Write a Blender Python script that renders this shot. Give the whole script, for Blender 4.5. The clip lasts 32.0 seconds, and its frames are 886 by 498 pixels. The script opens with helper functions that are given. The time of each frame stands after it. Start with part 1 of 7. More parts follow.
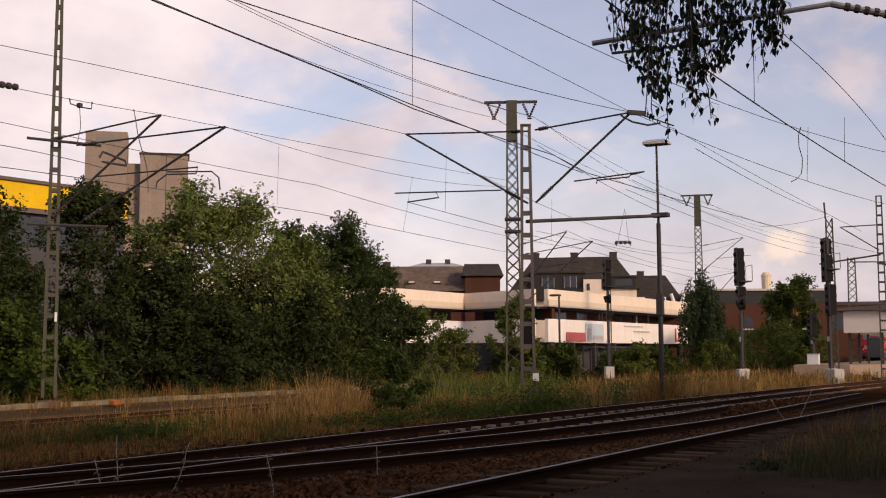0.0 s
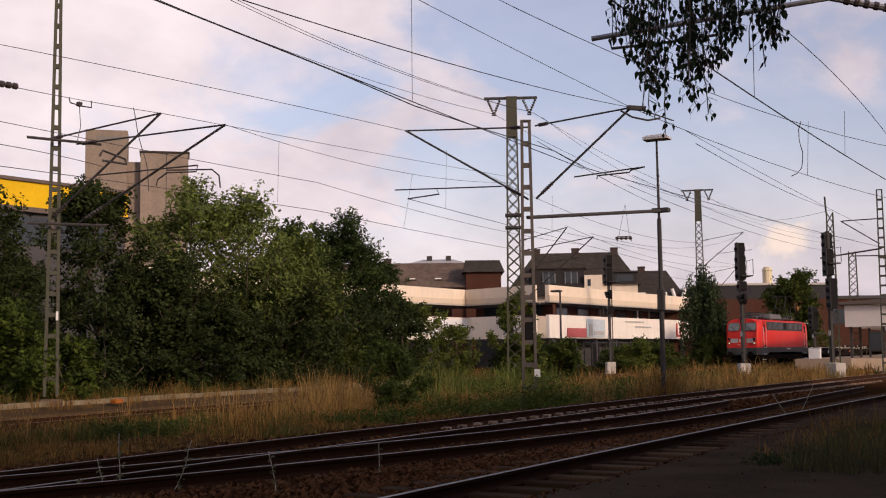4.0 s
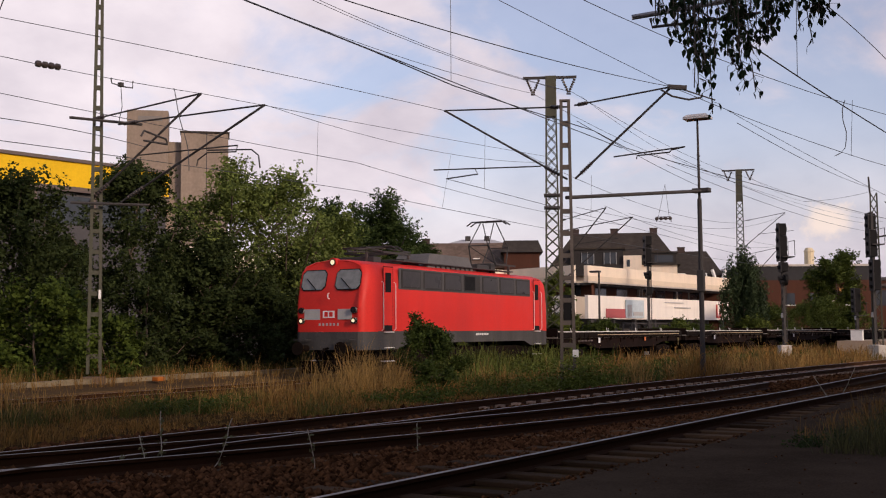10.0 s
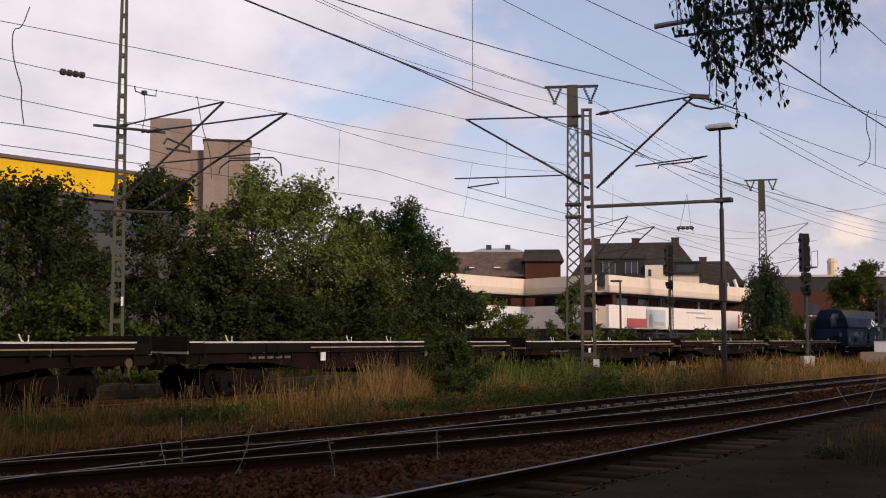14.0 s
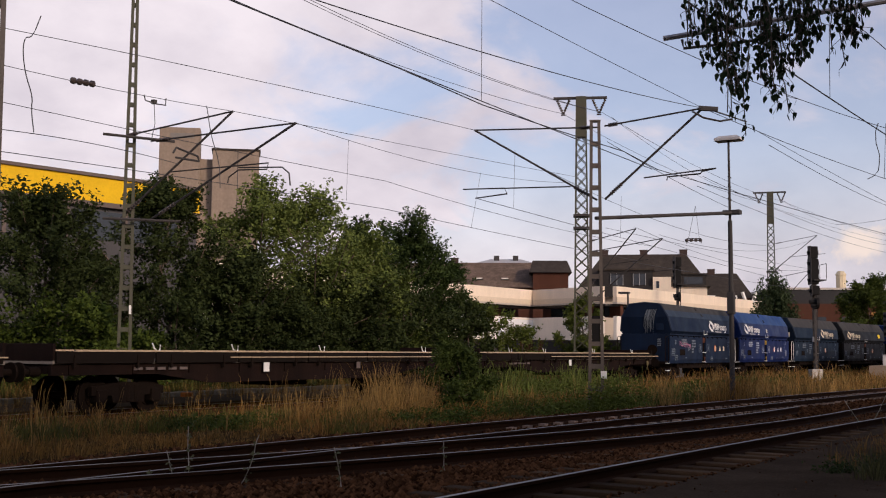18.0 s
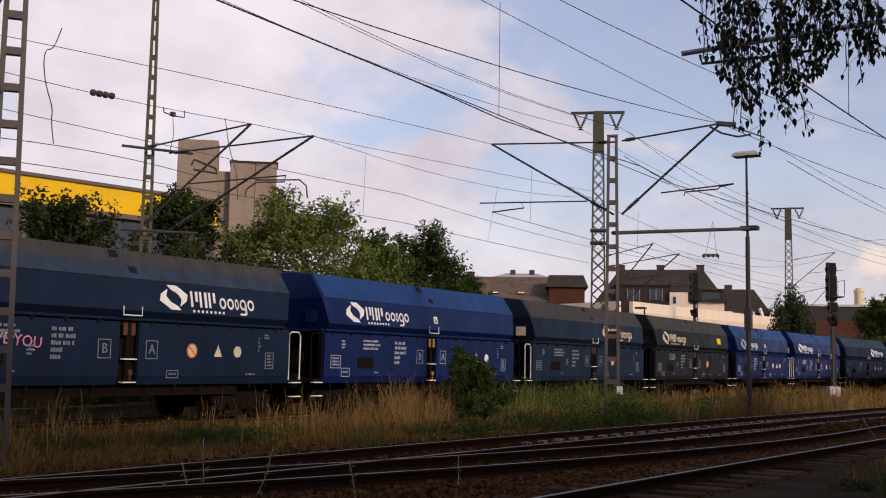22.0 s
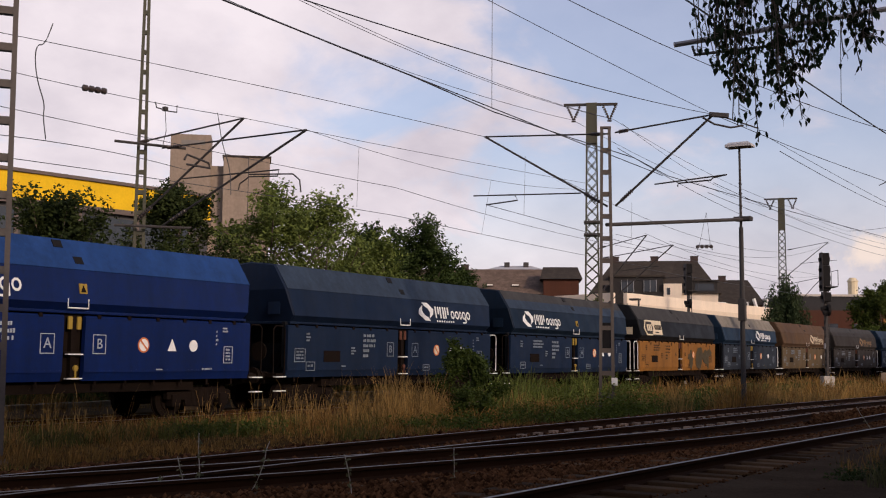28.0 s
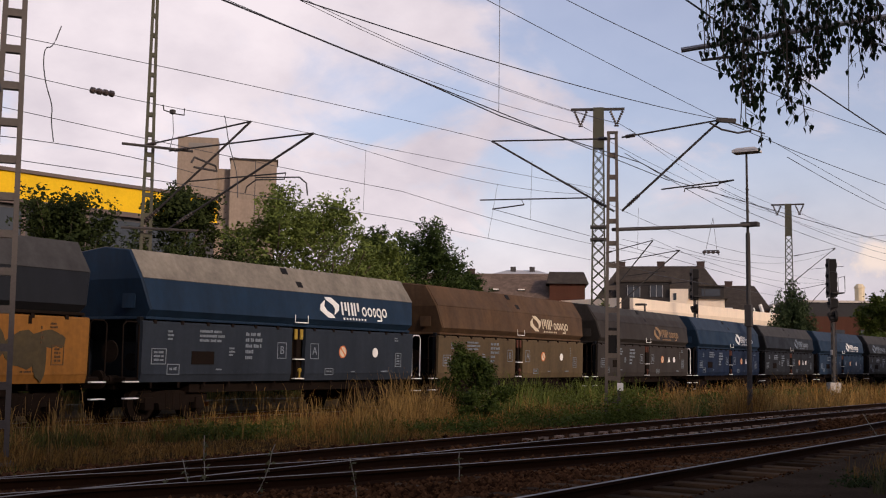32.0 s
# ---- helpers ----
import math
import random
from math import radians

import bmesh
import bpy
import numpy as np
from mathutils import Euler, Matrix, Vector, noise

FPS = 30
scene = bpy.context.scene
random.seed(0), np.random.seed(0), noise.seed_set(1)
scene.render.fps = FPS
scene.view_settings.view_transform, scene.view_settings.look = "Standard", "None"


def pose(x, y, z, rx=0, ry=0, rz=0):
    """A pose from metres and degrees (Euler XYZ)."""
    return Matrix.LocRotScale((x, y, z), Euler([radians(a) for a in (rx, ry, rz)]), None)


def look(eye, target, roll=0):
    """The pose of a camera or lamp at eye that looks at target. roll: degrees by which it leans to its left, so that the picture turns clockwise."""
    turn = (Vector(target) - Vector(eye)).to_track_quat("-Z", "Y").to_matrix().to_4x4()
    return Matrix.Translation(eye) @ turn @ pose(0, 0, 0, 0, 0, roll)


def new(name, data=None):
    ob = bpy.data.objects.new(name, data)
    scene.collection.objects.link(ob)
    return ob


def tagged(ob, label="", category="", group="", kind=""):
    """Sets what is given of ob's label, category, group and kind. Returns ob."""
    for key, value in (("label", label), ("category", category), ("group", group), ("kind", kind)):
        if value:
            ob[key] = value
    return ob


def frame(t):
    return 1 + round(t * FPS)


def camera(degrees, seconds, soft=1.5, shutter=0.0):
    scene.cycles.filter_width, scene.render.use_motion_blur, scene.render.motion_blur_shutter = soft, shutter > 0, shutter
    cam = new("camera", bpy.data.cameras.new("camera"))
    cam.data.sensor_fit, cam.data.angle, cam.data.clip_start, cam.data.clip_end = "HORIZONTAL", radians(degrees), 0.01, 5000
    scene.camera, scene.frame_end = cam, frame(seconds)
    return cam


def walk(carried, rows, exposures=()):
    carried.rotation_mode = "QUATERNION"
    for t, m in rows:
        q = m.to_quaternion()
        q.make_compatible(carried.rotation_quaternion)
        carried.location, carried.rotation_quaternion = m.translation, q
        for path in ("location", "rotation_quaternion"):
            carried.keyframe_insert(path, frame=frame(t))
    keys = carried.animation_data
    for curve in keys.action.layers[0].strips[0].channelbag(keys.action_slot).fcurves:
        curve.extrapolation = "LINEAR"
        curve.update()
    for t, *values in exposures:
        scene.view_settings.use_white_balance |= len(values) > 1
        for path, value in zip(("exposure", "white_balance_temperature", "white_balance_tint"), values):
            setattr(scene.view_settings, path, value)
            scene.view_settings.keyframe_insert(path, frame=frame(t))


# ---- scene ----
# World: x runs along the straight part of the train's track, y across it, z = 0 on its rail tops.
EYE = Vector((0, 0, 1.63))
cam = camera(42.8, 32.0, soft=1.1)


def aim(az, up, roll):
    """A camera pose at EYE from heading, rise and lean in degrees."""
    d = Vector((math.cos(radians(az)) * math.cos(radians(up)), math.sin(radians(az)) * math.cos(radians(up)), math.sin(radians(up))))
    return look(EYE, EYE + d, roll)


walk(cam, [(t, aim(a, p, r)) for t, a, p, r in (
    (0, 26.96, 5.32, -0.25), (0.5, 26.94, 5.27, -0.27), (1, 26.88, 5.37, -0.29), (1.5, 26.91, 5.33, -0.14), (2, 26.97, 5.32, -0.23),
    (2.5, 26.89, 5.32, -0.60), (3, 26.87, 5.29, -0.54), (3.5, 26.93, 5.18, -0.62), (5.5, 27.47, 5.26, -0.25), (6, 27.75, 5.35, 0.01),
    (6.5, 28.04, 5.42, 0.33), (7, 28.27, 5.30, 0.55), (7.5, 28.27, 4.97, 0.37), (8, 28.38, 4.87, 0.34), (8.5, 28.44, 4.92, 0.25),
    (9, 28.54, 4.86, 0.19), (9.5, 28.82, 4.31, -0.46), (10, 28.96, 4.15, -0.32), (10.5, 29.16, 4.22, -0.24), (11, 29.43, 4.38, -0.09),
    (11.5, 29.56, 4.37, -0.11), (12, 29.57, 4.38, -0.20), (12.5, 29.76, 4.49, 0.01), (13, 29.93, 4.43, 0.16), (13.5, 29.99, 4.46, 0.01),
    (14, 30.02, 4.59, 0.03), (14.5, 30.01, 4.63, -0.03), (16.5, 30.20, 5.06, 0.09), (17, 30.21, 5.12, 0.10), (17.5, 30.36, 5.14, 0.38),
    (18, 30.42, 5.12, 0.43), (18.5, 30.44, 5.18, 0.40), (19, 30.80, 5.29, 0.92), (19.5, 30.97, 5.44, 0.78), (20, 31.12, 5.48, 1.04),
    (20.5, 31.28, 5.58, 1.05), (21, 31.21, 5.67, 0.77), (21.5, 31.14, 5.81, 0.92), (22, 31.26, 5.80, 0.94), (22.5, 31.45, 5.71, 1.14),
    (23, 31.53, 5.79, 0.95), (23.5, 31.41, 5.84, 0.78), (24, 31.32, 5.89, 0.64), (24.5, 31.28, 5.81, 0.66), (25, 31.19, 5.55, 0.70),
    (25.5, 31.03, 5.51, 0.58), (27.5, 31.06, 5.47, 0.59), (28, 30.95, 5.45, 0.47), (28.5, 30.88, 5.55, 0.37), (29, 30.98, 5.63, 0.43),
    (29.5, 31.15, 5.69, 0.67), (30, 31.11, 5.60, 0.67), (30.5, 31.12, 5.62, 0.50), (31, 31.16, 5.64, 0.60), (31.5, 31.13, 5.72, 0.43),
    (32, 31.27, 5.65, 0.80),
)], exposures=[(0, 0.05, 6850, 16), (5, 0.03, 6600, 15.5), (13, 0.0, 6350, 14), (23, -0.04, 6300, 13), (32, -0.02, 6450, 14)])

# ---- light ----
SUN_EL, SUN_AZ = 21, 253          # degrees; azimuth counted from +x towards +y
sun = new("sun", bpy.data.lights.new("sun", "SUN"))
sun.data.energy, sun.data.angle, sun.data.color = 2.3, radians(5), (1.0, 0.80, 0.62)
sun.matrix_world = look(Vector((0, 0, 60)), Vector((0, 0, 60)) - Vector((math.cos(radians(SUN_AZ)) * math.cos(radians(SUN_EL)), math.sin(radians(SUN_AZ)) * math.cos(radians(SUN_EL)), math.sin(radians(SUN_EL)))))


def nodes_of(tree):
    def n(kind, ins=None, **props):
        node = tree.nodes.new(kind)
        if "operation" in props:
            node.operation = props["operation"]
        if "data_type" in props:
            node.data_type = props["data_type"]
        if "interpolation_type" in props:
            node.interpolation_type = props["interpolation_type"]
        for k, v in (ins or {}).items():
            if isinstance(v, bpy.types.NodeSocket):
                tree.links.new(v, node.inputs[k])
            else:
                node.inputs[k].default_value = v
        return node
    return n


def make_world():
    world = bpy.data.worlds.new("sky")
    scene.world = world
    world.use_nodes = True
    tree = world.node_tree
    tree.nodes.clear()
    n = nodes_of(tree)
    sky = n("ShaderNodeTexSky")
    sky.sky_type, sky.sun_disc = "NISHITA", False
    sky.sun_elevation, sky.sun_rotation = radians(SUN_EL), radians(90 - SUN_AZ)
    sky.air_density, sky.dust_density, sky.ozone_density = 1.0, 1.5, 1.5
    skyb = n("ShaderNodeVectorMath", {0: sky.outputs[0], 1: (0.168, 0.152, 0.157)}, operation="MULTIPLY")
    co = n("ShaderNodeTexCoord")
    # cloud layers: directions are flattened so that clouds stretch a little towards the horizon
    sep = n("ShaderNodeSeparateXYZ", {0: co.outputs["Generated"]})
    zz = n("ShaderNodeMath", {0: sep.outputs[2], 1: 0.42}, operation="ADD")
    px = n("ShaderNodeMath", {0: sep.outputs[0], 1: zz.outputs[0]}, operation="DIVIDE")
    py = n("ShaderNodeMath", {0: sep.outputs[1], 1: zz.outputs[0]}, operation="DIVIDE")
    uv = n("ShaderNodeCombineXYZ", {0: px.outputs[0], 1: py.outputs[0], 2: 0.35})
    big = n("ShaderNodeTexNoise", {"Vector": uv.outputs[0], "Scale": 3.4, "Detail": 12.0, "Roughness": 0.56, "Distortion": 0.35})
    # the cloud cover thins out towards one side of the sky
    side = n("ShaderNodeVectorMath", {0: co.outputs["Generated"], 1: (0.52, -0.85, 0.0)}, operation="DOT_PRODUCT")
    thin = n("ShaderNodeMapRange", {0: side.outputs["Value"], 1: -0.25, 2: 0.45, 3: 0.09, 4: -0.13})
    dens = n("ShaderNodeMath", {0: big.outputs[0], 1: thin.outputs[0]}, operation="ADD")
    cover = n("ShaderNodeMapRange", {0: dens.outputs[0], 1: 0.42, 2: 0.60, 3: 0.0, 4: 1.0}, interpolation_type="SMOOTHSTEP")
    # haze closes the sky near the horizon
    low = n("ShaderNodeMapRange", {0: sep.outputs[2], 1: 0.02, 2: 0.20, 3: 1.0, 4: 0.0}, interpolation_type="SMOOTHSTEP")
    amount = n("ShaderNodeMath", {0: cover.outputs[0], 1: low.outputs[0]}, operation="MAXIMUM")
    amount = n("ShaderNodeMapRange", {0: amount.outputs[0], 1: 0.0, 2: 1.0, 3: 0.28, 4: 1.0})
    high = n("ShaderNodeMapRange", {0: sep.outputs[2], 1: 0.32, 2: 0.55, 3: 1.0, 4: 0.08}, interpolation_type="SMOOTHSTEP")
    amount = n("ShaderNodeMath", {0: amount.outputs[0], 1: high.outputs[0]}, operation="MULTIPLY")
    soft = n("ShaderNodeTexNoise", {"Vector": uv.outputs[0], "Scale": 4.2, "Detail": 9.0, "Roughness": 0.58})
    toned = n("ShaderNodeMath", {0: soft.outputs[0], 1: thin.outputs[0]}, operation="ADD")
    tone = n("ShaderNodeValToRGB", {0: toned.outputs[0]})
    tone.color_ramp.elements[0].position, tone.color_ramp.elements[0].color = 0.26, (0.60, 0.545, 0.60, 1)
    tone.color_ramp.elements[1].position, tone.color_ramp.elements[1].color = 0.74, (0.94, 0.85, 0.868, 1)
    mix = n("ShaderNodeMix", {"Factor": amount.outputs[0], 6: skyb.outputs[0], 7: tone.outputs[0]}, data_type="RGBA")
    # one small sunlit cloud low in the sky
    puff = n("ShaderNodeVectorMath", {0: co.outputs["Generated"], 1: (0.980, 0.174, 0.090)}, operation="SUBTRACT")
    puff = n("ShaderNodeVectorMath", {0: puff.outputs[0], 1: (1.0, 1.0, 1.5)}, operation="MULTIPLY")
    puff = n("ShaderNodeVectorMath", {0: puff.outputs[0]}, operation="LENGTH")
    ragged = n("ShaderNodeTexNoise", {"Vector": co.outputs["Generated"], "Scale": 55.0, "Detail": 8.0, "Roughness": 0.65})
    edge = n("ShaderNodeMath", {0: puff.outputs["Value"], 1: ragged.outputs[0]}, operation="MULTIPLY")
    lit = n("ShaderNodeMapRange", {0: edge.outputs[0], 1: 0.004, 2: 0.0135, 3: 0.8, 4: 0.0}, interpolation_type="SMOOTHSTEP")
    mix = n("ShaderNodeMix", {"Factor": lit.outputs[0], 6: mix.outputs[2], 7: (1.0, 0.82, 0.68, 1)}, data_type="RGBA")
    bg = n("ShaderNodeBackground", {0: mix.outputs[2], 1: 1.0})
    out = n("ShaderNodeOutputWorld", {0: bg.outputs[0]})


make_world()

# ---- materials ----
MATS = {}


def mat(name, color, rough=0.8, metal=0.0, vary=0.25, scale=3.0, fine=40.0, bump=0.15, second=None, island=0.0, obj_random=0.0, spec=0.3, translucent=0.0, streak=0.0):
    """A surface with stains at one scale and grain at another."""
    if name in MATS:
        return MATS[name]
    m = bpy.data.materials.new(name)
    m.use_nodes = True
    tree = m.node_tree
    tree.nodes.clear()
    n = nodes_of(tree)
    co = n("ShaderNodeTexCoord").outputs["Object"]
    a = n("ShaderNodeTexNoise", {"Vector": co, "Scale": scale, "Detail": 6.0, "Roughness": 0.6}).outputs[0]
    b = n("ShaderNodeTexNoise", {"Vector": co, "Scale": fine, "Detail": 4.0, "Roughness": 0.6}).outputs[0]
    ab = n("ShaderNodeMath", {0: a, 1: b}, operation="ADD").outputs[0]
    c2 = second or tuple(c * 0.45 for c in color)
    fac = n("ShaderNodeMapRange", {0: ab, 1: 0.75, 2: 1.35, 3: 0.0, 4: 1.0}).outputs[0]
    lo = tuple(c * (1 - vary) + d * vary for c, d in zip(color, c2))
    hi = tuple(min(1.0, c * (1 + vary * 0.4)) for c in color)
    col = n("ShaderNodeMix", {"Factor": fac, 6: (*lo, 1), 7: (*hi, 1)}, data_type="RGBA").outputs[2]
    if streak:
        run_down = n("ShaderNodeVectorMath", {0: co, 1: (1.1, 1.1, 0.14)}, operation="MULTIPLY").outputs[0]
        grime = n("ShaderNodeTexNoise", {"Vector": run_down, "Scale": 1.6, "Detail": 7.0, "Roughness": 0.65}).outputs[0]
        f = n("ShaderNodeMapRange", {0: grime, 1: 0.32, 2: 0.68, 3: 1 - streak, 4: 1 + 0.45 * streak}).outputs[0]
        col = n("ShaderNodeVectorMath", {0: col, 1: f}, operation="MULTIPLY").outputs[0]
    rnd = None
    if island:
        rnd, amt = n("ShaderNodeNewGeometry").outputs["Random Per Island"], island
    if obj_random:
        rnd, amt = n("ShaderNodeObjectInfo").outputs["Random"], obj_random
    if rnd:
        f = n("ShaderNodeMapRange", {0: rnd, 1: 0.0, 2: 1.0, 3: 1 - amt, 4: 1 + amt}).outputs[0]
        col = n("ShaderNodeVectorMath", {0: col, 1: f}, operation="MULTIPLY").outputs[0]
    rr = n("ShaderNodeMapRange", {0: a, 1: 0.3, 2: 0.7, 3: max(0.02, rough - 0.12), 4: min(1.0, rough + 0.12)}).outputs[0]
    p = n("ShaderNodeBsdfPrincipled", {"Base Color": col, "Roughness": rr, "Metallic": metal, "Specular IOR Level": spec})
    if bump:
        bp = n("ShaderNodeBump", {"Height": b, "Strength": bump, "Distance": 0.02})
        tree.links.new(bp.outputs[0], p.inputs["Normal"])
    surf = p.outputs[0]
    if translucent:
        tr = n("ShaderNodeBsdfTranslucent", {0: col})
        surf = n("ShaderNodeMixShader", {0: translucent, 1: p.outputs[0], 2: tr.outputs[0]}).outputs[0]
    n("ShaderNodeOutputMaterial", {0: surf})
    MATS[name] = m
    return m


def glow(name, color, strength):
    if name in MATS:
        return MATS[name]
    m = bpy.data.materials.new(name)
    m.use_nodes = True
    m.node_tree.nodes.clear()
    n = nodes_of(m.node_tree)
    e = n("ShaderNodeEmission", {0: (*color, 1), 1: strength})
    n("ShaderNodeOutputMaterial", {0: e.outputs[0]})
    MATS[name] = m
    return m


M_GRAVEL = mat("ballast_stone", (0.050, 0.022, 0.009), 1.0, vary=0.6, scale=0.8, fine=25, bump=0.8, spec=0.0)
M_SOIL = mat("dry_soil", (0.060, 0.032, 0.012), 1.0, vary=0.5, scale=0.5, fine=12, bump=0.6, second=(0.03, 0.026, 0.012), spec=0.0)
M_ASPHALT = mat("old_asphalt", (0.082, 0.054, 0.034), 1.0, vary=0.7, scale=0.9, fine=45, bump=0.5, spec=0.0)
M_RAIL = mat("rusty_rail", (0.045, 0.020, 0.009), 0.9, 0.0, scale=2, fine=30, spec=0.05)
M_RAILTOP = mat("worn_rail_head", (0.27, 0.22, 0.18), 0.48, 1.0, vary=0.4, scale=1.2, fine=60, bump=0.05)
M_SLEEPER = mat("weathered_wood_sleeper", (0.098, 0.055, 0.028), 0.95, scale=4, fine=25, bump=0.5, obj_random=0.5, spec=0.03)
M_CONCSLEEPER = mat("pale_sleeper", (0.37, 0.24, 0.155), 0.85, scale=4, fine=25, bump=0.4, obj_random=0.3)
M_STEEL = mat("weathered_steel", (0.060, 0.054, 0.051), 0.75, 0.1, scale=2, fine=20, spec=0.15)
M_GREENSTEEL = mat("green_grey_steel", (0.075, 0.078, 0.056), 0.75, 0.1, scale=2, fine=20, second=(0.08, 0.045, 0.03), spec=0.15)
M_WIRE = mat("copper_wire", (0.06, 0.06, 0.065), 0.6, 0.4, bump=0)
M_INSUL = mat("brown_insulator", (0.06, 0.045, 0.04), 0.35)
M_CREAM = mat("cream_panel", (0.78, 0.65, 0.50), 0.7, vary=0.15, scale=0.4, fine=8, bump=0.03, streak=0.07)
M_WHITEP = mat("white_panel", (0.82, 0.75, 0.66), 0.6, vary=0.12, scale=0.5, fine=8, bump=0.03, streak=0.08)
M_BROWNWALL = mat("brown_brick_wall", (0.080, 0.033, 0.021), 0.9, vary=0.3, scale=0.8, fine=14, bump=0.2, spec=0.1, streak=0.12)
M_SLATE = mat("slate_roof", (0.062, 0.050, 0.040), 0.9, vary=0.5, scale=0.6, fine=10, bump=0.4, spec=0.08, streak=0.30)
M_DARKGLASS = mat("dark_window_glass", (0.02, 0.024, 0.03), 0.12, spec=0.6, vary=0.1, bump=0)
M_CONCRETE = mat("tower_concrete", (0.275, 0.212, 0.160), 0.85, vary=0.3, scale=0.25, fine=4, bump=0.15, streak=0.14)
M_YELLOW = mat("yellow_fascia", (0.72, 0.44, 0.012), 0.6, vary=0.15, scale=0.5, fine=8, bump=0.02, spec=0.1, streak=0.05)
M_DARKFACADE = mat("dark_facade", (0.06, 0.055, 0.055), 0.6, vary=0.3, scale=0.5, fine=6)
M_BLACK = mat("black_paint", (0.012, 0.011, 0.011), 0.7, bump=0, spec=0.1)
M_WHITE = mat("white_paint", (0.78, 0.76, 0.72), 0.6, vary=0.2, bump=0.02)
M_RED = mat("traffic_red_paint", (0.66, 0.030, 0.020), 0.5, vary=0.16, scale=0.5, fine=14, bump=0.02, spec=0.2, streak=0.06)
M_LOCOGREY = mat("loco_grey_paint", (0.075, 0.070, 0.066), 0.7, vary=0.4, scale=1, fine=14, bump=0.04, spec=0.15, streak=0.25)
M_LOCOROOF = mat("loco_roof_grime", (0.05, 0.046, 0.045), 0.8, vary=0.4, scale=1, fine=14)
M_UNDER = mat("oily_running_gear", (0.012, 0.008, 0.006), 0.9, vary=0.5, scale=2, fine=20, spec=0.05)
M_DECK = mat("rusty_wagon_frame", (0.0145, 0.008, 0.0062), 0.9, vary=0.6, scale=1.5, fine=15, spec=0.08, streak=0.40)
M_PLANK = mat("grey_deck_planks", (0.22, 0.19, 0.16), 0.85, vary=0.4, scale=2, fine=20)
M_PALEYELLOW = mat("yellow_lever_paint", (0.32, 0.21, 0.03), 0.7, vary=0.4)
M_ORANGE = mat("orange_mark", (0.6, 0.18, 0.06), 0.6, vary=0.3)
M_GRASS = mat("dry_grass", (0.245, 0.122, 0.028), 0.85, vary=0.5, scale=0.35, fine=3, bump=0, second=(0.10, 0.075, 0.02), island=0.6, translucent=0.3)
M_STRAW = mat("pale_straw", (0.29, 0.172, 0.052), 0.85, vary=0.4, scale=0.35, fine=3, bump=0, second=(0.16, 0.11, 0.03), island=0.5, translucent=0.3)
M_GREENGRASS = mat("green_weeds", (0.095, 0.09, 0.016), 0.8, vary=0.4, scale=0.5, fine=4, bump=0, island=0.5, translucent=0.3)
M_REED = mat("fresh_green_stalks", (0.115, 0.14, 0.026), 0.8, vary=0.4, scale=0.5, fine=4, bump=0, island=0.5, translucent=0.3)
M_DARKGRASS = mat("dark_verge_grass", (0.095, 0.088, 0.03), 0.8, vary=0.4, scale=0.5, fine=4, bump=0, island=0.5, translucent=0.3)
M_BARK = mat("grey_bark", (0.12, 0.09, 0.065), 0.9, scale=3, fine=20, bump=0.6)


def leaf_mat(name, color):
    return mat(name, color, 0.7, vary=0.45, scale=0.55, fine=2.2, bump=0, island=0.3, translucent=0.28, spec=0.08)


L_MID = leaf_mat("mid_green_leaves", (0.064, 0.084, 0.017))
L_IVY = leaf_mat("yellowish_green_leaves", (0.07, 0.098, 0.016))
L_DARK = leaf_mat("dark_green_leaves", (0.040, 0.054, 0.016))
L_MAPLE = leaf_mat("maple_leaves", (0.045, 0.068, 0.018))
L_POPLAR = leaf_mat("grey_green_leaves", (0.128, 0.160, 0.038))
L_BRIGHT = leaf_mat("bright_green_leaves", (0.11, 0.135, 0.026))
L_BUSH = leaf_mat("bush_leaves", (0.052, 0.074, 0.016))
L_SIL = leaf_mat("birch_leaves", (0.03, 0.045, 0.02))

# ---- mesh tools ----


def part(name, bm, material, parent=None, label="", at=None):
    """Links a bmesh (or a mesh) as one object, under a thing or a part."""
    me = bm
    if isinstance(bm, bmesh.types.BMesh):
        me = bpy.data.meshes.new(name)
        bm.to_mesh(me)
        bm.free()
    if not me.materials:
        me.materials.append(material)
    ob = new(name, me)
    if me.materials[0] is not material:
        ob.material_slots[0].link = "OBJECT"
        ob.material_slots[0].material = material
    if parent:
        ob.parent = parent
    if label:
        ob["label"] = label
    if at is not None:
        ob.matrix_basis = at
    return ob


def thing(name, at=None, label="", category="", group="", kind=""):
    ob = tagged(new(name), label, category, group, kind)
    ob.empty_display_size = 0.2
    if at is not None:
        ob.matrix_world = at
    return ob


def box(bm, x0, y0, z0, x1, y1, z1, m=None, bevel=0.0):
    vs = [bm.verts.new((x, y, z)) for x in (x0, x1) for y in (y0, y1) for z in (z0, z1)]
    fs = [bm.faces.new([vs[i] for i in q]) for q in ((0, 1, 3, 2), (4, 6, 7, 5), (0, 4, 5, 1), (2, 3, 7, 6), (0, 2, 6, 4), (1, 5, 7, 3))]
    if bevel:
        es = {e for f in fs for e in f.edges}
        r = bmesh.ops.bevel(bm, geom=list(es), offset=bevel, segments=2, affect="EDGES", profile=0.6)
        vs = list({v for f in r["faces"] for v in f.verts} | {v for v in vs if v.is_valid})
    if m is not None:
        for v in vs:
            v.co = m @ v.co
    return bm


def bx(*a, **k):
    return box(bmesh.new(), *a, **k)


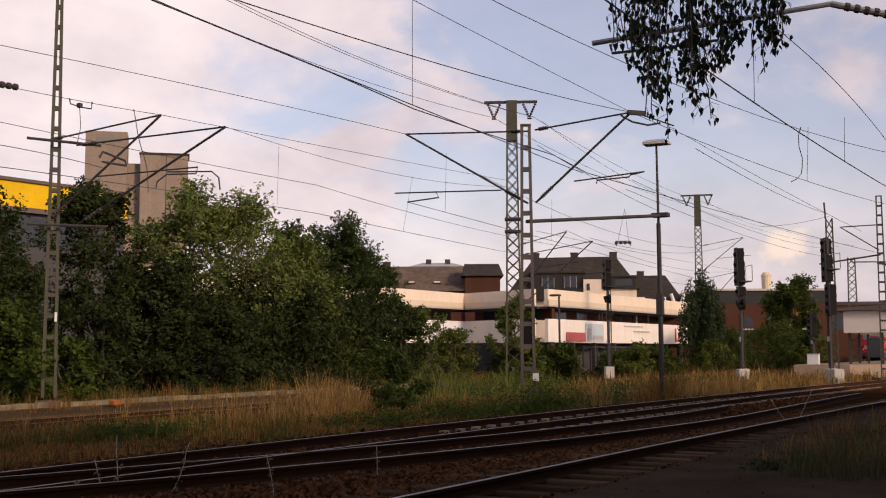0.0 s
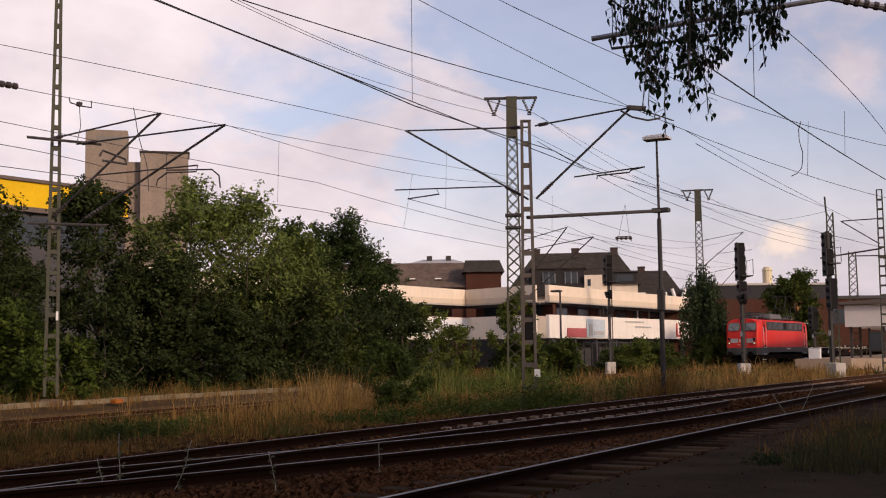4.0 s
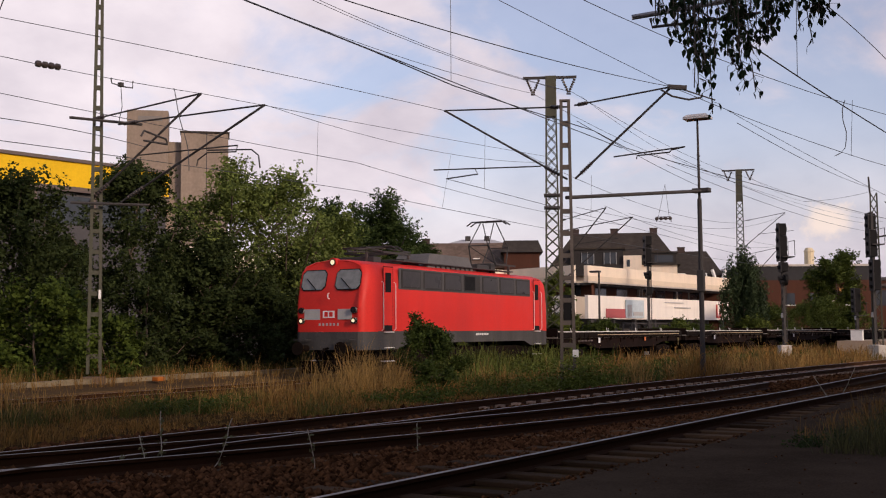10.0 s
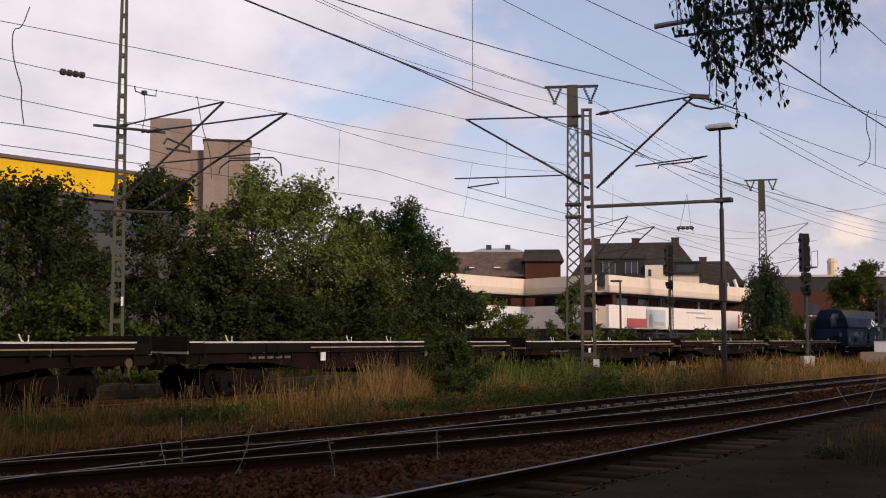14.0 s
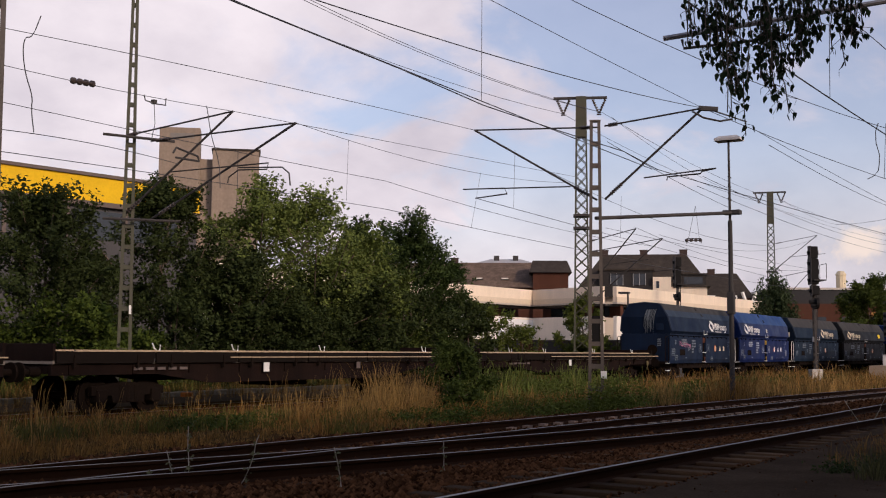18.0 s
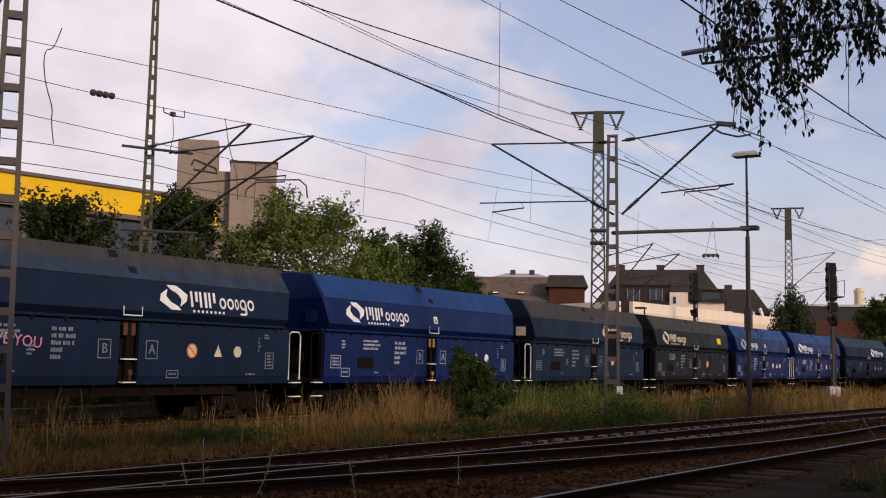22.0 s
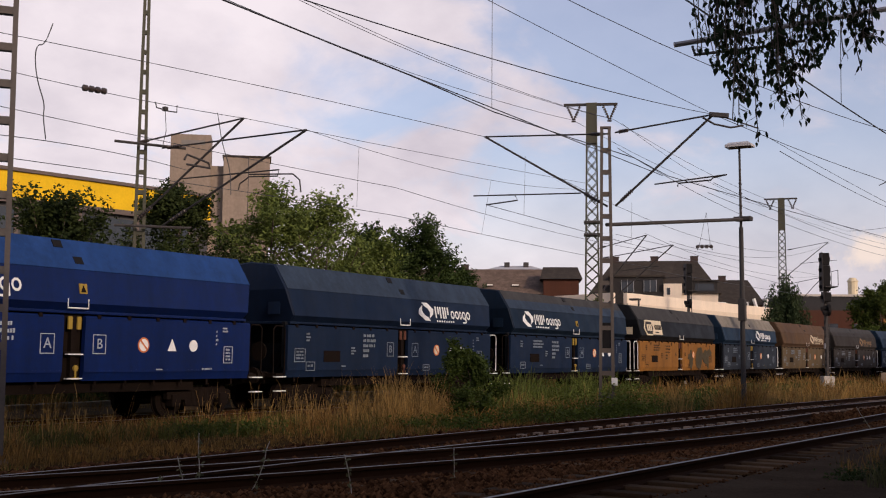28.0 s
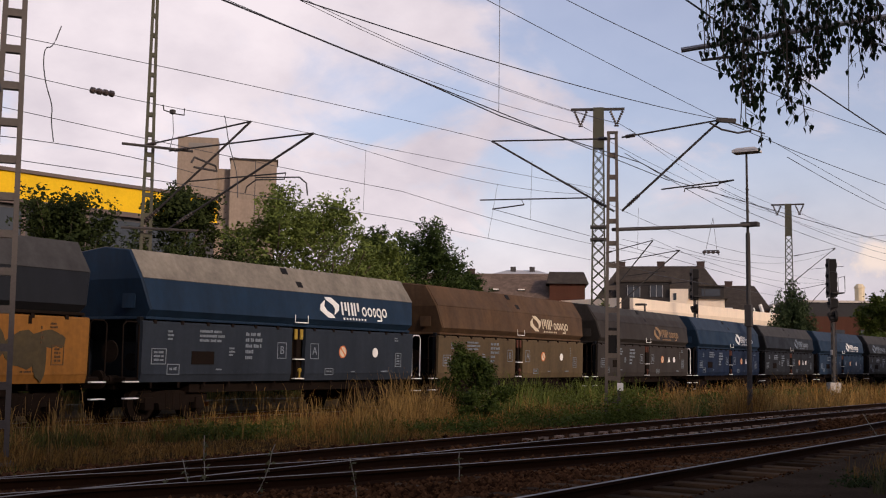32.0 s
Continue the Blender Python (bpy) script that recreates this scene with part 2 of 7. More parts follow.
def rod(bm, a, b, r, sides=6, r2=None):
    a, b = Vector(a), Vector(b)
    d = b - a
    q = d.to_track_quat("Z", "Y")
    rings = []
    for c, rad in ((a, r), (b, r if r2 is None else r2)):
        rings.append([bm.verts.new(c + q @ Vector((rad * math.cos(2 * math.pi * i / sides), rad * math.sin(2 * math.pi * i / sides), 0))) for i in range(sides)])
    for i in range(sides):
        j = (i + 1) % sides
        bm.faces.new((rings[0][i], rings[0][j], rings[1][j], rings[1][i]))
    bm.faces.new(rings[0][::-1]), bm.faces.new(rings[1])
    return bm


def tube(bm, pts, r, sides=5):
    """One bent tube through all the points."""
    pts = [Vector(p) for p in pts]
    rings = []
    for i, p in enumerate(pts):
        d = (pts[min(i + 1, len(pts) - 1)] - pts[max(i - 1, 0)]).normalized()
        ref = Vector((0, 0, 1)) if abs(d.z) < 0.9 else Vector((1, 0, 0))
        u = d.cross(ref).normalized()
        v = d.cross(u)
        rings.append([p + u * (r * math.cos(2 * math.pi * k / sides)) + v * (r * math.sin(2 * math.pi * k / sides)) for k in range(sides)])
    return loft(bm, rings)


def loft(bm, rings, close=True, caps=True):
    """Faces between rings of points of equal count."""
    vr = [[bm.verts.new(p) for p in ring] for ring in rings]
    k = len(vr[0])
    for a, b in zip(vr, vr[1:]):
        for i in range(k if close else k - 1):
            j = (i + 1) % k
            bm.faces.new((a[i], a[j], b[j], b[i]))
    if caps and close:
        bm.faces.new(vr[0][::-1]), bm.faces.new(vr[-1])
    bmesh.ops.recalc_face_normals(bm, faces=bm.faces[:])
    return bm


def disc(bm, c, r, axis="y", depth=0.02, sides=16):
    o = {"x": (depth, 0, 0), "y": (0, depth, 0), "z": (0, 0, depth)}[axis]
    return rod(bm, Vector(c) - Vector(o) / 2, Vector(c) + Vector(o) / 2, r, sides)


def mesh_np(name, verts, faces):
    """A mesh from numpy arrays; faces all of one size."""
    me = bpy.data.meshes.new(name)
    k = faces.shape[1]
    me.vertices.add(len(verts))
    me.vertices.foreach_set("co", np.ascontiguousarray(verts, dtype=np.float32).ravel())
    me.loops.add(faces.size)
    me.loops.foreach_set("vertex_index", np.ascontiguousarray(faces, dtype=np.int32).ravel())
    me.polygons.add(len(faces))
    me.polygons.foreach_set("loop_start", np.arange(0, faces.size, k, dtype=np.int32))
    me.polygons.foreach_set("loop_total", np.full(len(faces), k, dtype=np.int32))
    me.update(calc_edges=True)
    return me

# ---- ground and tracks ----
TRACK_Y, BEND_X, BEND_R = 22.2, 75.0, 300.0


def on_path(s):
    """Place and heading on the train's track: straight, then a bend towards the camera's side."""
    if s <= BEND_X:
        return s, TRACK_Y, 0.0
    a = (s - BEND_X) / BEND_R
    return BEND_X + BEND_R * math.sin(a), TRACK_Y - BEND_R * (1 - math.cos(a)), -a


def rail_a(x):
    return 10.9 - 0.03 * x - 0.00085 * x * x


def rail_b(x):
    if x < 7:
        return 10.91 - 0.391 * (x - 7)
    if x > 27:
        return 6.77 - 0.024 * (x - 27) - 0.0015 * (x - 27) ** 2
    return 14.1 - 0.52 * x + 0.0092 * x * x


def rail_d(x):
    return 5.75 - 0.045 * x - 0.0008 * x * x


def ground_z(x, y):
    """Low ground at the train's track, a ballast bank under the near tracks."""
    mid = rail_a(x) - 3.6
    d = abs(y - mid)
    near = 0.12 if d < 4.6 else 0.12 - 0.3 * min(1.0, (d - 4.6) / 2.2)
    if y < mid:
        near = 0.12
    return near if y < 17 else max(-0.18, min(near, -0.12))


def make_ground():
    bm = bmesh.new()
    xs = [-3000, -400, -120] + [-40 + 2 * i for i in range(80)] + [125, 160, 240, 500, 3000]
    ys = [-3000, -300, -60, -20] + [-8 + 0.8 * i for i in range(46)] + [32, 40, 60, 100, 300, 900, 4000]
    grid = [[bm.verts.new((x, y, ground_z(max(-20, min(x, 90)), y) if -8 <= y < 29 else (0.0 if y < 0 else -0.18))) for y in ys] for x in xs]
    for i in range(len(xs) - 1):
        for j in range(len(ys) - 1):
            bm.faces.new((grid[i][j], grid[i + 1][j], grid[i + 1][j + 1], grid[i][j + 1]))
    tagged(part("ground", bm, M_SOIL), "dry earth and gravel between railway tracks", "ground", kind="structure")


make_ground()

RAIL_PROFILE = ((-0.07, -0.17), (0.07, -0.17), (0.07, -0.15), (0.012, -0.12), (0.012, -0.045), (0.036, -0.035), (0.036, -0.003), (-0.036, -0.003), (-0.036, -0.035), (-0.012, -0.045), (-0.012, -0.12), (-0.07, -0.15))


def rail(parent, line, z):
    """A rail along a list of plan points, with its shining running surface."""
    pts = [Vector((x, y, z)) for x, y in line]
    rings, tops = [], []
    for i, p in enumerate(pts):
        d = (pts[min(i + 1, len(pts) - 1)] - pts[max(i - 1, 0)]).normalized()
        s = Vector((-d.y, d.x, 0))
        rings.append([p + s * u + Vector((0, 0, v)) for u, v in RAIL_PROFILE])
        tops.append([p + s * u + Vector((0, 0, v)) for u, v in ((-0.03, -0.004), (0.03, -0.004), (0.03, 0.0), (-0.03, 0.0))])
    r = part("rail", loft(bmesh.new(), rings), M_RAIL, parent)
    part("rail_head", loft(bmesh.new(), tops), M_RAILTOP, r, "polished steel running surface")
    return r


def span(f, x0, x1, step=1.5):
    k = int((x1 - x0) / step)
    return [(x0 + i * (x1 - x0) / k, f(x0 + i * (x1 - x0) / k)) for i in range(k + 1)]


def bank(name, centre, x0, x1, half, z, label):
    """A ballast bed with sloping shoulders along a plan curve."""
    rings = []
    for x, y in span(centre, x0, x1, 2.0):
        rings.append([(x, y - half - 0.5, z - 0.45), (x, y - half, z), (x, y + half, z), (x, y + half + 0.5, z - 0.45)])
    tagged(part(name, loft(bmesh.new(), rings), M_GRAVEL), label, "ballast", kind="structure")


NEAR_Z = 0.3
bank("ballast_bed_1", lambda x: rail_a(x) - 0.72, -20, 95, 1.75, NEAR_Z - 0.17, "brown stone ballast under a railway track")
bank("ballast_bed_2", lambda x: rail_b(x) - 1.6, -12, 60, 2.4, NEAR_Z - 0.174, "brown stone ballast under a railway track")

track_1 = thing("track_1", label="railway track with rusty rails on pale sleepers", category="railway track", kind="structure")
rail(track_1, span(rail_a, -18, 95), NEAR_Z)
rail(track_1, span(lambda x: rail_a(x) - 1.5, -18, 95), NEAR_Z)
track_2 = thing("track_2", label="railway track branching off with dark rails", category="railway track", kind="structure")
rail(track_2, span(rail_b, -10, 29), NEAR_Z)
rail(track_2, span(lambda x: rail_b(x) - 1.45, -10, 40), NEAR_Z)
track_3 = thing("track_3", label="railway track sunk in asphalt at one side", category="railway track", kind="structure")
rail(track_3, span(rail_d, -10, 80), NEAR_Z)
track_4 = thing("track_4", label="railway track overgrown with dry grass", category="railway track", kind="structure")
PATH = [on_path(s) for s in range(-60, 500, 4)]
for side in (-0.75, 0.75):
    rail(track_4, [(x - math.sin(a) * side, y + math.cos(a) * side) for x, y, a in PATH], 0.0)


# sleepers, piece by piece
SLEEPER = bx(-0.12, -1.28, -0.14, 0.12, 1.28, 0.0, bevel=0.025)
SLEEPER_ME = bpy.data.meshes.new("sleeper")
SLEEPER.to_mesh(SLEEPER_ME)
SLEEPER.free()
SLEEPER_ME.materials.append(M_SLEEPER)
CLIP_ME = bpy.data.meshes.new("rail_clip")
clip = bmesh.new()
for y in (-0.92, -0.58, 0.58, 0.92):
    box(clip, -0.08, y - 0.07, 0.0, 0.08, y + 0.07, 0.05)
clip.to_mesh(CLIP_ME)
clip.free()
CLIP_ME.materials.append(M_CONCSLEEPER)


def sleepers(parent, f, off, x0, x1, z, clips=(0, 0)):
    x = x0
    while x < x1:
        y = f(x)
        slope = math.degrees(math.atan((f(x + 0.5) - f(x - 0.5))))
        s = part("sleeper", SLEEPER_ME, M_SLEEPER, parent, at=pose(x, y + off, z + random.uniform(-0.008, 0.008), 0, 0, slope + random.uniform(-1.2, 1.2)))
        if clips[0] < x < clips[1]:
            part("rail_clip", CLIP_ME, M_CONCSLEEPER, s)
        x += 0.63


sleepers(track_1, rail_a, -0.75, -4, 70, NEAR_Z - 0.165, (19, 52))
sleepers(track_2, rail_b, -0.72, -2, 27, NEAR_Z - 0.15)
sleepers(track_3, rail_d, -0.20, 5, 46, NEAR_Z - 0.136)
sleepers(track_4, lambda x: TRACK_Y, 0.0, 6, 66, -0.17)

# asphalt strip beside the nearest rail
rings = []
for x, _ in span(rail_d, -14, 70, 1.0):
    e = rail_d(x) - 0.88 + 0.5 * max(0.0, min(1.0, (x - 15) / 8)) + 0.12 * noise.noise((x * 0.9, 0, 0)) + 0.06 * noise.noise((x * 3.1, 4, 0))
    rings.append([(x, e, 0.0), (x, e, 0.19), (x, e - 2.0, 0.185), (x, e - 7.0, 0.18), (x, e - 7.0, 0.0)])
tagged(part("pavement", loft(bmesh.new(), rings), M_ASPHALT), "dark worn asphalt path beside the track", "pavement", kind="structure")
# low platform behind the train
rings = [[(x, 24.0, -0.2), (x, 24.1, -0.02), (x, 25.5, 0.12), (x, 28.5, 0.22), (x, 28.5, -0.2)] for x in range(-20, 62, 3)]
tagged(part("platform_1", loft(bmesh.new(), rings), mat("earthy_platform", (0.10, 0.062, 0.030), 0.95, vary=0.6, scale=0.6, fine=9, bump=0.4, spec=0.03)), "low earth-covered platform overgrown with weeds", "platform", kind="structure")
edge = thing("platform_edge", label="pale weathered concrete kerb of the low platform", category="kerb", kind="structure")
for k in range(18):
    x = 13.7 + 1.9 * k
    part("kerb_stone", bx(x, 25.42 + 0.02 * (k % 3), -0.05, x + 1.87, 25.75, 0.25 + 0.012 * ((k * 7) % 3), bevel=0.02), mat("pale_platform_concrete", (0.23, 0.18, 0.105), 0.9, vary=0.6, scale=0.9, fine=9, bump=0.3), edge)

# loose ballast stones


def make_stones(name, count, x0, x1, ylo, yhi, z, label, seed, size=0.038):
    rng = np.random.default_rng(seed)
    x = x0 + (x1 - x0) * rng.random(count) ** 1.4
    v = rng.random(count)
    y = np.array([ylo(a) + (yhi(a) - ylo(a)) * b for a, b in zip(x, v)])
    base = np.array([(1, 0, 0), (-1, 0, 0), (0, 1, 0), (0, -1, 0), (0, 0, 1), (0, 0, -1)], float)
    fac = np.array([(0, 2, 4), (2, 1, 4), (1, 3, 4), (3, 0, 4), (2, 0, 5), (1, 2, 5), (3, 1, 5), (0, 3, 5)])
    s = size * (0.5 + rng.random((count, 1, 1)))
    a = rng.random(count) * 6.28
    p = base[None] * s * (0.6 + 0.8 * rng.random((count, 6, 1)))
    c, n = np.cos(a)[:, None], np.sin(a)[:, None]
    q = np.stack([p[..., 0] * c - p[..., 1] * n, p[..., 0] * n + p[..., 1] * c, p[..., 2] * 0.75], -1)
    q += np.stack([x, y, np.full(count, z) + 0.012 * rng.random(count)], -1)[:, None]
    f = fac[None] + 6 * np.arange(count)[:, None, None]
    tagged(part(name, mesh_np(name, q.reshape(-1, 3), f.reshape(-1, 3)), mat("loose_ballast", (0.100, 0.043, 0.018), 1.0, vary=0.5, scale=1.2, fine=30, bump=0.3, island=0.7, spec=0.0)), label, "gravel", kind="stuff")


make_stones("ballast_stones", 15000, 6, 30, lambda x: rail_d(x) + 0.1, lambda x: rail_b(x) - 1.55, NEAR_Z - 0.165, "loose brown ballast stones beside the rails", 3)
make_stones("ballast_stones_between_rails", 9000, 8, 40, lambda x: rail_b(x) - 1.4, lambda x: rail_a(x) + 1.6, NEAR_Z - 0.165, "loose brown ballast stones between the rails", 4, 0.045)

make_stones("asphalt_grit", 130, 7, 26, lambda x: rail_d(x) - 4.5, lambda x: rail_d(x) - 1.2, 0.19, "pale grit lying on the asphalt", 8, 0.012)
make_stones("asphalt_crumbs", 260, 8, 24, lambda x: rail_d(x) - 0.97, lambda x: rail_d(x) - 0.80, 0.19, "pale crumbs along the broken asphalt edge", 6, 0.020)

# ---- grass ----


def make_grass(name, tufts, place, h0, h1, material, label, seed, width=0.005, lean=0.7, blades=22, spread=0.10, head=0.0):
    """Tufts of arching blades; place(rng, n) gives the tufts' feet; head widens the top into a seed head."""
    rng = np.random.default_rng(seed)
    centre = place(rng, tufts)
    k = rng.integers(max(2, blades // 3), blades + 1, len(centre))
    size = np.array([0.55 + 1.1 * max(0.0, noise.noise((p[0] * 0.6, p[1] * 0.6, seed * 3.3)) + 0.35) for p in centre]) * (0.7 + 0.6 * rng.random(len(centre)))
    idx = np.repeat(np.arange(len(centre)), k)
    n = len(idx)
    b = rng.random(n) * 6.283
    out = np.stack([np.cos(b), np.sin(b), np.zeros(n)], -1)
    q = rng.random(n)
    foot = centre[idx] + out * (spread * q)[:, None]
    h = (h0 + (h1 - h0) * rng.random(n) ** 1.3) * np.clip(size[idx], 0.4, 1.6)
    bend = out * (lean * h * (0.15 + 0.85 * rng.random(n)) * (0.4 + 0.6 * q))[:, None]
    a = rng.random(n) * 6.283
    d = np.stack([np.cos(a), np.sin(a), np.zeros(n)], -1) * (width * (0.6 + 0.8 * rng.random(n)))[:, None]
    up = np.stack([np.zeros(n), np.zeros(n), h], -1)
    m1, m2, tip = foot + up * 0.42 + bend * 0.16, foot + up * 0.78 + bend * 0.55, foot + up * (1 - 0.25 * rng.random((n, 1))) + bend * 1.05
    w2 = 0.75 + head
    v = np.stack([foot - d, foot + d, m1 + d * 0.9, m1 - d * 0.9, m2 + d * w2, m2 - d * w2, tip], 1)
    i = 7 * np.arange(n)[:, None]
    f = np.concatenate([i + np.array([t]) for t in ([0, 1, 2], [0, 2, 3], [3, 2, 4], [3, 4, 5], [5, 4, 6])])
    return tagged(part(name, mesh_np(name, v.reshape(-1, 3), f), material), label, "grass", kind="stuff")


def strip(x0, x1, ylo, yhi, patch_scale=0.35, keep=0.45, power=1.6, seed=0):
    """Feet between two plan curves, in patches, denser towards the camera."""
    def place(rng, n):
        x = x0 + (x1 - x0) * rng.random(n) ** power
        u = rng.random(n)
        pts = []
        for a, b in zip(x, u):
            y = ylo(a) + (yhi(a) - ylo(a)) * b
            if noise.noise((a * patch_scale, y * patch_scale, seed * 7.7)) * 0.5 + 0.5 > keep:
                pts.append((a, y, ground_z(min(a, 90), y) - 0.02))
        return np.array(pts)
    return place


def spots(*rounds):
    """Feet inside round patches (x, y, radius along, radius across)."""
    def place(rng, n):
        pts = []
        for j in range(n):
            x, y, rx, ry = rounds[j % len(rounds)]
            a, q = rng.random() * 6.283, rng.random() ** 0.7
            px, py = x + rx * q * math.cos(a), y + ry * q * math.sin(a)
            pts.append((px, py, ground_z(min(px, 90), py) - 0.02))
        return np.array(pts)
    return place


def path_edge(off):
    def f(x):
        if x <= BEND_X:
            return TRACK_Y + off
        return TRACK_Y + off - (x - BEND_X) ** 2 / (2 * BEND_R)
    return f


make_grass("dry_grass", 3000, strip(9, 78, lambda x: max(rail_a(x) + 3.6, 14.6), path_edge(-1.25), 0.35, 0.46, 1.4, 1), 0.10, 0.42, M_GRASS, "golden dry grass in tufts between the tracks", 11, 0.0055, 0.9, 26)
make_grass("straw_stalks", 700, strip(11, 75, lambda x: 16.6, path_edge(-1.2), 0.3, 0.47, 1.3, 2), 0.4, 0.85, M_STRAW, "tall straw-coloured grass stalks with seed heads", 12, 0.0032, 0.45, 10, 0.16, 0.7)
make_grass("tall_grass_clump", 190, spots((24.8, 16.9, 3.0, 1.2), (27.0, 17.6, 2.4, 1.0), (31.0, 19.2, 3.0, 0.8)), 0.5, 1.15, M_STRAW, "tall golden grass clump beside the bush", 21, 0.004, 0.55, 18, 0.25, 0.6)
make_grass("short_dry_grass", 5200, strip(7, 60, lambda x: rail_a(x) + 3.5, lambda x: 18.5, 0.5, 0.40, 1.3, 3), 0.04, 0.18, M_GRASS, "short withered grass on the bank", 13, 0.006, 1.1, 16)
make_grass("olive_grass", 3600, strip(9, 75, lambda x: max(rail_a(x) + 3.0, 13.6), path_edge(-1.4), 0.28, 0.50, 1.3, 5), 0.08, 0.38, M_GREENGRASS, "low olive green grass between the tracks", 14, 0.008, 0.9, 22, 0.14)
make_grass("track_grass", 420, strip(14, 70, path_edge(-0.6), path_edge(0.6), 0.5, 0.5, 1.2, 6), 0.08, 0.3, M_GRASS, "withered grass between the rails", 15, 0.006)
make_grass("platform_grass", 1100, lambda rng, n: np.stack([12 + 46 * rng.random(n) ** 1.3, 24.3 + 3.7 * rng.random(n), np.full(n, 0.06)], -1), 0.12, 0.6, M_GRASS, "dry grass on the low platform", 16, 0.0045, 0.7, 16, 0.15, 0.3)
make_grass("platform_green_grass", 700, lambda rng, n: np.stack([12 + 48 * rng.random(n), 26.2 + 2.2 * rng.random(n), np.full(n, 0.14)], -1), 0.15, 0.55, M_GREENGRASS, "green grass on the low platform", 22, 0.010, 0.6, 18, 0.15)
make_grass("tall_verge_grass", 520, strip(33, 64, lambda x: rail_a(x) + 2.2, lambda x: rail_a(x) + 7.5, 0.6, 0.47, 1.1, 12), 0.25, 1.05, M_STRAW, "tall golden grass along the ballast edge", 24, 0.005, 0.9, 20, 0.3, 0.5)
make_grass("grass_round_lamp_post", 45, spots((35.2, 10.2, 0.9, 0.35), (36.4, 10.2, 0.8, 0.4), (34.2, 10.5, 0.8, 0.4)), 0.35, 0.85, M_GRASS, "dry grass tufts round the foot of a lamp post", 25, 0.006, 0.9, 18, 0.25, 0.4)
make_grass("reeds", 260, lambda rng, n: np.stack([34 + 15 * rng.random(n), 18.2 + 2.0 * rng.random(n), np.full(n, -0.14)], -1), 0.25, 1.1, M_REED, "upright fresh green stalks beside the track", 17, 0.010, 0.6, 20, 0.22)
make_grass("far_grass", 1300, strip(50, 130, lambda x: rail_a(min(x, 70)) + 3.4, lambda x: path_edge(-1.4)(min(x, 110)), 0.2, 0.36, 1.0, 8), 0.2, 0.75, M_GRASS, "pale dry grass along the far tracks", 18, 0.014, 0.7, 20, 0.25)
make_grass("far_green_grass", 600, strip(46, 120, lambda x: rail_a(min(x, 70)) + 3.2, lambda x: path_edge(-1.4)(min(x, 110)), 0.2, 0.48, 1.0, 9), 0.15, 0.5, M_GREENGRASS, "olive green grass along the far tracks", 23, 0.016, 0.7, 18, 0.25)
make_grass("verge_grass", 380, lambda rng, n: np.stack([13.6 + 9 * rng.random(n) ** 1.2, 0.2 + 2.4 * rng.random(n), np.full(n, 0.16)], -1), 0.06, 0.34, M_DARKGRASS, "dark green grass on the asphalt's verge", 19, 0.004, 0.9, 26, 0.12)
make_grass("verge_dry_grass", 170, lambda rng, n: np.stack([15 + 8 * rng.random(n), 1.6 + 1.7 * rng.random(n), np.full(n, 0.16)], -1), 0.08, 0.4, M_GRASS, "withered tufts on the asphalt's verge", 20, 0.003, 0.9, 20, 0.12)

# ---- leaves and trees ----


def leaf_mesh(name, centres, size, seed, droop=0.0, facing=None):
    """Small pointed leaves, each folded along its middle; facing gives the way that each spray of leaves faces."""
    rng = np.random.default_rng(seed)
    n = len(centres)
    u = rng.normal(size=(n, 3))
    u[:, 2] *= 0.6
    u[:, 2] -= droop
    u /= np.linalg.norm(u, axis=1)[:, None]
    w = np.cross(u, rng.normal(size=(n, 3)) if facing is None else facing + 0.35 * rng.normal(size=(n, 3)))
    w /= np.linalg.norm(w, axis=1)[:, None]
    s = (size * (0.6 + 0.8 * rng.random(n)))[:, None]
    k = np.cross(u, w)
    v = np.stack([centres - u * s * 0.5, centres + w * s * 0.34 + k * s * 0.08, centres + u * s * 0.6, centres - w * s * 0.34 + k * s * 0.08], 1)
    i = 4 * np.arange(n)[:, None]
    f = np.concatenate([i + np.array([[0, 1, 2]]), i + np.array([[0, 2, 3]])])
    return mesh_np(name, v.reshape(-1, 3), f)


def make_weeds(name, rounds, count, h, material, label, seed, size=0.07):
    """Low leafy plants in round patches."""
    rng = np.random.default_rng(seed)
    c = spots(*rounds)(rng, count // 30)
    p = np.repeat(c, 30, 0) + rng.normal(size=(len(c) * 30, 3)) * np.array([0.14, 0.14, 0.0])
    p[:, 2] += h * rng.random(len(p)) ** 1.3 * np.repeat(0.4 + 0.8 * rng.random(len(c)), 30)
    tagged(part(name, leaf_mesh(name, p, size, seed + 1), material), label, "weeds", kind="stuff")


make_weeds("leafy_weeds", ((25.0, 14.9, 1.8, 0.9), (27.5, 15.0, 3.0, 1.1), (31.0, 14.8, 2.6, 1.2), (35.5, 14.0, 3.5, 1.0), (41, 13.4, 4.0, 0.9), (19.8, 17.6, 1.6, 0.9), (33.0, 16.4, 3, 1.2)), 17000, 0.34, L_MID, "low leafy green weeds at the edge of the ballast", 301)
make_weeds("tall_leafy_weeds", ((30.1, 12.3, 1.0, 0.4), (29.0, 12.9, 1.4, 0.7), (31.3, 12.2, 1.2, 0.6), (35.8, 19.0, 3.0, 0.9), (40.5, 18.8, 3.0, 0.9), (45.0, 18.6, 3.0, 0.9)), 11000, 0.95, L_BRIGHT, "tall leafy weeds round the foot of a mast", 307, 0.075)
make_weeds("far_leafy_weeds", ((47, 15.5, 4, 1.6), (53, 16.5, 4, 2), (62, 17, 6, 2), (72, 16, 6, 2)), 7000, 0.5, L_MID, "green weeds beside the far tracks", 303, 0.12)
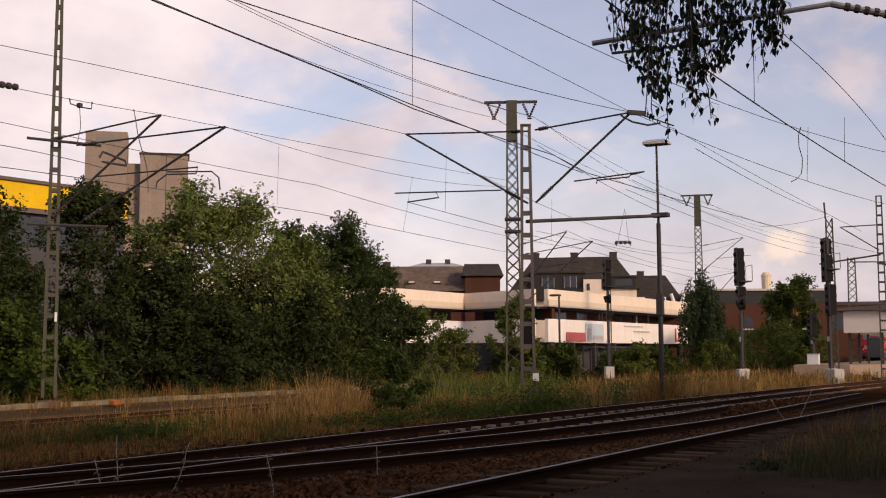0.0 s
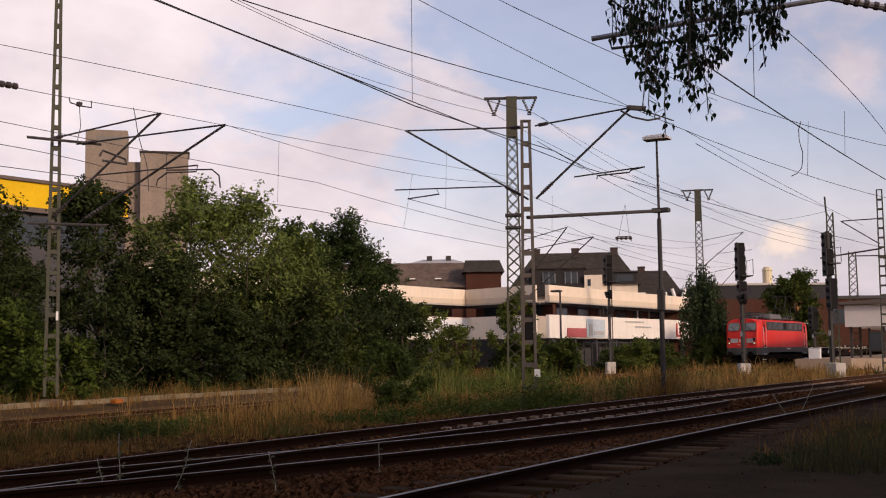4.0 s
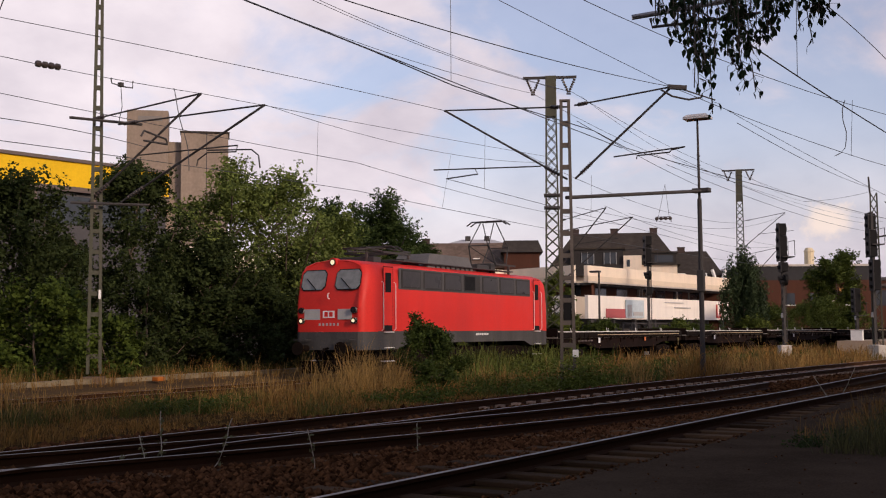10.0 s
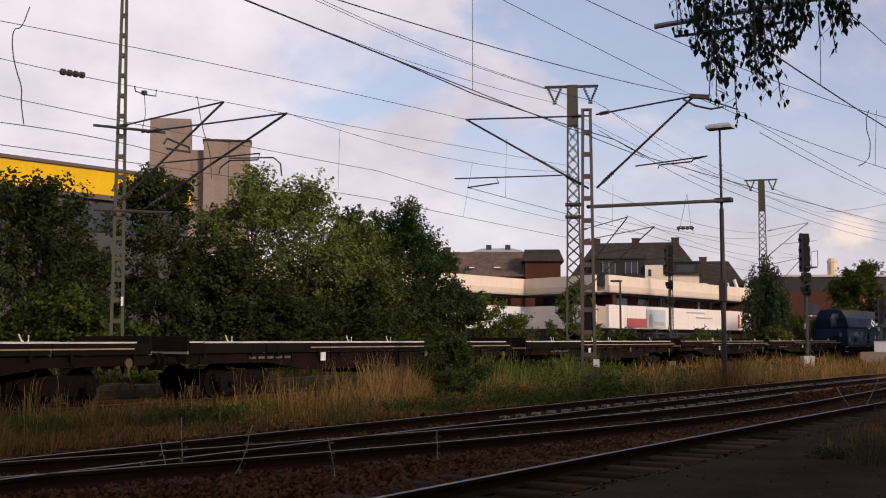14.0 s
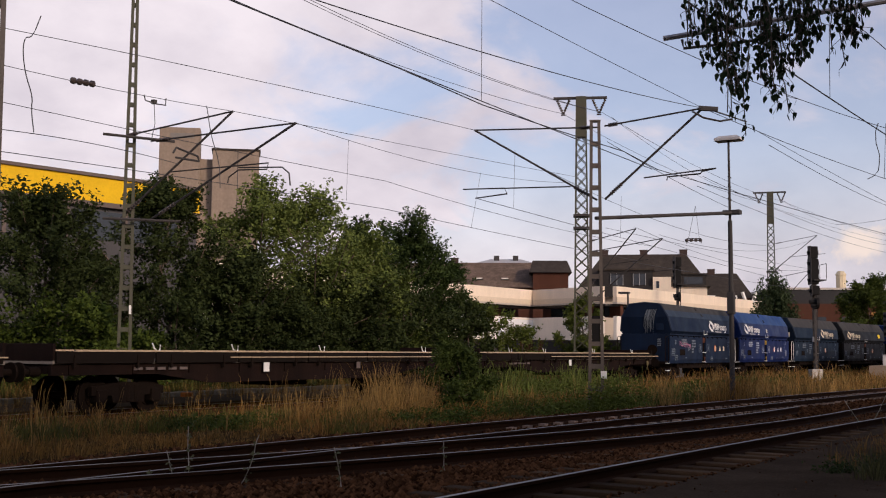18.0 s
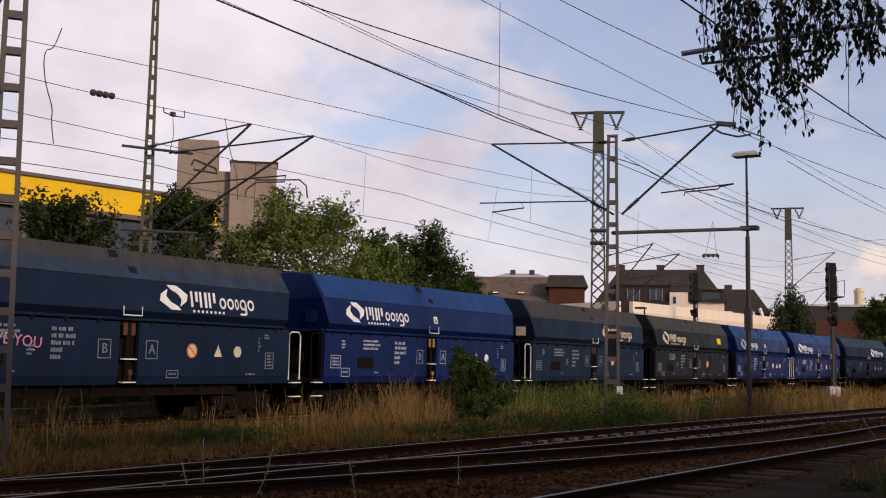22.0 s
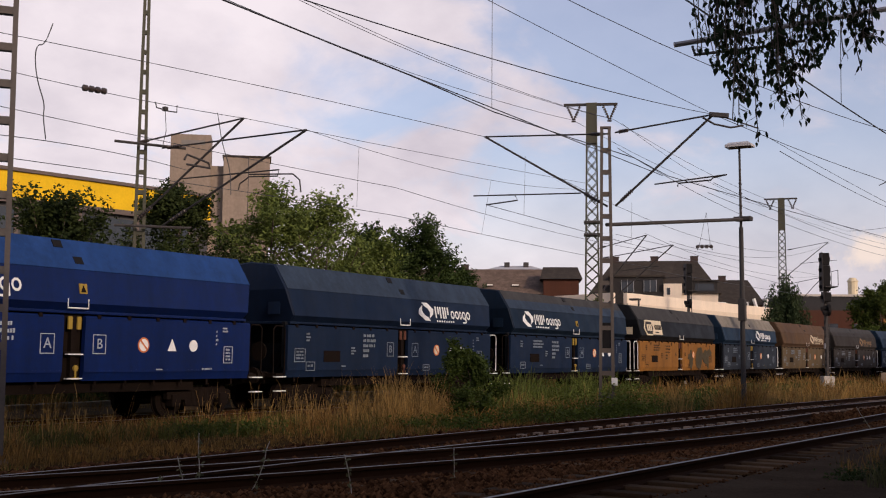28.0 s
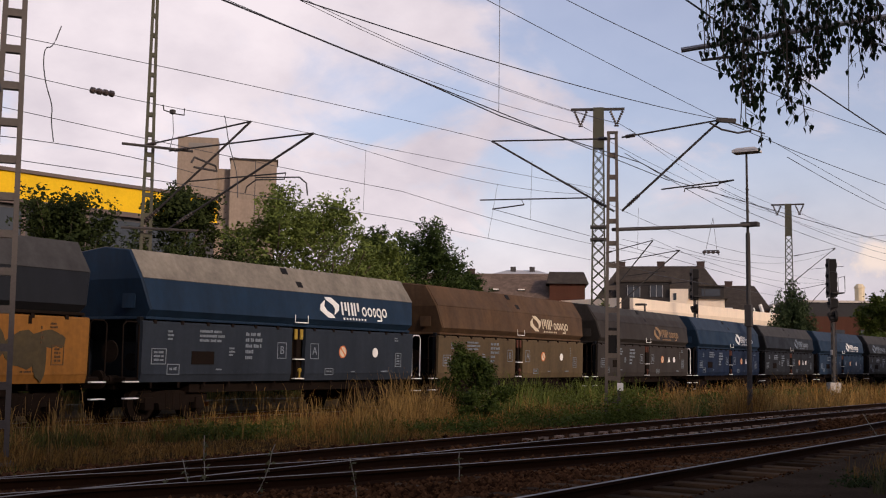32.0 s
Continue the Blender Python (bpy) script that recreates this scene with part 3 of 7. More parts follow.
make_weeds("verge_weeds", ((14.6, 2.9, 0.35, 0.15), (15.4, 2.5, 0.5, 0.2), (17.6, 1.7, 1.6, 0.5), (15.2, 1.3, 1.0, 0.5), (21, 2.4, 2.0, 0.4)), 5000, 0.24, L_DARK, "small dark green weeds growing on the asphalt", 305, 0.035)


def make_tree(name, x, y, z0, h, r, leaf, count, label, seed, low=0.12, size=0.15, kind_word="tree", group="", limbs=13, rise=0.55, tips=5, round_top=False):
    """Trunk, curved limbs up to a lobed crown, and leaves strung along many side twigs."""
    rng = np.random.default_rng(seed)
    t = thing(name, pose(x, y, z0), label, kind_word, group)
    rad = 0.014 * h + 0.025
    trunk = [Vector((0.05 * h * rng.normal() * k / 6 * 0.6, 0.05 * h * rng.normal() * k / 6 * 0.6, h * 0.9 * k / 6 - 0.1 * (k == 0))) for k in range(7)]
    rings = []
    for k, p in enumerate(trunk):
        rr = rad * (1 - k / 6.6)
        rings.append([p + Vector((rr * math.cos(a * 1.0472), rr * math.sin(a * 1.0472), 0)) for a in range(6)])
    part("trunk", loft(bmesh.new(), rings), M_BARK, t)

    def on_trunk(q):
        q = max(0.0, min(0.999, q / 0.9)) * 6
        return trunk[int(q)].lerp(trunk[int(q) + 1], q % 1)

    ph = rng.random(6) * 6.283
    lines = []
    for c in range(limbs):
        q = low + (1 - low) * (c + rng.random()) / limbs          # height of the limb's tip
        u = (q - low) / (1 - low)
        prof = (math.sin(math.pi * (0.14 + 0.80 * u)) ** 0.75) if not round_top else math.sqrt(max(0.03, 1 - (1.15 * u - 0.25) ** 2))
        a = c * 2.4 + rng.normal() * 0.5
        lobe = 1 + 0.28 * math.sin(2 * a + ph[0] + 3 * u) + 0.16 * math.sin(5 * a + ph[1] - 5 * u)
        rr = r * prof * lobe * (0.75 + 0.35 * rng.random())
        tip = on_trunk(q) * 0.6 + Vector((rr * math.cos(a), rr * math.sin(a), 0))
        tip.z = h * q * (1 + 0.05 * rng.normal())
        foot = on_trunk(max(0.04, q - rise * (0.25 + 0.5 * rng.random()) * min(1.0, rr / (0.35 * h) + 0.3)))
        mid = foot.lerp(tip, 0.5) + Vector((0.35 * rr * math.cos(a), 0.35 * rr * math.sin(a), -0.02 * h)) * 0.4
        pts = [foot, foot.lerp(mid, 0.55), mid, mid.lerp(tip, 0.5) + Vector((0, 0, 0.02 * h)), tip]
        part("limb", tube(bmesh.new(), pts, rad * 0.22, 4), M_BARK, t)
        lines.append(pts)
    for c in range(tips):                                            # leading shoots that stand out at the top
        base = on_trunk(0.70 + 0.16 * rng.random())
        a = rng.random() * 6.283
        s = r * (0.15 + 0.5 * rng.random())
        tip = base + Vector((s * math.cos(a), s * math.sin(a), 0))
        tip.z = h * (0.90 + 0.16 * rng.random() - 0.22 * s / r)
        lines.append([base, base.lerp(tip, 0.3), base.lerp(tip, 0.6), base.lerp(tip, 0.8), tip])
    # side twigs with leaves along them
    cs, ns = [], []
    twigs = max(150, count // 30)
    per = max(6, count // twigs)
    for k in range(twigs):
        pts = lines[k % len(lines)]
        q = (0.15 + 0.85 * rng.random() ** 0.9) * 3.999
        b = pts[int(q)].lerp(pts[int(q) + 1], q % 1)
        axis = (pts[-1] - pts[0]).normalized()
        d = Vector(rng.normal(size=3) * np.array([1, 1, 0.6])) + axis * 0.9 + Vector((0, 0, 0.35))
        d.normalize()
        ln = r * (0.26 + 0.42 * rng.random()) * (1.15 - 0.12 * q)
        s = rng.random(per) ** 0.8
        p = np.array(b)[None] + np.array(d)[None] * (s * ln)[:, None] + rng.normal(size=(per, 3)) * (0.045 * r + 0.06) * (1.15 - 0.7 * s)[:, None]
        p[:, 2] -= 0.10 * ln * s * s
        cs.append(p)
        away = Vector((b.x, b.y, 0)).normalized() if b.xy.length > 0.05 else Vector((0, 0, 1))
        face = np.array(Vector((0, 0, 0.85)) + away * 0.65) + rng.normal(size=3) * 0.45
        ns.append(np.repeat(face[None] / np.linalg.norm(face), per, 0))
    cen = np.concatenate(cs)
    cen[:, 2] = np.maximum(cen[:, 2], 0.08)
    part("crown", leaf_mesh("crown", cen, size, seed + 1, facing=np.concatenate(ns)), leaf, t)
    return t


TREES = (
    # x, y, height, radius, leaf, leaves, seed, lowest leaves, words
    (27.0, 32.0, 7.5, 2.1, L_DARK, 15000, 1, 0.05, "feathery dark green elm standing in a thicket"),
    (22.6, 33.0, 5.8, 2.5, L_DARK, 12000, 2, 0.05, "dark green broadleaf tree standing in a thicket"),
    (33.0, 32.0, 8.9, 1.9, L_DARK, 16000, 3, 0.06, "dark green tree before the yellow building"),
    (30.4, 33.4, 5.6, 1.7, L_DARK, 9000, 12, 0.05, "dark green broadleaf tree standing in a thicket"),
    (36.5, 30.6, 8.8, 2.2, L_POPLAR, 9000, 5, 0.34, "grey-green poplar with a loose open crown"),
    (40.3, 30.6, 9.1, 2.4, L_POPLAR, 10000, 6, 0.34, "tall grey-green poplar with a loose open crown"),
    (43.4, 30.4, 7.4, 2.2, L_POPLAR, 7600, 7, 0.34, "lower poplar with yellowish green leaves"),
    (47.4, 32.2, 8.2, 2.0, L_MAPLE, 15000, 8, 0.06, "dark green maple with a dense crown"),
    (50.8, 32.0, 8.8, 2.3, L_MAPLE, 18000, 9, 0.06, "tall dark green maple with a dense crown"),
    (54.2, 32.0, 7.5, 1.7, L_MAPLE, 11000, 10, 0.05, "smaller dark green maple at the end of the row"),
    (45.6, 30.4, 5.6, 2.0, L_MID, 10000, 11, 0.04, "broad mid green shrub-like tree"),
    (35.0, 29.8, 5.6, 2.0, L_DARK, 10000, 13, 0.04, "low dark tree among the poplars"),
)
for x, y, h, r, leaf, count, seed, low, words in TREES:
    make_tree("tree", x, y, -0.1, h * 0.95, r * 1.1, leaf, int(count * 1.9), words, 100 + seed, low=low, group="trees behind the platform", size=0.135, limbs=26)
for x, y, h, r, leaf, count, seed in ((24.6, 28.1, 2.9, 1.9, L_IVY, 10000, 31), (27.3, 27.9, 2.1, 1.4, L_IVY, 7000, 32), (31.0, 29.6, 3.6, 2.1, L_DARK, 8000, 33), (37.0, 28.8, 3.4, 2.2, L_DARK, 8000, 34), (41.0, 28.8, 4.0, 2.2, L_DARK, 9000, 35), (34.2, 29.4, 4.6, 1.8, L_DARK, 9000, 41), (39.2, 28.9, 4.9, 1.8, L_DARK, 10000, 42), (43.8, 28.9, 4.5, 1.9, L_DARK, 9000, 43), (47.0, 29.3, 4.6, 1.9, L_DARK, 9000, 44), (53.2, 29.6, 4.2, 1.8, L_DARK, 8000, 45), (50.0, 29.6, 3.6, 2.4, L_DARK, 8000, 36), (56.5, 30.0, 4.4, 1.5, L_BRIGHT, 5500, 37), (58.5, 29.0, 3.2, 1.6, L_BRIGHT, 5000, 38), (19.6, 29.0, 3.6, 2.4, L_IVY, 8000, 39)):
    make_tree("shrub", x, y, -0.1, h, r, leaf, count, "leafy green shrub at the back of the platform", 100 + seed, low=0.02, kind_word="shrub", group="shrubs behind the platform", size=0.14, limbs=15, round_top=True, tips=3)
make_tree("bush", 29.6, 16.8, -0.12, 1.85, 0.90, L_BUSH, 14000, "round dark green bush standing in dry grass between tracks", 171, low=0.02, kind_word="bush", size=0.075, limbs=12, round_top=True, tips=4)
for x, y, h, r, leaf, seed, words in ((63.5, 27.4, 5.2, 1.2, L_BRIGHT, 51, "young light green birch sapling before the shops"), (66.5, 28.5, 2.1, 1.7, L_DARK, 52, "dark green shrub before the shops"), (71.5, 28.5, 1.7, 1.6, L_MID, 53, "green shrub before the shops"), (88, 29, 1.6, 1.8, L_MID, 54, "green shrub before the shops"), (93.5, 27.0, 2.0, 1.8, L_MID, 55, "green shrub beside the weeping tree"), (101, 24.6, 2.6, 2.0, L_BRIGHT, 56, "light green bushes by the far tracks"), (106, 24.2, 3.6, 2.2, L_MID, 57, "green bushes by the far tracks"), (127.5, 22.2, 9.6, 3.3, L_MID, 58, "dark green tree before the brick building"), (117, 23.0, 4.2, 2.2, L_MID, 59, "green bushes by the far tracks"), (112, 24.3, 3.8, 2.4, L_MID, 63, "broad green bushes by the far tracks"), (122, 23.0, 4.2, 2.6, L_MID, 64, "broad green bushes by the far tracks"), (131.5, 21.0, 3.8, 2.4, L_BRIGHT, 65, "broad green bushes by the far tracks"), (125.5, 22.0, 4.2, 2.2, L_MID, 60, "green bushes by the far tracks"), (66, 25.6, 2.2, 1.4, L_MID, 61, "low green weeds beside the train's track"), (60.4, 25.6, 2.5, 1.3, L_BRIGHT, 66, "fresh green bush beside the lattice mast"), (84, 26.2, 2.2, 1.6, L_BRIGHT, 62, "low green bush beside the train's track")):
    make_tree("tree" if h > 4.5 else "shrub", x, y, -0.18, h, r, leaf, 9500 if h < 6 else 30000, words, 200 + seed, low=0.03, kind_word="tree" if h > 4.5 else "shrub", size=0.15 if h < 6 else 0.24, limbs=14 if h < 6 else 24, round_top=h < 4.5, tips=4)


def make_willow(x, y, h, r):
    """A weeping tree: strands of leaves hang from arching limbs."""
    rng = np.random.default_rng(77)
    t = thing("weeping_tree", pose(x, y, -0.2), "dark green weeping tree with hanging strands of leaves", "tree")
    bm = bmesh.new()
    rod(bm, (0, 0, 0), (0.2, 0.1, h * 0.9), 0.22, 8, 0.06)
    part("trunk", bm, M_BARK, t)
    cs = []
    for k in range(260):
        a, q = rng.random() * 6.28, rng.random() ** 0.55
        rr = r * q * (0.8 + 0.35 * math.sin(3 * a + 1))
        top = h * (1.0 - 0.42 * q * q) * (0.78 + 0.26 * rng.random())
        m = 60
        zz = top - rng.random(m) * top * (0.35 + 0.62 * rng.random())
        cs.append(np.stack([rr * math.cos(a) + rng.normal(size=m) * 0.11 + 0.1 * (top - zz), rr * math.sin(a) + rng.normal(size=m) * 0.11, zz], -1))
    part("crown", leaf_mesh("crown", np.concatenate(cs), 0.19, 78, 1.4), leaf_mat("willow_leaves", (0.050, 0.070, 0.030)), t)


make_willow(101.5, 25.4, 9.4, 2.1)

# ---- birch twigs over the camera ----


def make_birch():
    """Hanging twigs of a birch that stands beside the camera; three sprays that sway."""
    sprays = []
    rng = np.random.default_rng(5)
    tr = thing("birch_tree", pose(4.0, -3.4, 0.1), "birch tree with hanging twigs of small dark leaves", "tree")
    bm = bmesh.new()
    pts = [Vector((0, 0, 0)), Vector((0.1, 0.1, 3)), Vector((-0.1, 0.2, 6)), Vector((0.1, 0, 9.5))]
    for k in range(3):
        rod(bm, pts[k], pts[k + 1], 0.19 - 0.05 * k, 10, 0.14 - 0.05 * k)
    part("trunk", bm, mat("white_birch_bark", (0.5, 0.47, 0.42), 0.8, vary=0.5, scale=3, fine=10), tr)
    limb = bmesh.new()
    rod(limb, (0, 0.1, 4.0), (1.0, 2.6, 5.0), 0.07, 7, 0.045)
    rod(limb, (1.0, 2.6, 5.0), (1.9, 5.2, 4.65), 0.045, 7, 0.02)
    rod(limb, (0, 0.1, 5.0), (-1.5, 1.5, 6.6), 0.06, 7, 0.02)
    rod(limb, (0, 0.1, 6.0), (1.2, -1.6, 7.4), 0.06, 7, 0.02)
    part("limb", limb, M_BARK, tr)
    cen = []
    for k in range(90):
        a = rng.random() * 6.28
        c = np.array([math.cos(a) * 2.6 * rng.random(), math.sin(a) * 2.6 * rng.random() - 0.6, 6.2 + 4.5 * rng.random()])
        cen.append(c + rng.normal(size=(70, 3)) * np.array([0.35, 0.35, 0.6]))
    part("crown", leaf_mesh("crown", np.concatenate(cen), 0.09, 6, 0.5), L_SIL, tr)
    return tr


birch = make_birch()


def make_spray(name, anchor, strands, seed):
    """A bunch of hanging twigs; strands give sideways place, length and leaf count."""
    rng = np.random.default_rng(seed)
    t = thing(name, pose(*anchor), "hanging birch twigs with small dark pointed leaves", "twig", "birch twigs over the camera")
    cs = []
    for dx, dy, length, n in strands:
        bm = bmesh.new()
        p = Vector((dx * 0.9, dy * 0.9, 0.35))
        drift = Vector((rng.normal() * 0.05, rng.normal() * 0.05, -1)).normalized()
        pts = [p]
        for k in range(6):
            p = p + (drift + Vector((rng.normal() * 0.14, rng.normal() * 0.14, 0))) * ((length + 0.35) / 6)
            pts.append(p)
        tube(bm, pts, 0.0028, 4)
        for j in range(n):
            q = rng.random() ** 0.8 * 5.99
            a = pts[int(q)].lerp(pts[int(q) + 1], q % 1)
            side = Vector((rng.normal(), rng.normal(), -0.6)).normalized()
            b = a + side * (0.03 + 0.035 * rng.random())
            rod(bm, a, b, 0.0014, 3)
            cs.append(np.array(b))
        part("twig", bm, M_BARK, t)
    v, f = [], []
    c = np.array(cs)
    n = len(c)
    # heart-like pointed blades that hang down
    d = np.stack([rng.normal(size=n) * 0.35, rng.normal(size=n) * 0.35, -np.ones(n)], -1)
    d /= np.linalg.norm(d, axis=1)[:, None]
    w = np.cross(d, rng.normal(size=(n, 3)))
    w /= np.linalg.norm(w, axis=1)[:, None]
    s = (0.023 + 0.017 * rng.random(n))[:, None]
    vs = np.stack([c, c + d * s * 0.25 + w * s * 0.38, c + d * s * 0.65 + w * s * 0.30, c + d * s * 1.25, c + d * s * 0.65 - w * s * 0.30, c + d * s * 0.25 - w * s * 0.38], 1)
    fs = 6 * np.arange(n)[:, None] + np.array([[0, 1, 2, 3, 4, 5]])
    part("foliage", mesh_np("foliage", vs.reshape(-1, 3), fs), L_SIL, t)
    return t


rs = random.Random(9)


def strands(n, mid, wide, long, leaves):
    """Twigs side by side, the longest in the middle of the bunch."""
    out = []
    for _ in range(n):
        d = rs.uniform(-1, 1)
        out.append((rs.uniform(-0.1, 0.1), mid + d * wide, long * (1 - 0.62 * abs(d) ** 1.3) * rs.uniform(0.55, 1.05), leaves))
    return out


SPRAY_A = make_spray("birch_twigs", (5.78, 1.50, 3.48), strands(22, 0.0, 0.30, 0.72, 38) + strands(4, 0.36, 0.07, 0.36, 14) + strands(8, 0.08, 0.12, 0.90, 32), 1)
SPRAY_B = make_spray("birch_twigs", (5.95, 1.22, 3.52), strands(15, 0.0, 0.22, 0.44, 34), 2)
SPRAY_C = make_spray("birch_twigs", (6.28, 0.50, 3.62), strands(3, -0.03, 0.07, 0.4, 9), 3)

# ---- masts and wires ----


def lattice_mast(name, x, y, z0, h, w0, w1, label, style="ladder", material=None, turn=0.0, cap=0.0, cw=0.055):
    """A steel mast of two channels with rungs, or four angles with lacing."""
    m = material or M_GREENSTEEL
    t = thing(name, pose(x, y, z0, 0, 0, turn), label, "catenary mast", "catenary masts")
    part("base", bx(-0.35, -0.35, -0.5, 0.35, 0.35, 0.02, bevel=0.03), mat("mast_footing_concrete", (0.15, 0.10, 0.06), 0.9), t)
    if style == "ladder":
        for s in (-1, 1):
            part("channel", loft(bmesh.new(), [[(s * w / 2 - cw, -0.09, z), (s * w / 2 + cw * 0.6, -0.09, z), (s * w / 2 + cw * 0.6, 0.09, z), (s * w / 2 - cw, 0.09, z)] if s > 0 else [(s * w / 2 - cw * 0.6, -0.09, z), (s * w / 2 + cw, -0.09, z), (s * w / 2 + cw, 0.09, z), (s * w / 2 - cw * 0.6, 0.09, z)] for w, z in ((w0, 0.1), (w1, h))]), m, t)
        k = int(h / 0.62)
        for i in range(1, k):
            z = h * i / k
            w = w0 + (w1 - w0) * z / h
            part("rung", bx(-w / 2 + 0.03, -0.07, z - 0.065, w / 2 - 0.03, 0.07, z + 0.065), m, t)
        part("top_plate", bx(-w1 / 2 - 0.04, -0.1, h, w1 / 2 + 0.04, 0.1, h + 0.05), m, t)
    else:
        for sx in (-1, 1):
            for sy in (-1, 1):
                part("corner_angle", loft(bmesh.new(), [[(sx * w / 2 - 0.045, sy * w / 2 - 0.045, z), (sx * w / 2 + 0.045, sy * w / 2 - 0.045, z), (sx * w / 2 + 0.045, sy * w / 2 + 0.045, z), (sx * w / 2 - 0.045, sy * w / 2 + 0.045, z)] for w, z in ((w0, 0.1), (w1, h))]), m, t)
        k = int(h / 0.62)
        for i in range(k):
            za, zb = h * i / k + 0.1 * (i == 0), h * (i + 1) / k
            wa, wb = (w0 + (w1 - w0) * za / h) / 2, (w0 + (w1 - w0) * zb / h) / 2
            for sy in (-1, 1):
                for e in (-1, 1):
                    part("lacing_bar", rod(bmesh.new(), (e * wa, sy * wa, za), (-e * wb, sy * wb, zb), 0.022, 4), m, t)
            e = 1 if i % 2 else -1
            for sx in (-1, 1):
                part("lacing_bar", rod(bmesh.new(), (sx * wa, -e * wa, za), (sx * wb, e * wb, zb), 0.022, 4), m, t)
        if cap:
            part("top_box", bx(-w1 / 2 - 0.05, -w1 / 2 - 0.05, h - cap, w1 / 2 + 0.05, w1 / 2 + 0.05, h), m, t)
    return t


def insulator(bm, a, b, r=0.06, n=6):
    a, b = Vector(a), Vector(b)
    q = (b - a).to_track_quat("Z", "Y")
    rings = []
    for i in range(n):
        for u, k in ((0.0, 0.4), (0.2, 1.0), (0.6, 1.0), (0.8, 0.4)):
            c = a.lerp(b, (i + u) / n)
            rings.append([c + q @ Vector((r * k * math.cos(0.7854 * j), r * k * math.sin(0.7854 * j), 0)) for j in range(8)])
    return loft(bm, rings)


def cantilever(mast, foot, tip, low, reg, parts_label="steel cantilever arm"):
    """A top tube, a slanting strut and a registration arm, in the mast's space."""
    part("top_tube", rod(bmesh.new(), foot, tip, 0.026, 6), M_STEEL, mast, parts_label)
    part("strut", rod(bmesh.new(), low, tip, 0.034, 6), M_STEEL, mast)
    a, b = Vector(low), Vector(tip)
    part("insulator", insulator(bmesh.new(), a.lerp(b, 0.06), a.lerp(b, 0.18)), M_INSUL, mast)
    f, g = Vector(foot), Vector(tip)
    part("insulator", insulator(bmesh.new(), f.lerp(g, 0.04), f.lerp(g, 0.14)), M_INSUL, mast)
    if reg:
        part("registration_arm", tube(bmesh.new(), reg, 0.022, 6), M_STEEL, mast)


def span_wire(name, a, b, sag, r=0.009, label="thin dark overhead wire above railway tracks", n=14):
    """A wire hung between two places."""
    a, b = Vector(a), Vector(b)
    pts = [a.lerp(b, k / n) - Vector((0, 0, 4 * sag * (k / n) * (1 - k / n))) for k in range(n + 1)]
    ob = part(name, tube(bmesh.new(), pts, r, 5), M_WIRE)
    tagged(ob, label, "wire", "overhead wires")
    return pts


# mast behind the train, at the low platform
mast_l = lattice_mast("catenary_mast", 24.75, 25.7, 0.3, 13.2, 0.38, 0.13, "tall green-grey ladder-type steel catenary mast on a platform", turn=-44, cw=0.06)
bx_l = Matrix.Rotation(radians(44), 4, "Z")
def loc_l(x, y, z):
    return bx_l @ Vector((x - 24.75, y - 25.7, z - 0.3))
for tip, foot, low, reg in (((24.9, 21.76, 8.53), (24.6, 25.9, 8.1), (24.7, 25.95, 5.6), [(24.9, 24.2, 6.92), (24.9, 20.4, 6.9), (24.9, 20.45, 6.72), (24.9, 21.5, 6.78), (24.9, 21.85, 6.6), (24.9, 21.9, 6.42)]), ((24.9, 19.44, 7.96), (25.1, 25.2, 7.98), (25.1, 25.1, 5.55), [(24.9, 21.5, 6.85), (24.9, 19.9, 6.74), (24.9, 19.65, 6.55), (24.9, 19.6, 6.2)])):
    cantilever(mast_l, loc_l(*foot), loc_l(*tip), loc_l(*low), [loc_l(*p) for p in reg])
part("cross_bracket", rod(bmesh.new(), loc_l(23.9, 26.0, 8.08), loc_l(25.5, 24.6, 7.98), 0.045, 6), M_STEEL, mast_l)
part("cross_bracket", rod(bmesh.new(), loc_l(24.0, 26.0, 5.52), loc_l(25.6, 24.4, 5.5), 0.045, 6), M_STEEL, mast_l)
part("number_plate", bx(0.10, -0.14, 2.35, 0.17, -0.1, 2.62), M_WHITE, mast_l)

# mast between the tracks, with arms to both sides, and the lamp post tied to it
mast_c = lattice_mast("catenary_mast", 30.53, 12.77, -0.1, 8.45, 0.40, 0.24, "grey ladder-type steel catenary mast with arms on both sides", turn=-67, material=mat("grey_mast_steel", (0.115, 0.095, 0.080), 0.8, 0.1, scale=2, fine=20, spec=0.15))
rc = Matrix.Rotation(radians(67), 4, "Z")
def loc_c(x, y, z):
    return rc @ Vector((x - 30.53, y - 12.77, z + 0.1))
cantilever(mast_c, loc_c(30.6, 12.5, 8.22), loc_c(30.6, 9.55, 8.45), loc_c(30.6, 12.5, 6.05), [loc_c(30.6, 11.3, 6.6), loc_c(30.6, 9.2, 6.72), loc_c(30.6, 9.6, 6.66), loc_c(30.6, 9.65, 6.6), loc_c(30.6, 10.6, 6.58), loc_c(30.6, 10.62, 6.48)])
cantilever(mast_c, loc_c(30.6, 12.7, 8.2), loc_c(30.6, 16.85, 8.5), loc_c(30.6, 12.75, 6.05), [loc_c(30.6, 13.6, 6.5), loc_c(30.6, 17.25, 6.66), loc_c(30.6, 15.8, 6.6), loc_c(30.6, 15.7, 6.42), loc_c(30.6, 16.8, 6.35)])
part("marker_plate", bx(0.13, -0.16, 0.95, 0.30, -0.12, 1.17), M_WHITE, mast_c, "small white marker plate")
part("tie_beam", rod(bmesh.new(), loc_c(30.5, 12.75, 5.5), loc_c(36.0, 10.15, 6.12), 0.055, 8), M_STEEL, mast_c, "steel tie beam to the lamp post")
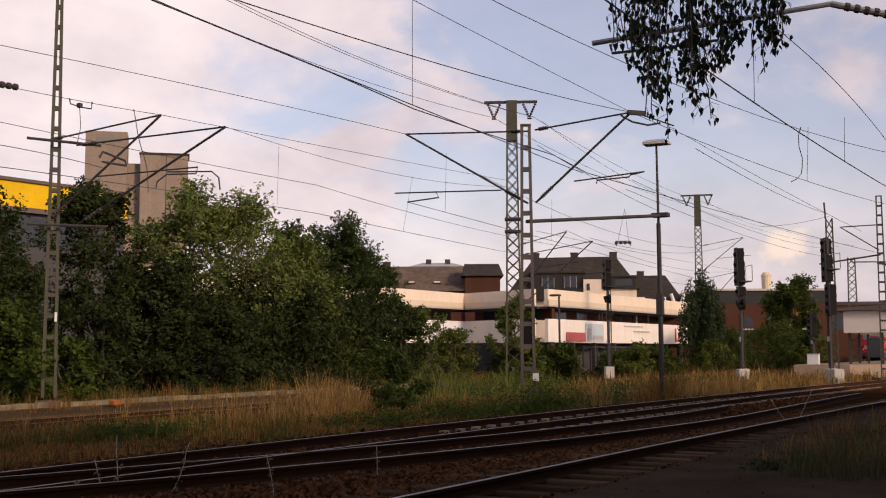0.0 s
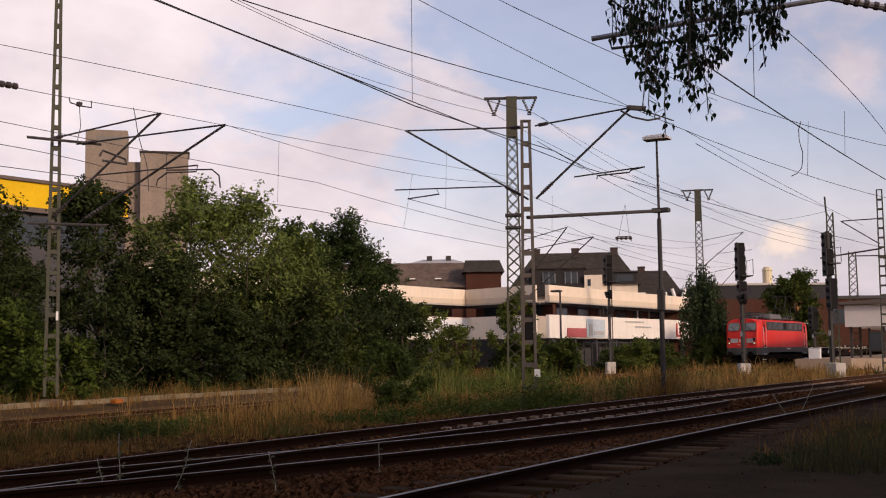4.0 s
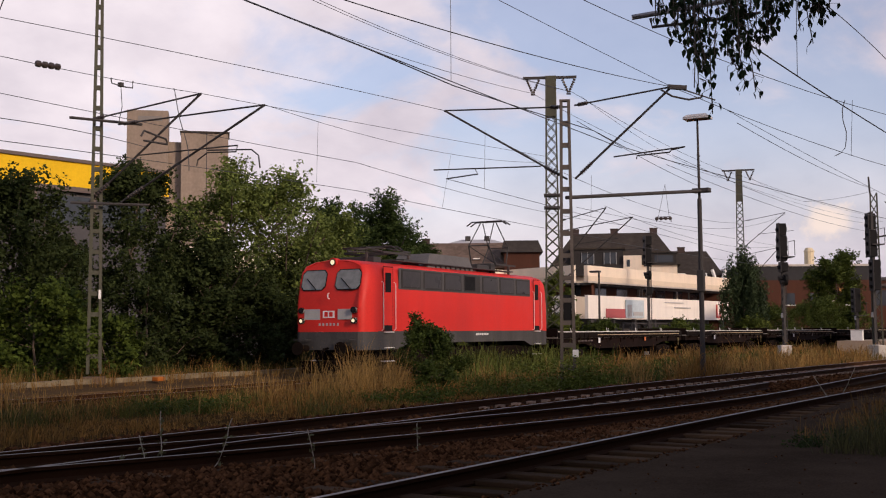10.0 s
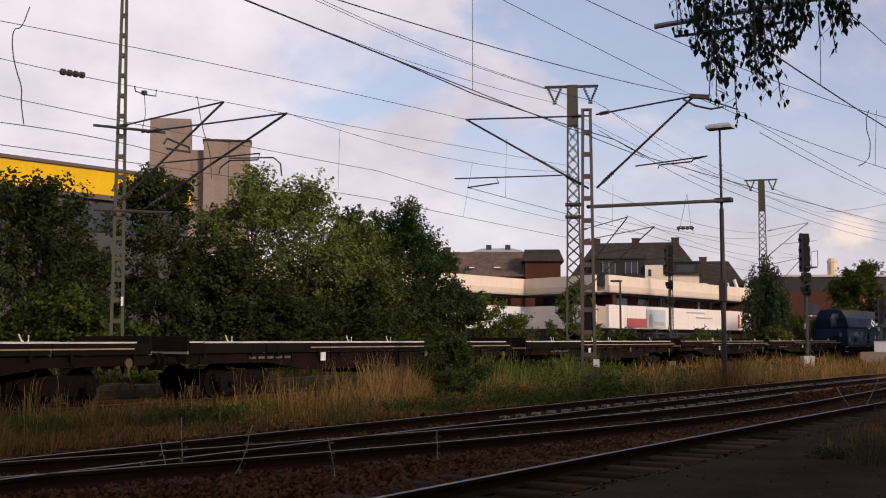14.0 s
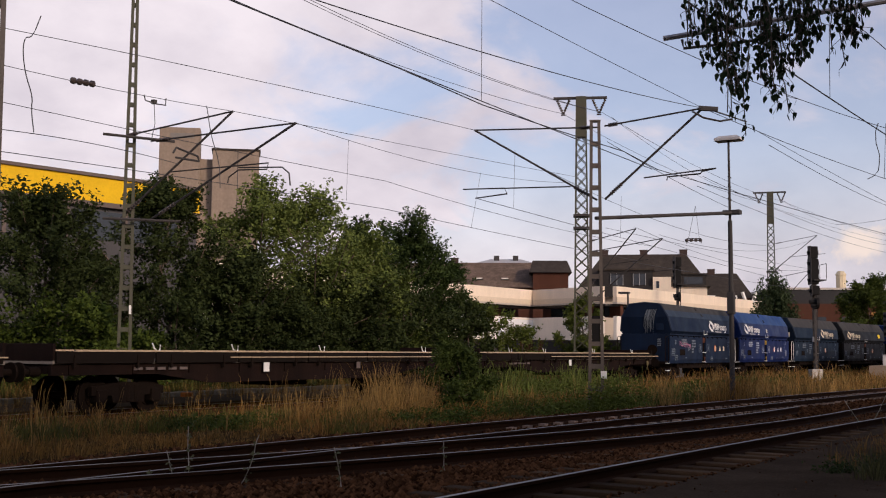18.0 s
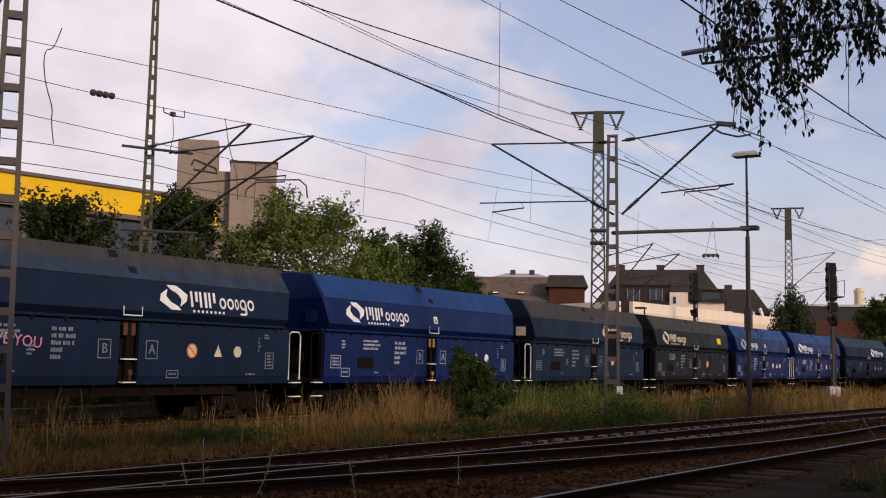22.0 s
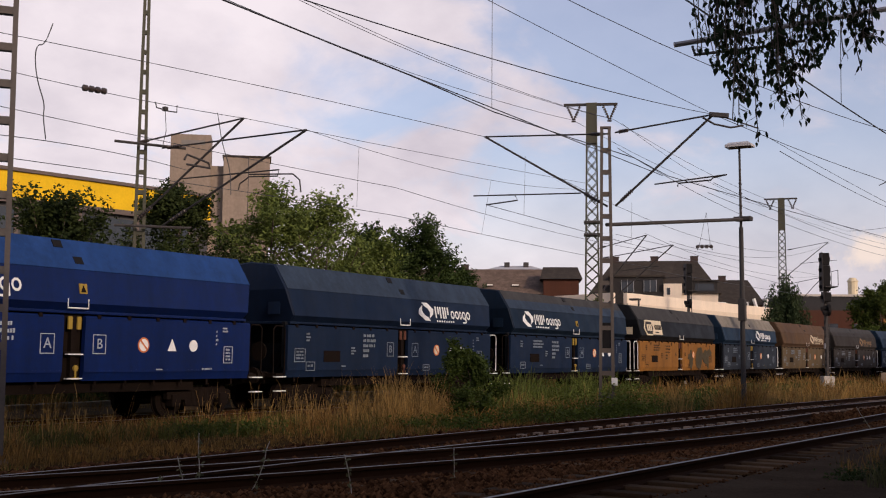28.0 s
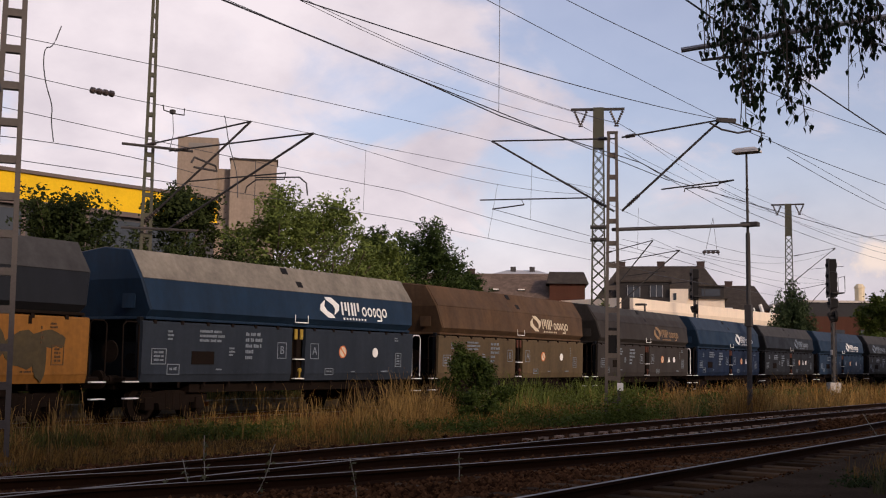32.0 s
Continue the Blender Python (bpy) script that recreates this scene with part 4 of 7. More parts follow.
part("switch_box", bx(-0.12, -0.06, 1.95, 0.12, 0.06, 2.75, bevel=0.02), M_BLACK, mast_c)

lamp = thing("lamp_post", pose(35.87, 10.35, -0.05), "tall dark steel lamp post with a flat wide lamp head", "street lamp")
part("pole", rod(bmesh.new(), (0, 0, 0), (0, 0, 5.9), 0.085, 10, 0.07), M_STEEL, lamp)
part("pole_top", rod(bmesh.new(), (0, 0, 5.9), (-0.05, 0, 8.5), 0.045, 10, 0.035), M_STEEL, lamp)
part("lamp_head", loft(bmesh.new(), [[(a, b, z) for a, b in ((-0.25, -0.42), (0.25, -0.42), (0.25, 0.42), (-0.25, 0.42))] for z in (8.5, 8.58)] + [[(a, b, 8.66) for a, b in ((-0.15, -0.3), (0.15, -0.3), (0.15, 0.3), (-0.15, 0.3))]]), mat("pale_lamp_housing", (0.45, 0.43, 0.42), 0.6), lamp)
for z in (7.3, 7.0, 6.6):
    part("step_iron", bx(-0.14, -0.02, z, 0.14, 0.02, z + 0.03), M_STEEL, lamp)
part("beam_clamp", bx(-0.16, -0.35, 6.1, 0.16, 0.2, 6.24, bevel=0.02), M_STEEL, lamp)
part("junction_box", bx(-0.12, -0.11, 2.9, 0.1, 0.11, 3.6, bevel=0.02), M_STEEL, lamp)

small_lamp = thing("street_lamp", pose(88.6, 34.2, -0.18), "slim street lamp with a flat head before the shops", "street lamp")
part("pole", rod(bmesh.new(), (0, 0, 0), (0, 0, 6.6), 0.11, 8, 0.08), M_STEEL, small_lamp)
part("lamp_head", bx(-0.3, -0.1, 6.6, 0.3, 0.75, 6.76, bevel=0.04), M_STEEL, small_lamp)

# near mast at the left border, before the train
mast_n = lattice_mast("catenary_mast", 12.30, 16.11, -0.15, 9.5, 0.46, 0.30, "dark ladder-type steel catenary mast between tracks", turn=-38, material=mat("dark_mast_steel", (0.10, 0.085, 0.075), 0.75, 0.2, scale=2, fine=20))
part("cable", tube(bmesh.new(), [(-0.2, -0.1, 7.9), (-0.45, -0.15, 7.3), (-0.35, -0.1, 6.9), (-0.15, -0.1, 6.2)], 0.02, 5), M_WIRE, mast_n)

# tall feeder masts behind the train
for fx, fy in ((58.0, 25.1), (106.5, 26.9)):
    tm = lattice_mast("feeder_mast", fx, fy, -0.2, 16.1 if fx < 80 else 16.9, 0.85, 0.5, "tall green lattice mast with a cross-arm and hanging insulators", "lattice", M_GREENSTEEL, turn=-67 if fx < 80 else -76, cap=2.3 if fx < 80 else 3.0)
    H = 16.1 if fx < 80 else 16.9
    part("cross_arm", bx(-1.55, -0.07, H - 0.12, 1.45, 0.07, H + 0.02), M_STEEL, tm)
    for s in (-1.0, 1.0):
        bm = bmesh.new()
        insulator(bm, (s * 1.0 - 0.35, 0, H - 0.15), (s * 1.0, 0, H - 0.95), 0.08)
        insulator(bm, (s * 1.0 + 0.35, 0, H - 0.15), (s * 1.0, 0, H - 0.95), 0.08)
        rod(bm, (s - 0.12, 0, H - 1.0), (s + 0.12, 0, H - 1.0), 0.05, 6)
        part("insulator_string", bm, M_INSUL, tm)
    for z in (9.3, 8.6):
        part("band", bx(-0.45, -0.45, z, 0.55, 0.45, z + 0.12), M_STEEL, tm)
    q = Matrix.Rotation(radians(67 if fx < 80 else 76), 4, "Z")
    for dy, zt, zl in ((3.2, 8.5, 5.3), (4.7, 7.9, 4.4)) if fx < 80 else ((3.6, 9.4, 6.0), (4.2, 12.6, 9.6)):
        cantilever(tm, q @ Vector((0, -0.4, zt - 0.6)), q @ Vector((0, -dy, zt)), q @ Vector((0, -0.4, zl)), [q @ Vector((0, -1.6, zt - 1.9)), q @ Vector((0, -dy - 0.7, zt - 1.7))])

# mast by the far platform at the right
mast_r = lattice_mast("catenary_mast", 79.9, 8.0, -0.1, 12.1, 0.5, 0.34, "dark ladder-type steel mast beside a far platform", turn=-85)
part("arm", rod(bmesh.new(), (-0.1, 0, 10.2), (-2.4, 0, 10.15), 0.04, 6), M_STEEL, mast_r)
part("strut", rod(bmesh.new(), (-0.1, 0, 8.5), (-2.5, 0, 10.15), 0.04, 6), M_STEEL, mast_r)
part("beam", rod(bmesh.new(), (0.0, 0, 8.2), (-3.9, 0, 7.7), 0.06, 6), M_STEEL, mast_r)

mast_f = lattice_mast("catenary_mast", 109.2, 13.5, -0.1, 10.4, 0.9, 0.6, "dark lattice catenary mast behind the far platform", "lattice", turn=-85)
part("arm", rod(bmesh.new(), (0, 0, 10.0), (3.6, 0, 9.9), 0.06, 6), M_STEEL, mast_f)
part("insulator", insulator(bmesh.new(), (2.2, 0, 9.85), (3.4, 0, 9.55), 0.13), M_INSUL, mast_f)

# near cantilever over the closest track, its mast out of view
mast_q = lattice_mast("catenary_mast", 16.6, -1.4, 0.1, 7.6, 0.42, 0.3, "steel catenary mast beside the asphalt path", turn=85)
bmq = Matrix.Rotation(radians(-85), 4, "Z")
def loc_q(x, y, z):
    return bmq @ Vector((x - 16.6, y + 1.4, z - 0.1))
part("top_tube", rod(bmesh.new(), loc_q(14.1, 4.92, 5.76), loc_q(15.5, 2.05, 6.27), 0.036, 8), mat("pale_tube", (0.30, 0.28, 0.27), 0.5, 0.6), mast_q, "pale steel registration tube")
part("strut", rod(bmesh.new(), loc_q(15.5, 2.05, 6.27), loc_q(16.6, -1.2, 5.4), 0.045, 8), mat("pale_tube", (0.30, 0.28, 0.27)), mast_q)
part("registration_arm", tube(bmesh.new(), [loc_q(14.2, 4.7, 5.74), loc_q(14.2, 4.68, 5.62), loc_q(14.55, 4.0, 5.7), loc_q(14.8, 3.4, 5.78)], 0.02, 6), M_STEEL, mast_q)
part("insulator", insulator(bmesh.new(), loc_q(15.55, 1.9, 6.23), loc_q(15.8, 1.2, 6.05), 0.06), M_INSUL, mast_q)

# overhead wires
c1 = [Vector((x, (9.62 if x < 18 else rail_a(x) - 0.35 + (0.5 if x > 26 else 0.0)), 6.12 + (0.012 * (x - 20) if x > 20 else 0))) for x in range(-6, 62, 3)]
tagged(part("contact_wire", tube(bmesh.new(), c1, 0.011, 5), M_WIRE), "thick overhead contact wire above a track", "wire", "overhead wires")
span_wire("contact_wire", (27.0, 9.75, 6.22), (-2.0, 9.72, 6.2), 0.03, 0.010)
WIRES = (
    ("messenger_wire", (6.95, 24.32, 8.75), (30.60, 16.85, 8.50), -0.18, 0.009),
    ("messenger_wire", (7.01, 9.61, 6.25), (30.60, 9.55, 8.45), 0.23, 0.01),
    ("messenger_wire", (13.11, 8.97, 8.22), (31.47, 1.13, 6.39), 0.72, 0.007),
    ("messenger_wire", (14.07, 11.87, 9.45), (30.60, 9.55, 8.45), 0.06, 0.008),
    ("messenger_wire", (30.60, 9.55, 8.45), (54.49, 1.15, 7.26), 0.52, 0.01),
    ("contact_wire", (33.1, 8.67, 8.13), (52.03, 5.94, 6.89), 0.07, 0.008),
    ("messenger_wire", (12.08, 21.84, 8.12), (24.90, 21.76, 8.53), 0.16, 0.009),
    ("messenger_wire", (11.44, 22.88, 7.51), (30.33, 20.00, 7.08), 0.08, 0.009),
    ("messenger_wire", (11.74, 18.40, 5.59), (21.28, 20.40, 6.34), -0.18, 0.009),
    ("contact_wire", (8.19, 19.08, 5.27), (30.65, 20.20, 6.21), -0.07, 0.009),
    ("messenger_wire", (24.9, 21.76, 8.53), (50.37, 22.0, 10.09), 0.03, 0.009),
    ("messenger_wire", (24.9, 19.44, 7.96), (47.48, 20.6, 9.33), 0.45, 0.008),
    ("contact_wire", (30.65, 20.2, 6.21), (58.0, 21.6, 6.5), 0.05, 0.010),
    ("messenger_wire", (30.33, 20.0, 7.08), (58.0, 21.0, 7.3), 0.25, 0.009),
    ("messenger_wire", (30.6, 16.85, 8.5), (70.0, 17.6, 8.2), 0.9, 0.009),
    ("contact_wire", (30.6, 16.8, 6.35), (70.0, 17.6, 6.2), 0.02, 0.010),
)
for name, a, b, sag, r in WIRES:
    span_wire(name, a, b, sag, r)
span_wire("contact_wire", (4.45, 5.04, 6.19), (41.27, 2.33, 6.29), 0.29, 0.012, n=20)
span_wire("messenger_wire", (14.64, 4.30, 7.24), (35.48, 2.90, 7.26), -0.56, 0.009)
for a, b, sag in (((17.76, 30.74, 16.94), (57.7, 26.1, 15.0), 1.05), ((20.1, 28.8, 17.51), (58.5, 24.0, 15.0), 1.21), ((20.78, 28.8, 17.57), (58.5, 24.0, 15.0), 1.12), ((58.5, 24.0, 15.0), (106.8, 25.9, 15.8), 0.55), ((57.7, 26.1, 15.0), (106.3, 27.9, 15.8), 0.55), ((106.8, 25.9, 15.8), (150, 18, 15), 0.55), ((106.3, 27.9, 15.8), (150, 20, 15), 0.55)):
    span_wire("feeder_wire", a, b, sag, 0.013, "thin feeder wire high above the tracks")
span_wire("messenger_wire", (58.0, 22.0, 8.4), (106.5, 23.4, 9.3), 0.9, 0.011)
span_wire("contact_wire", (58.0, 22.2, 6.5), (106.5, 23.4, 7.3), 0.05, 0.012)
span_wire("messenger_wire", (58.0, 20.6, 7.9), (106.5, 22.6, 12.3), 1.1, 0.011)
for name, a, b, sag in (("contact_wire", (53.7, 21.91, 7.92), (102.57, 22.46, 9.03), 0.1), ("messenger_wire", (42.95, 13.44, 8.49), (98.97, 14.32, 10.35), 0.5), ("messenger_wire", (44.78, 14.26, 8.40), (99.0, 14.11, 9.64), 0.4),
                        ("cross_wire", (80.44, 15.9, 10.46), (73.29, 10.22, 10.11), 0.15), ("messenger_wire", (33.93, 8.58, 7.86), (71.29, 10.1, 10.02), 0.2), ("messenger_wire", (33.36, 13.54, 8.30), (59.56, 17.22, 9.35), 0.1),
                        ("feeder_wire", (58.6, 23.5, 14.7), (106.4, 27.9, 16.02), 0.75), ("feeder_wire", (106.88, 26.03, 16.03), (137.3, 27.1, 16.7), 0.3)):
    span_wire(name, a, b, sag, 0.011)
far_si = thing("section_insulator", pose(66.62, 21.45, 8.4), "dark insulator frame hanging from an overhead wire", "insulator")
part("insulator_body", insulator(bmesh.new(), (-0.2, 0.5, 0), (0.2, -0.5, 0), 0.10, 4), M_INSUL, far_si)
part("frame_bar", tube(bmesh.new(), [(-0.15, 0.4, -0.2), (-0.15, 0.4, 0.1), (0.15, -0.4, 0.1), (0.15, -0.4, -0.2)], 0.03, 5), M_STEEL, far_si)
for dy in (0.36, -0.34):
    part("hanger", rod(bmesh.new(), (0, dy, 0.05), (0.05, -0.1, 2.1), 0.012, 4), M_WIRE, far_si)


def hanger(a, b, r=0.006):
    tagged(part("dropper", rod(bmesh.new(), a, b, r, 4), M_WIRE), "thin hanger wire between two overhead wires", "wire", "hanger wires")


hanger((17.72, 9.62, 8.25), (17.72, 9.62, 6.12))
hanger((37.0, 20.1, 8.3), (37.0, 20.5, 6.24))
hanger((30.64, 4.74, 7.57), (30.62, 4.81, 6.12))
hanger((26.84, 3.35, 6.98), (26.85, 3.38, 5.95))
hanger((19.65, 3.9, 7.6), (19.64, 3.92, 5.95))
for x, y0, z0, z1 in ((28.25, 20.0, 8.1, 6.2), (33.5, 16.9, 8.35, 6.35), (43.5, 17.05, 8.0, 6.3)):
    hanger((x, y0, z0), (x, y0 + 0.05, z1))
def soft_line(pts, rounds=2):
    """The same line with its corners cut round, ends kept."""
    pts = [Vector(p) for p in pts]
    for _ in range(rounds):
        cut = [pts[0]]
        for a, b in zip(pts, pts[1:]):
            cut += [a.lerp(b, 0.25), a.lerp(b, 0.75)]
        pts = cut + [pts[-1]]
    return pts


# jumper cables, each clamped to the wires that it joins
JUMP = "looping jumper cable between overhead wires"
tagged(part("jumper_cable", tube(bmesh.new(), [(30.61, 4.92, 7.58), (30.6, 4.99, 7.36), (30.58, 4.98, 7.05), (30.61, 4.91, 6.75), (30.6, 4.92, 6.5), (30.6, 4.95, 6.33), (30.58, 5.06, 6.2), (30.5, 5.2, 6.12)], 0.012, 5), M_WIRE), JUMP, "cable")
tagged(part("jumper_cable", tube(bmesh.new(), soft_line([(16.33, 19.8, 8.83), (16.13, 19.8, 8.3), (15.93, 19.8, 8.26), (15.89, 19.8, 7.94), (15.98, 19.8, 7.47), (16.2, 19.8, 7.01), (16.17, 19.8, 6.73), (16.1, 19.6, 6.2)]), 0.013, 5), M_WIRE), JUMP, "cable")
tagged(part("jumper_cable", tube(bmesh.new(), soft_line([(23.7, 21.7, 8.45), (23.65, 21.6, 8.3), (23.7, 21.5, 7.6), (23.95, 21.4, 6.9), (23.9, 21.3, 6.4), (23.8, 21.2, 6.1)]), 0.013, 5), M_WIRE), JUMP, "cable")
si = thing("section_insulator", pose(0, 0, 0), "dark ribbed insulator with a hanging frame in an overhead wire", "insulator")
part("insulator_body", insulator(bmesh.new(), (18.95, 21.8, 8.19), (19.75, 21.8, 8.25), 0.085, 4), M_INSUL, si)
part("wire_frame", tube(bmesh.new(), [(21.42, 21.8, 8.32), (21.46, 21.8, 8.18), (21.85, 21.8, 8.16), (22.21, 21.8, 8.19), (22.22, 21.8, 8.38)], 0.018, 5), M_STEEL, si)
part("weight", bx(21.72, 21.74, 8.14, 21.84, 21.86, 8.26, bevel=0.02), M_STEEL, si)
part("hanger", tube(bmesh.new(), [(21.78, 21.8, 8.2), (21.84, 21.8, 7.62), (21.71, 21.8, 7.1)], 0.01, 5), M_WIRE, si)
part("section_frame", tube(bmesh.new(), [(20.9, 20.2, 6.55), (21.0, 20.2, 6.7), (21.9, 20.3, 6.62), (21.95, 20.3, 6.5), (21.0, 20.2, 6.45)], 0.03, 5), M_STEEL, si)
# clamps at the arm's tip
part("clamp", bx(-0.22, -0.06, -0.06, 0.32, 0.06, 0.07, bevel=0.02), M_STEEL, mast_c, at=Matrix.Translation(loc_c(30.6, 9.45, 8.42)) @ Matrix.Rotation(radians(5), 4, "Y"))
part("clamp", tube(bmesh.new(), [loc_c(30.4, 9.8, 8.35), loc_c(30.5, 9.5, 8.15), loc_c(30.7, 9.1, 8.05), loc_c(30.9, 8.8, 8.12)], 0.03, 5), M_STEEL, mast_c)
part("clamp", rod(bmesh.new(), loc_c(30.6, 9.6, 8.5), loc_c(31.6, 8.6, 8.15), 0.022, 5), M_STEEL, mast_c)

# ---- signals ----


def make_signal(name, x, y, h, label, heads, w=0.62, face=-150, rounds=()):
    """A signal on a mast of two channels; heads are (bottom, top, sideways, width), rounds are (height, sideways)."""
    t = thing(name, pose(x, y, 0, 0, 0, face), label, "railway signal", "railway signals")
    part("base", bx(-0.36, -0.32, -0.2, 0.36, 0.32, 0.68, bevel=0.03), mat("white_signal_base", (0.50, 0.45, 0.38), 0.85, vary=0.3), t)
    for sx in (-1, 1):
        part("mast_channel", bx(sx * 0.14 - 0.045, -0.07, 0.6, sx * 0.14 + 0.045, 0.07, h), M_STEEL, t)
    for i in range(int((h - 0.8) / 0.42)):
        part("rung", bx(-0.1, -0.05, 0.85 + 0.42 * i, 0.1, 0.05, 1.0 + 0.42 * i), M_STEEL, t)
    for z0, z1, dx, hw in heads:
        hd = part("signal_head", bx(dx - hw / 2, -0.22, z0, dx + hw / 2, 0.22, z1, bevel=0.04), M_BLACK, t)
        k = max(1, int((z1 - z0) / 0.42))
        for i in range(k):
            zc = z0 + (z1 - z0) * (i + 0.5) / k
            part("lamp_hood", rod(bmesh.new(), (dx, -0.2, zc), (dx, -0.34, zc - 0.03), 0.11, 10, 0.12), M_BLACK, hd)
            part("lamp_housing", bx(dx - hw * 0.38, 0.22, zc - 0.15, dx + hw * 0.38, 0.27, zc + 0.15, bevel=0.03), M_STEEL, hd)
        part("edge_plate", bx(dx - hw / 2 - 0.05, -0.24, z0 - 0.03, dx + hw / 2 + 0.05, -0.21, z1 + 0.03), M_STEEL, hd)
    for z, dx in rounds:
        rd = part("round_signal", disc(bmesh.new(), (dx, 0, z), 0.34, "y", 0.16, 18), M_BLACK, t)
        part("bracket", rod(bmesh.new(), (0, 0, z + 0.3), (dx, 0, z + 0.1), 0.05, 6), M_STEEL, rd)
        part("lamp_hood", rod(bmesh.new(), (dx, -0.05, z + 0.1), (dx, -0.4, z + 0.06), 0.13, 10, 0.15), M_BLACK, rd)
        part("lamp_hood", rod(bmesh.new(), (dx + 0.15, -0.05, z - 0.12), (dx + 0.15, -0.36, z - 0.16), 0.11, 10, 0.13), M_BLACK, rd)
    for dx in (-0.62, -0.34):
        part("ladder_rail", rod(bmesh.new(), (dx, 0.3, 0.1), (dx, 0.3, h - 0.6), 0.022, 5), M_STEEL, t)
    for i in range(int((h - 1.0) / 0.4)):
        part("ladder_rung", rod(bmesh.new(), (-0.62, 0.3, 0.5 + 0.4 * i), (-0.34, 0.3, 0.5 + 0.4 * i), 0.016, 4), M_STEEL, t)
    part("platform", bx(-0.7, -0.1, h - 2.0, 0.5, 0.6, h - 1.94), M_STEEL, t)
    part("basket", tube(bmesh.new(), [(-0.7, 0.6, h - 1.9), (-0.7, 0.6, h - 1.0), (0.5, 0.6, h - 1.0), (0.5, 0.6, h - 1.9)], 0.022, 5), M_STEEL, t)
    part("number_board", bx(-0.16, -0.12, 2.3, 0.16, -0.09, 2.6), GREYPLATE, t)
    return t


GREYPLATE = mat("pale_grey_plate", (0.42, 0.40, 0.38), 0.7, vary=0.3)
make_signal("railway_signal", 69.0, 14.95, 7.9, "black colour-light railway signal on a white base box", ((5.7, 7.2, 0.0, 0.62), (7.22, 7.95, 0.0, 0.46), (5.05, 5.6, 0.2, 0.4)), rounds=((4.55, 0.45),))
make_signal("railway_signal", 79.6, 26.9, 8.5, "black colour-light railway signal behind the train's track", ((6.3, 7.75, 0.0, 0.62), (7.8, 8.5, 0.0, 0.9), (4.2, 4.75, 0.25, 0.4)), rounds=((5.6, 0.55),))
sg = make_signal("railway_signal", 71.3, 10.2, 8.6, "black railway signals on a mast with white base boxes", ((5.9, 7.5, 0.0, 0.62), (7.55, 8.5, -0.05, 0.46), (3.9, 5.7, 0.4, 0.62)))
part("base", bx(0.42, -0.3, -0.2, 1.25, 0.3, 0.66, bevel=0.03), mat("white_signal_base", (0.46, 0.43, 0.38)), sg)
mast_s = lattice_mast("signal_mast", 71.6, 10.05, -0.05, 9.8, 0.55, 0.36, "dark lattice mast carrying railway signals", "lattice", turn=-82)
part("top_spike", rod(bmesh.new(), (-0.2, 0, 9.8), (-0.25, 0, 10.8), 0.06, 6), M_STEEL, mast_s)
make_signal("railway_signal", 90.5, 14.2, 4.6, "small black railway signal on a platform end", ((2.9, 4.7, 0.0, 0.7),))
bxx = thing("relay_cabinet", pose(88.6, 13.9, 0.75), "small white relay cabinet on a platform end", "cabinet")
part("body", bx(-0.3, -0.42, 0, 0.3, 0.42, 0.75, bevel=0.03), mat("white_cabinet_paint", (0.68, 0.67, 0.65), 0.6, vary=0.2), bxx)
part("lid", bx(-0.33, -0.45, 0.75, 0.33, 0.45, 0.81), GREYPLATE, bxx)

# ---- far platform with canopy ----
bm = bmesh.new()
loft(bm, [[(x, y0, -0.2), (x, y0, 0.72), (x, y0 + 0.08, 0.76), (x, y1, 0.76), (x, y1, -0.2)] for x, y0, y1 in ((86.0, 11.0, 14.9), (92.0, 4.0, 14.6), (130, 0.0, 13.2))])
tagged(part("platform_2", bm, mat("sandy_platform_edge", (0.34, 0.25, 0.17), 0.85, vary=0.25, scale=0.6, fine=8)), "pale sandy far platform with a stone edge", "platform", kind="structure")
can = thing("platform_canopy", pose(90, 0, 0.76), "white-fronted platform canopy on slim posts", "canopy")
part("fascia", bx(0, 5.0, 2.35, 0.15, 11.85, 4.0), mat("cream_canopy_fascia", (0.66, 0.58, 0.52), 0.7, vary=0.12), can)
part("fascia", bx(0.15, 11.7, 2.35, 30, 11.85, 4.0), mat("cream_canopy_fascia", (0.66, 0.58, 0.52)), can)
part("roof", loft(bmesh.new(), [[(x, 4.7, 4.02), (x, 12.6, 4.02), (x, 12.2, 4.2), (x, 8.5, 4.42), (x, 4.9, 4.2)] for x in (-0.4, 30)]), mat("brown_roof_sheet", (0.13, 0.10, 0.085), 0.85), can)
for x, y in ((0.5, 11.5), (0.5, 9.2), (0.5, 6.8), (6, 11.5), (6, 6.8), (12, 11.5)):
    part("post", bx(x - 0.09, y - 0.09, 0, x + 0.09, y + 0.09, 2.4), M_STEEL, can)
for y in (8.0, 10.0):
    pn = thing("notice_board", pose(93.0, y, 0.76), "dark glazed notice panel under the canopy", "panel")
    part("panel", bx(-0.05, -0.5, 0.5, 0.05, 0.5, 2.0), M_DARKGLASS, pn)
    for s in (-0.45, 0.45):
        part("leg", bx(-0.04, s - 0.04, 0, 0.04, s + 0.04, 0.5), M_STEEL, pn)

# ---- buildings ----
FRONT = [Vector((60.0, 57.0, 0)), Vector((93.4, 53.2, 0)), Vector((106.3, 51.7, 0)), Vector((101.8, 41.3, 0)), Vector((145.4, 36.55, 0)), Vector((148.0, 56.0, 0))]


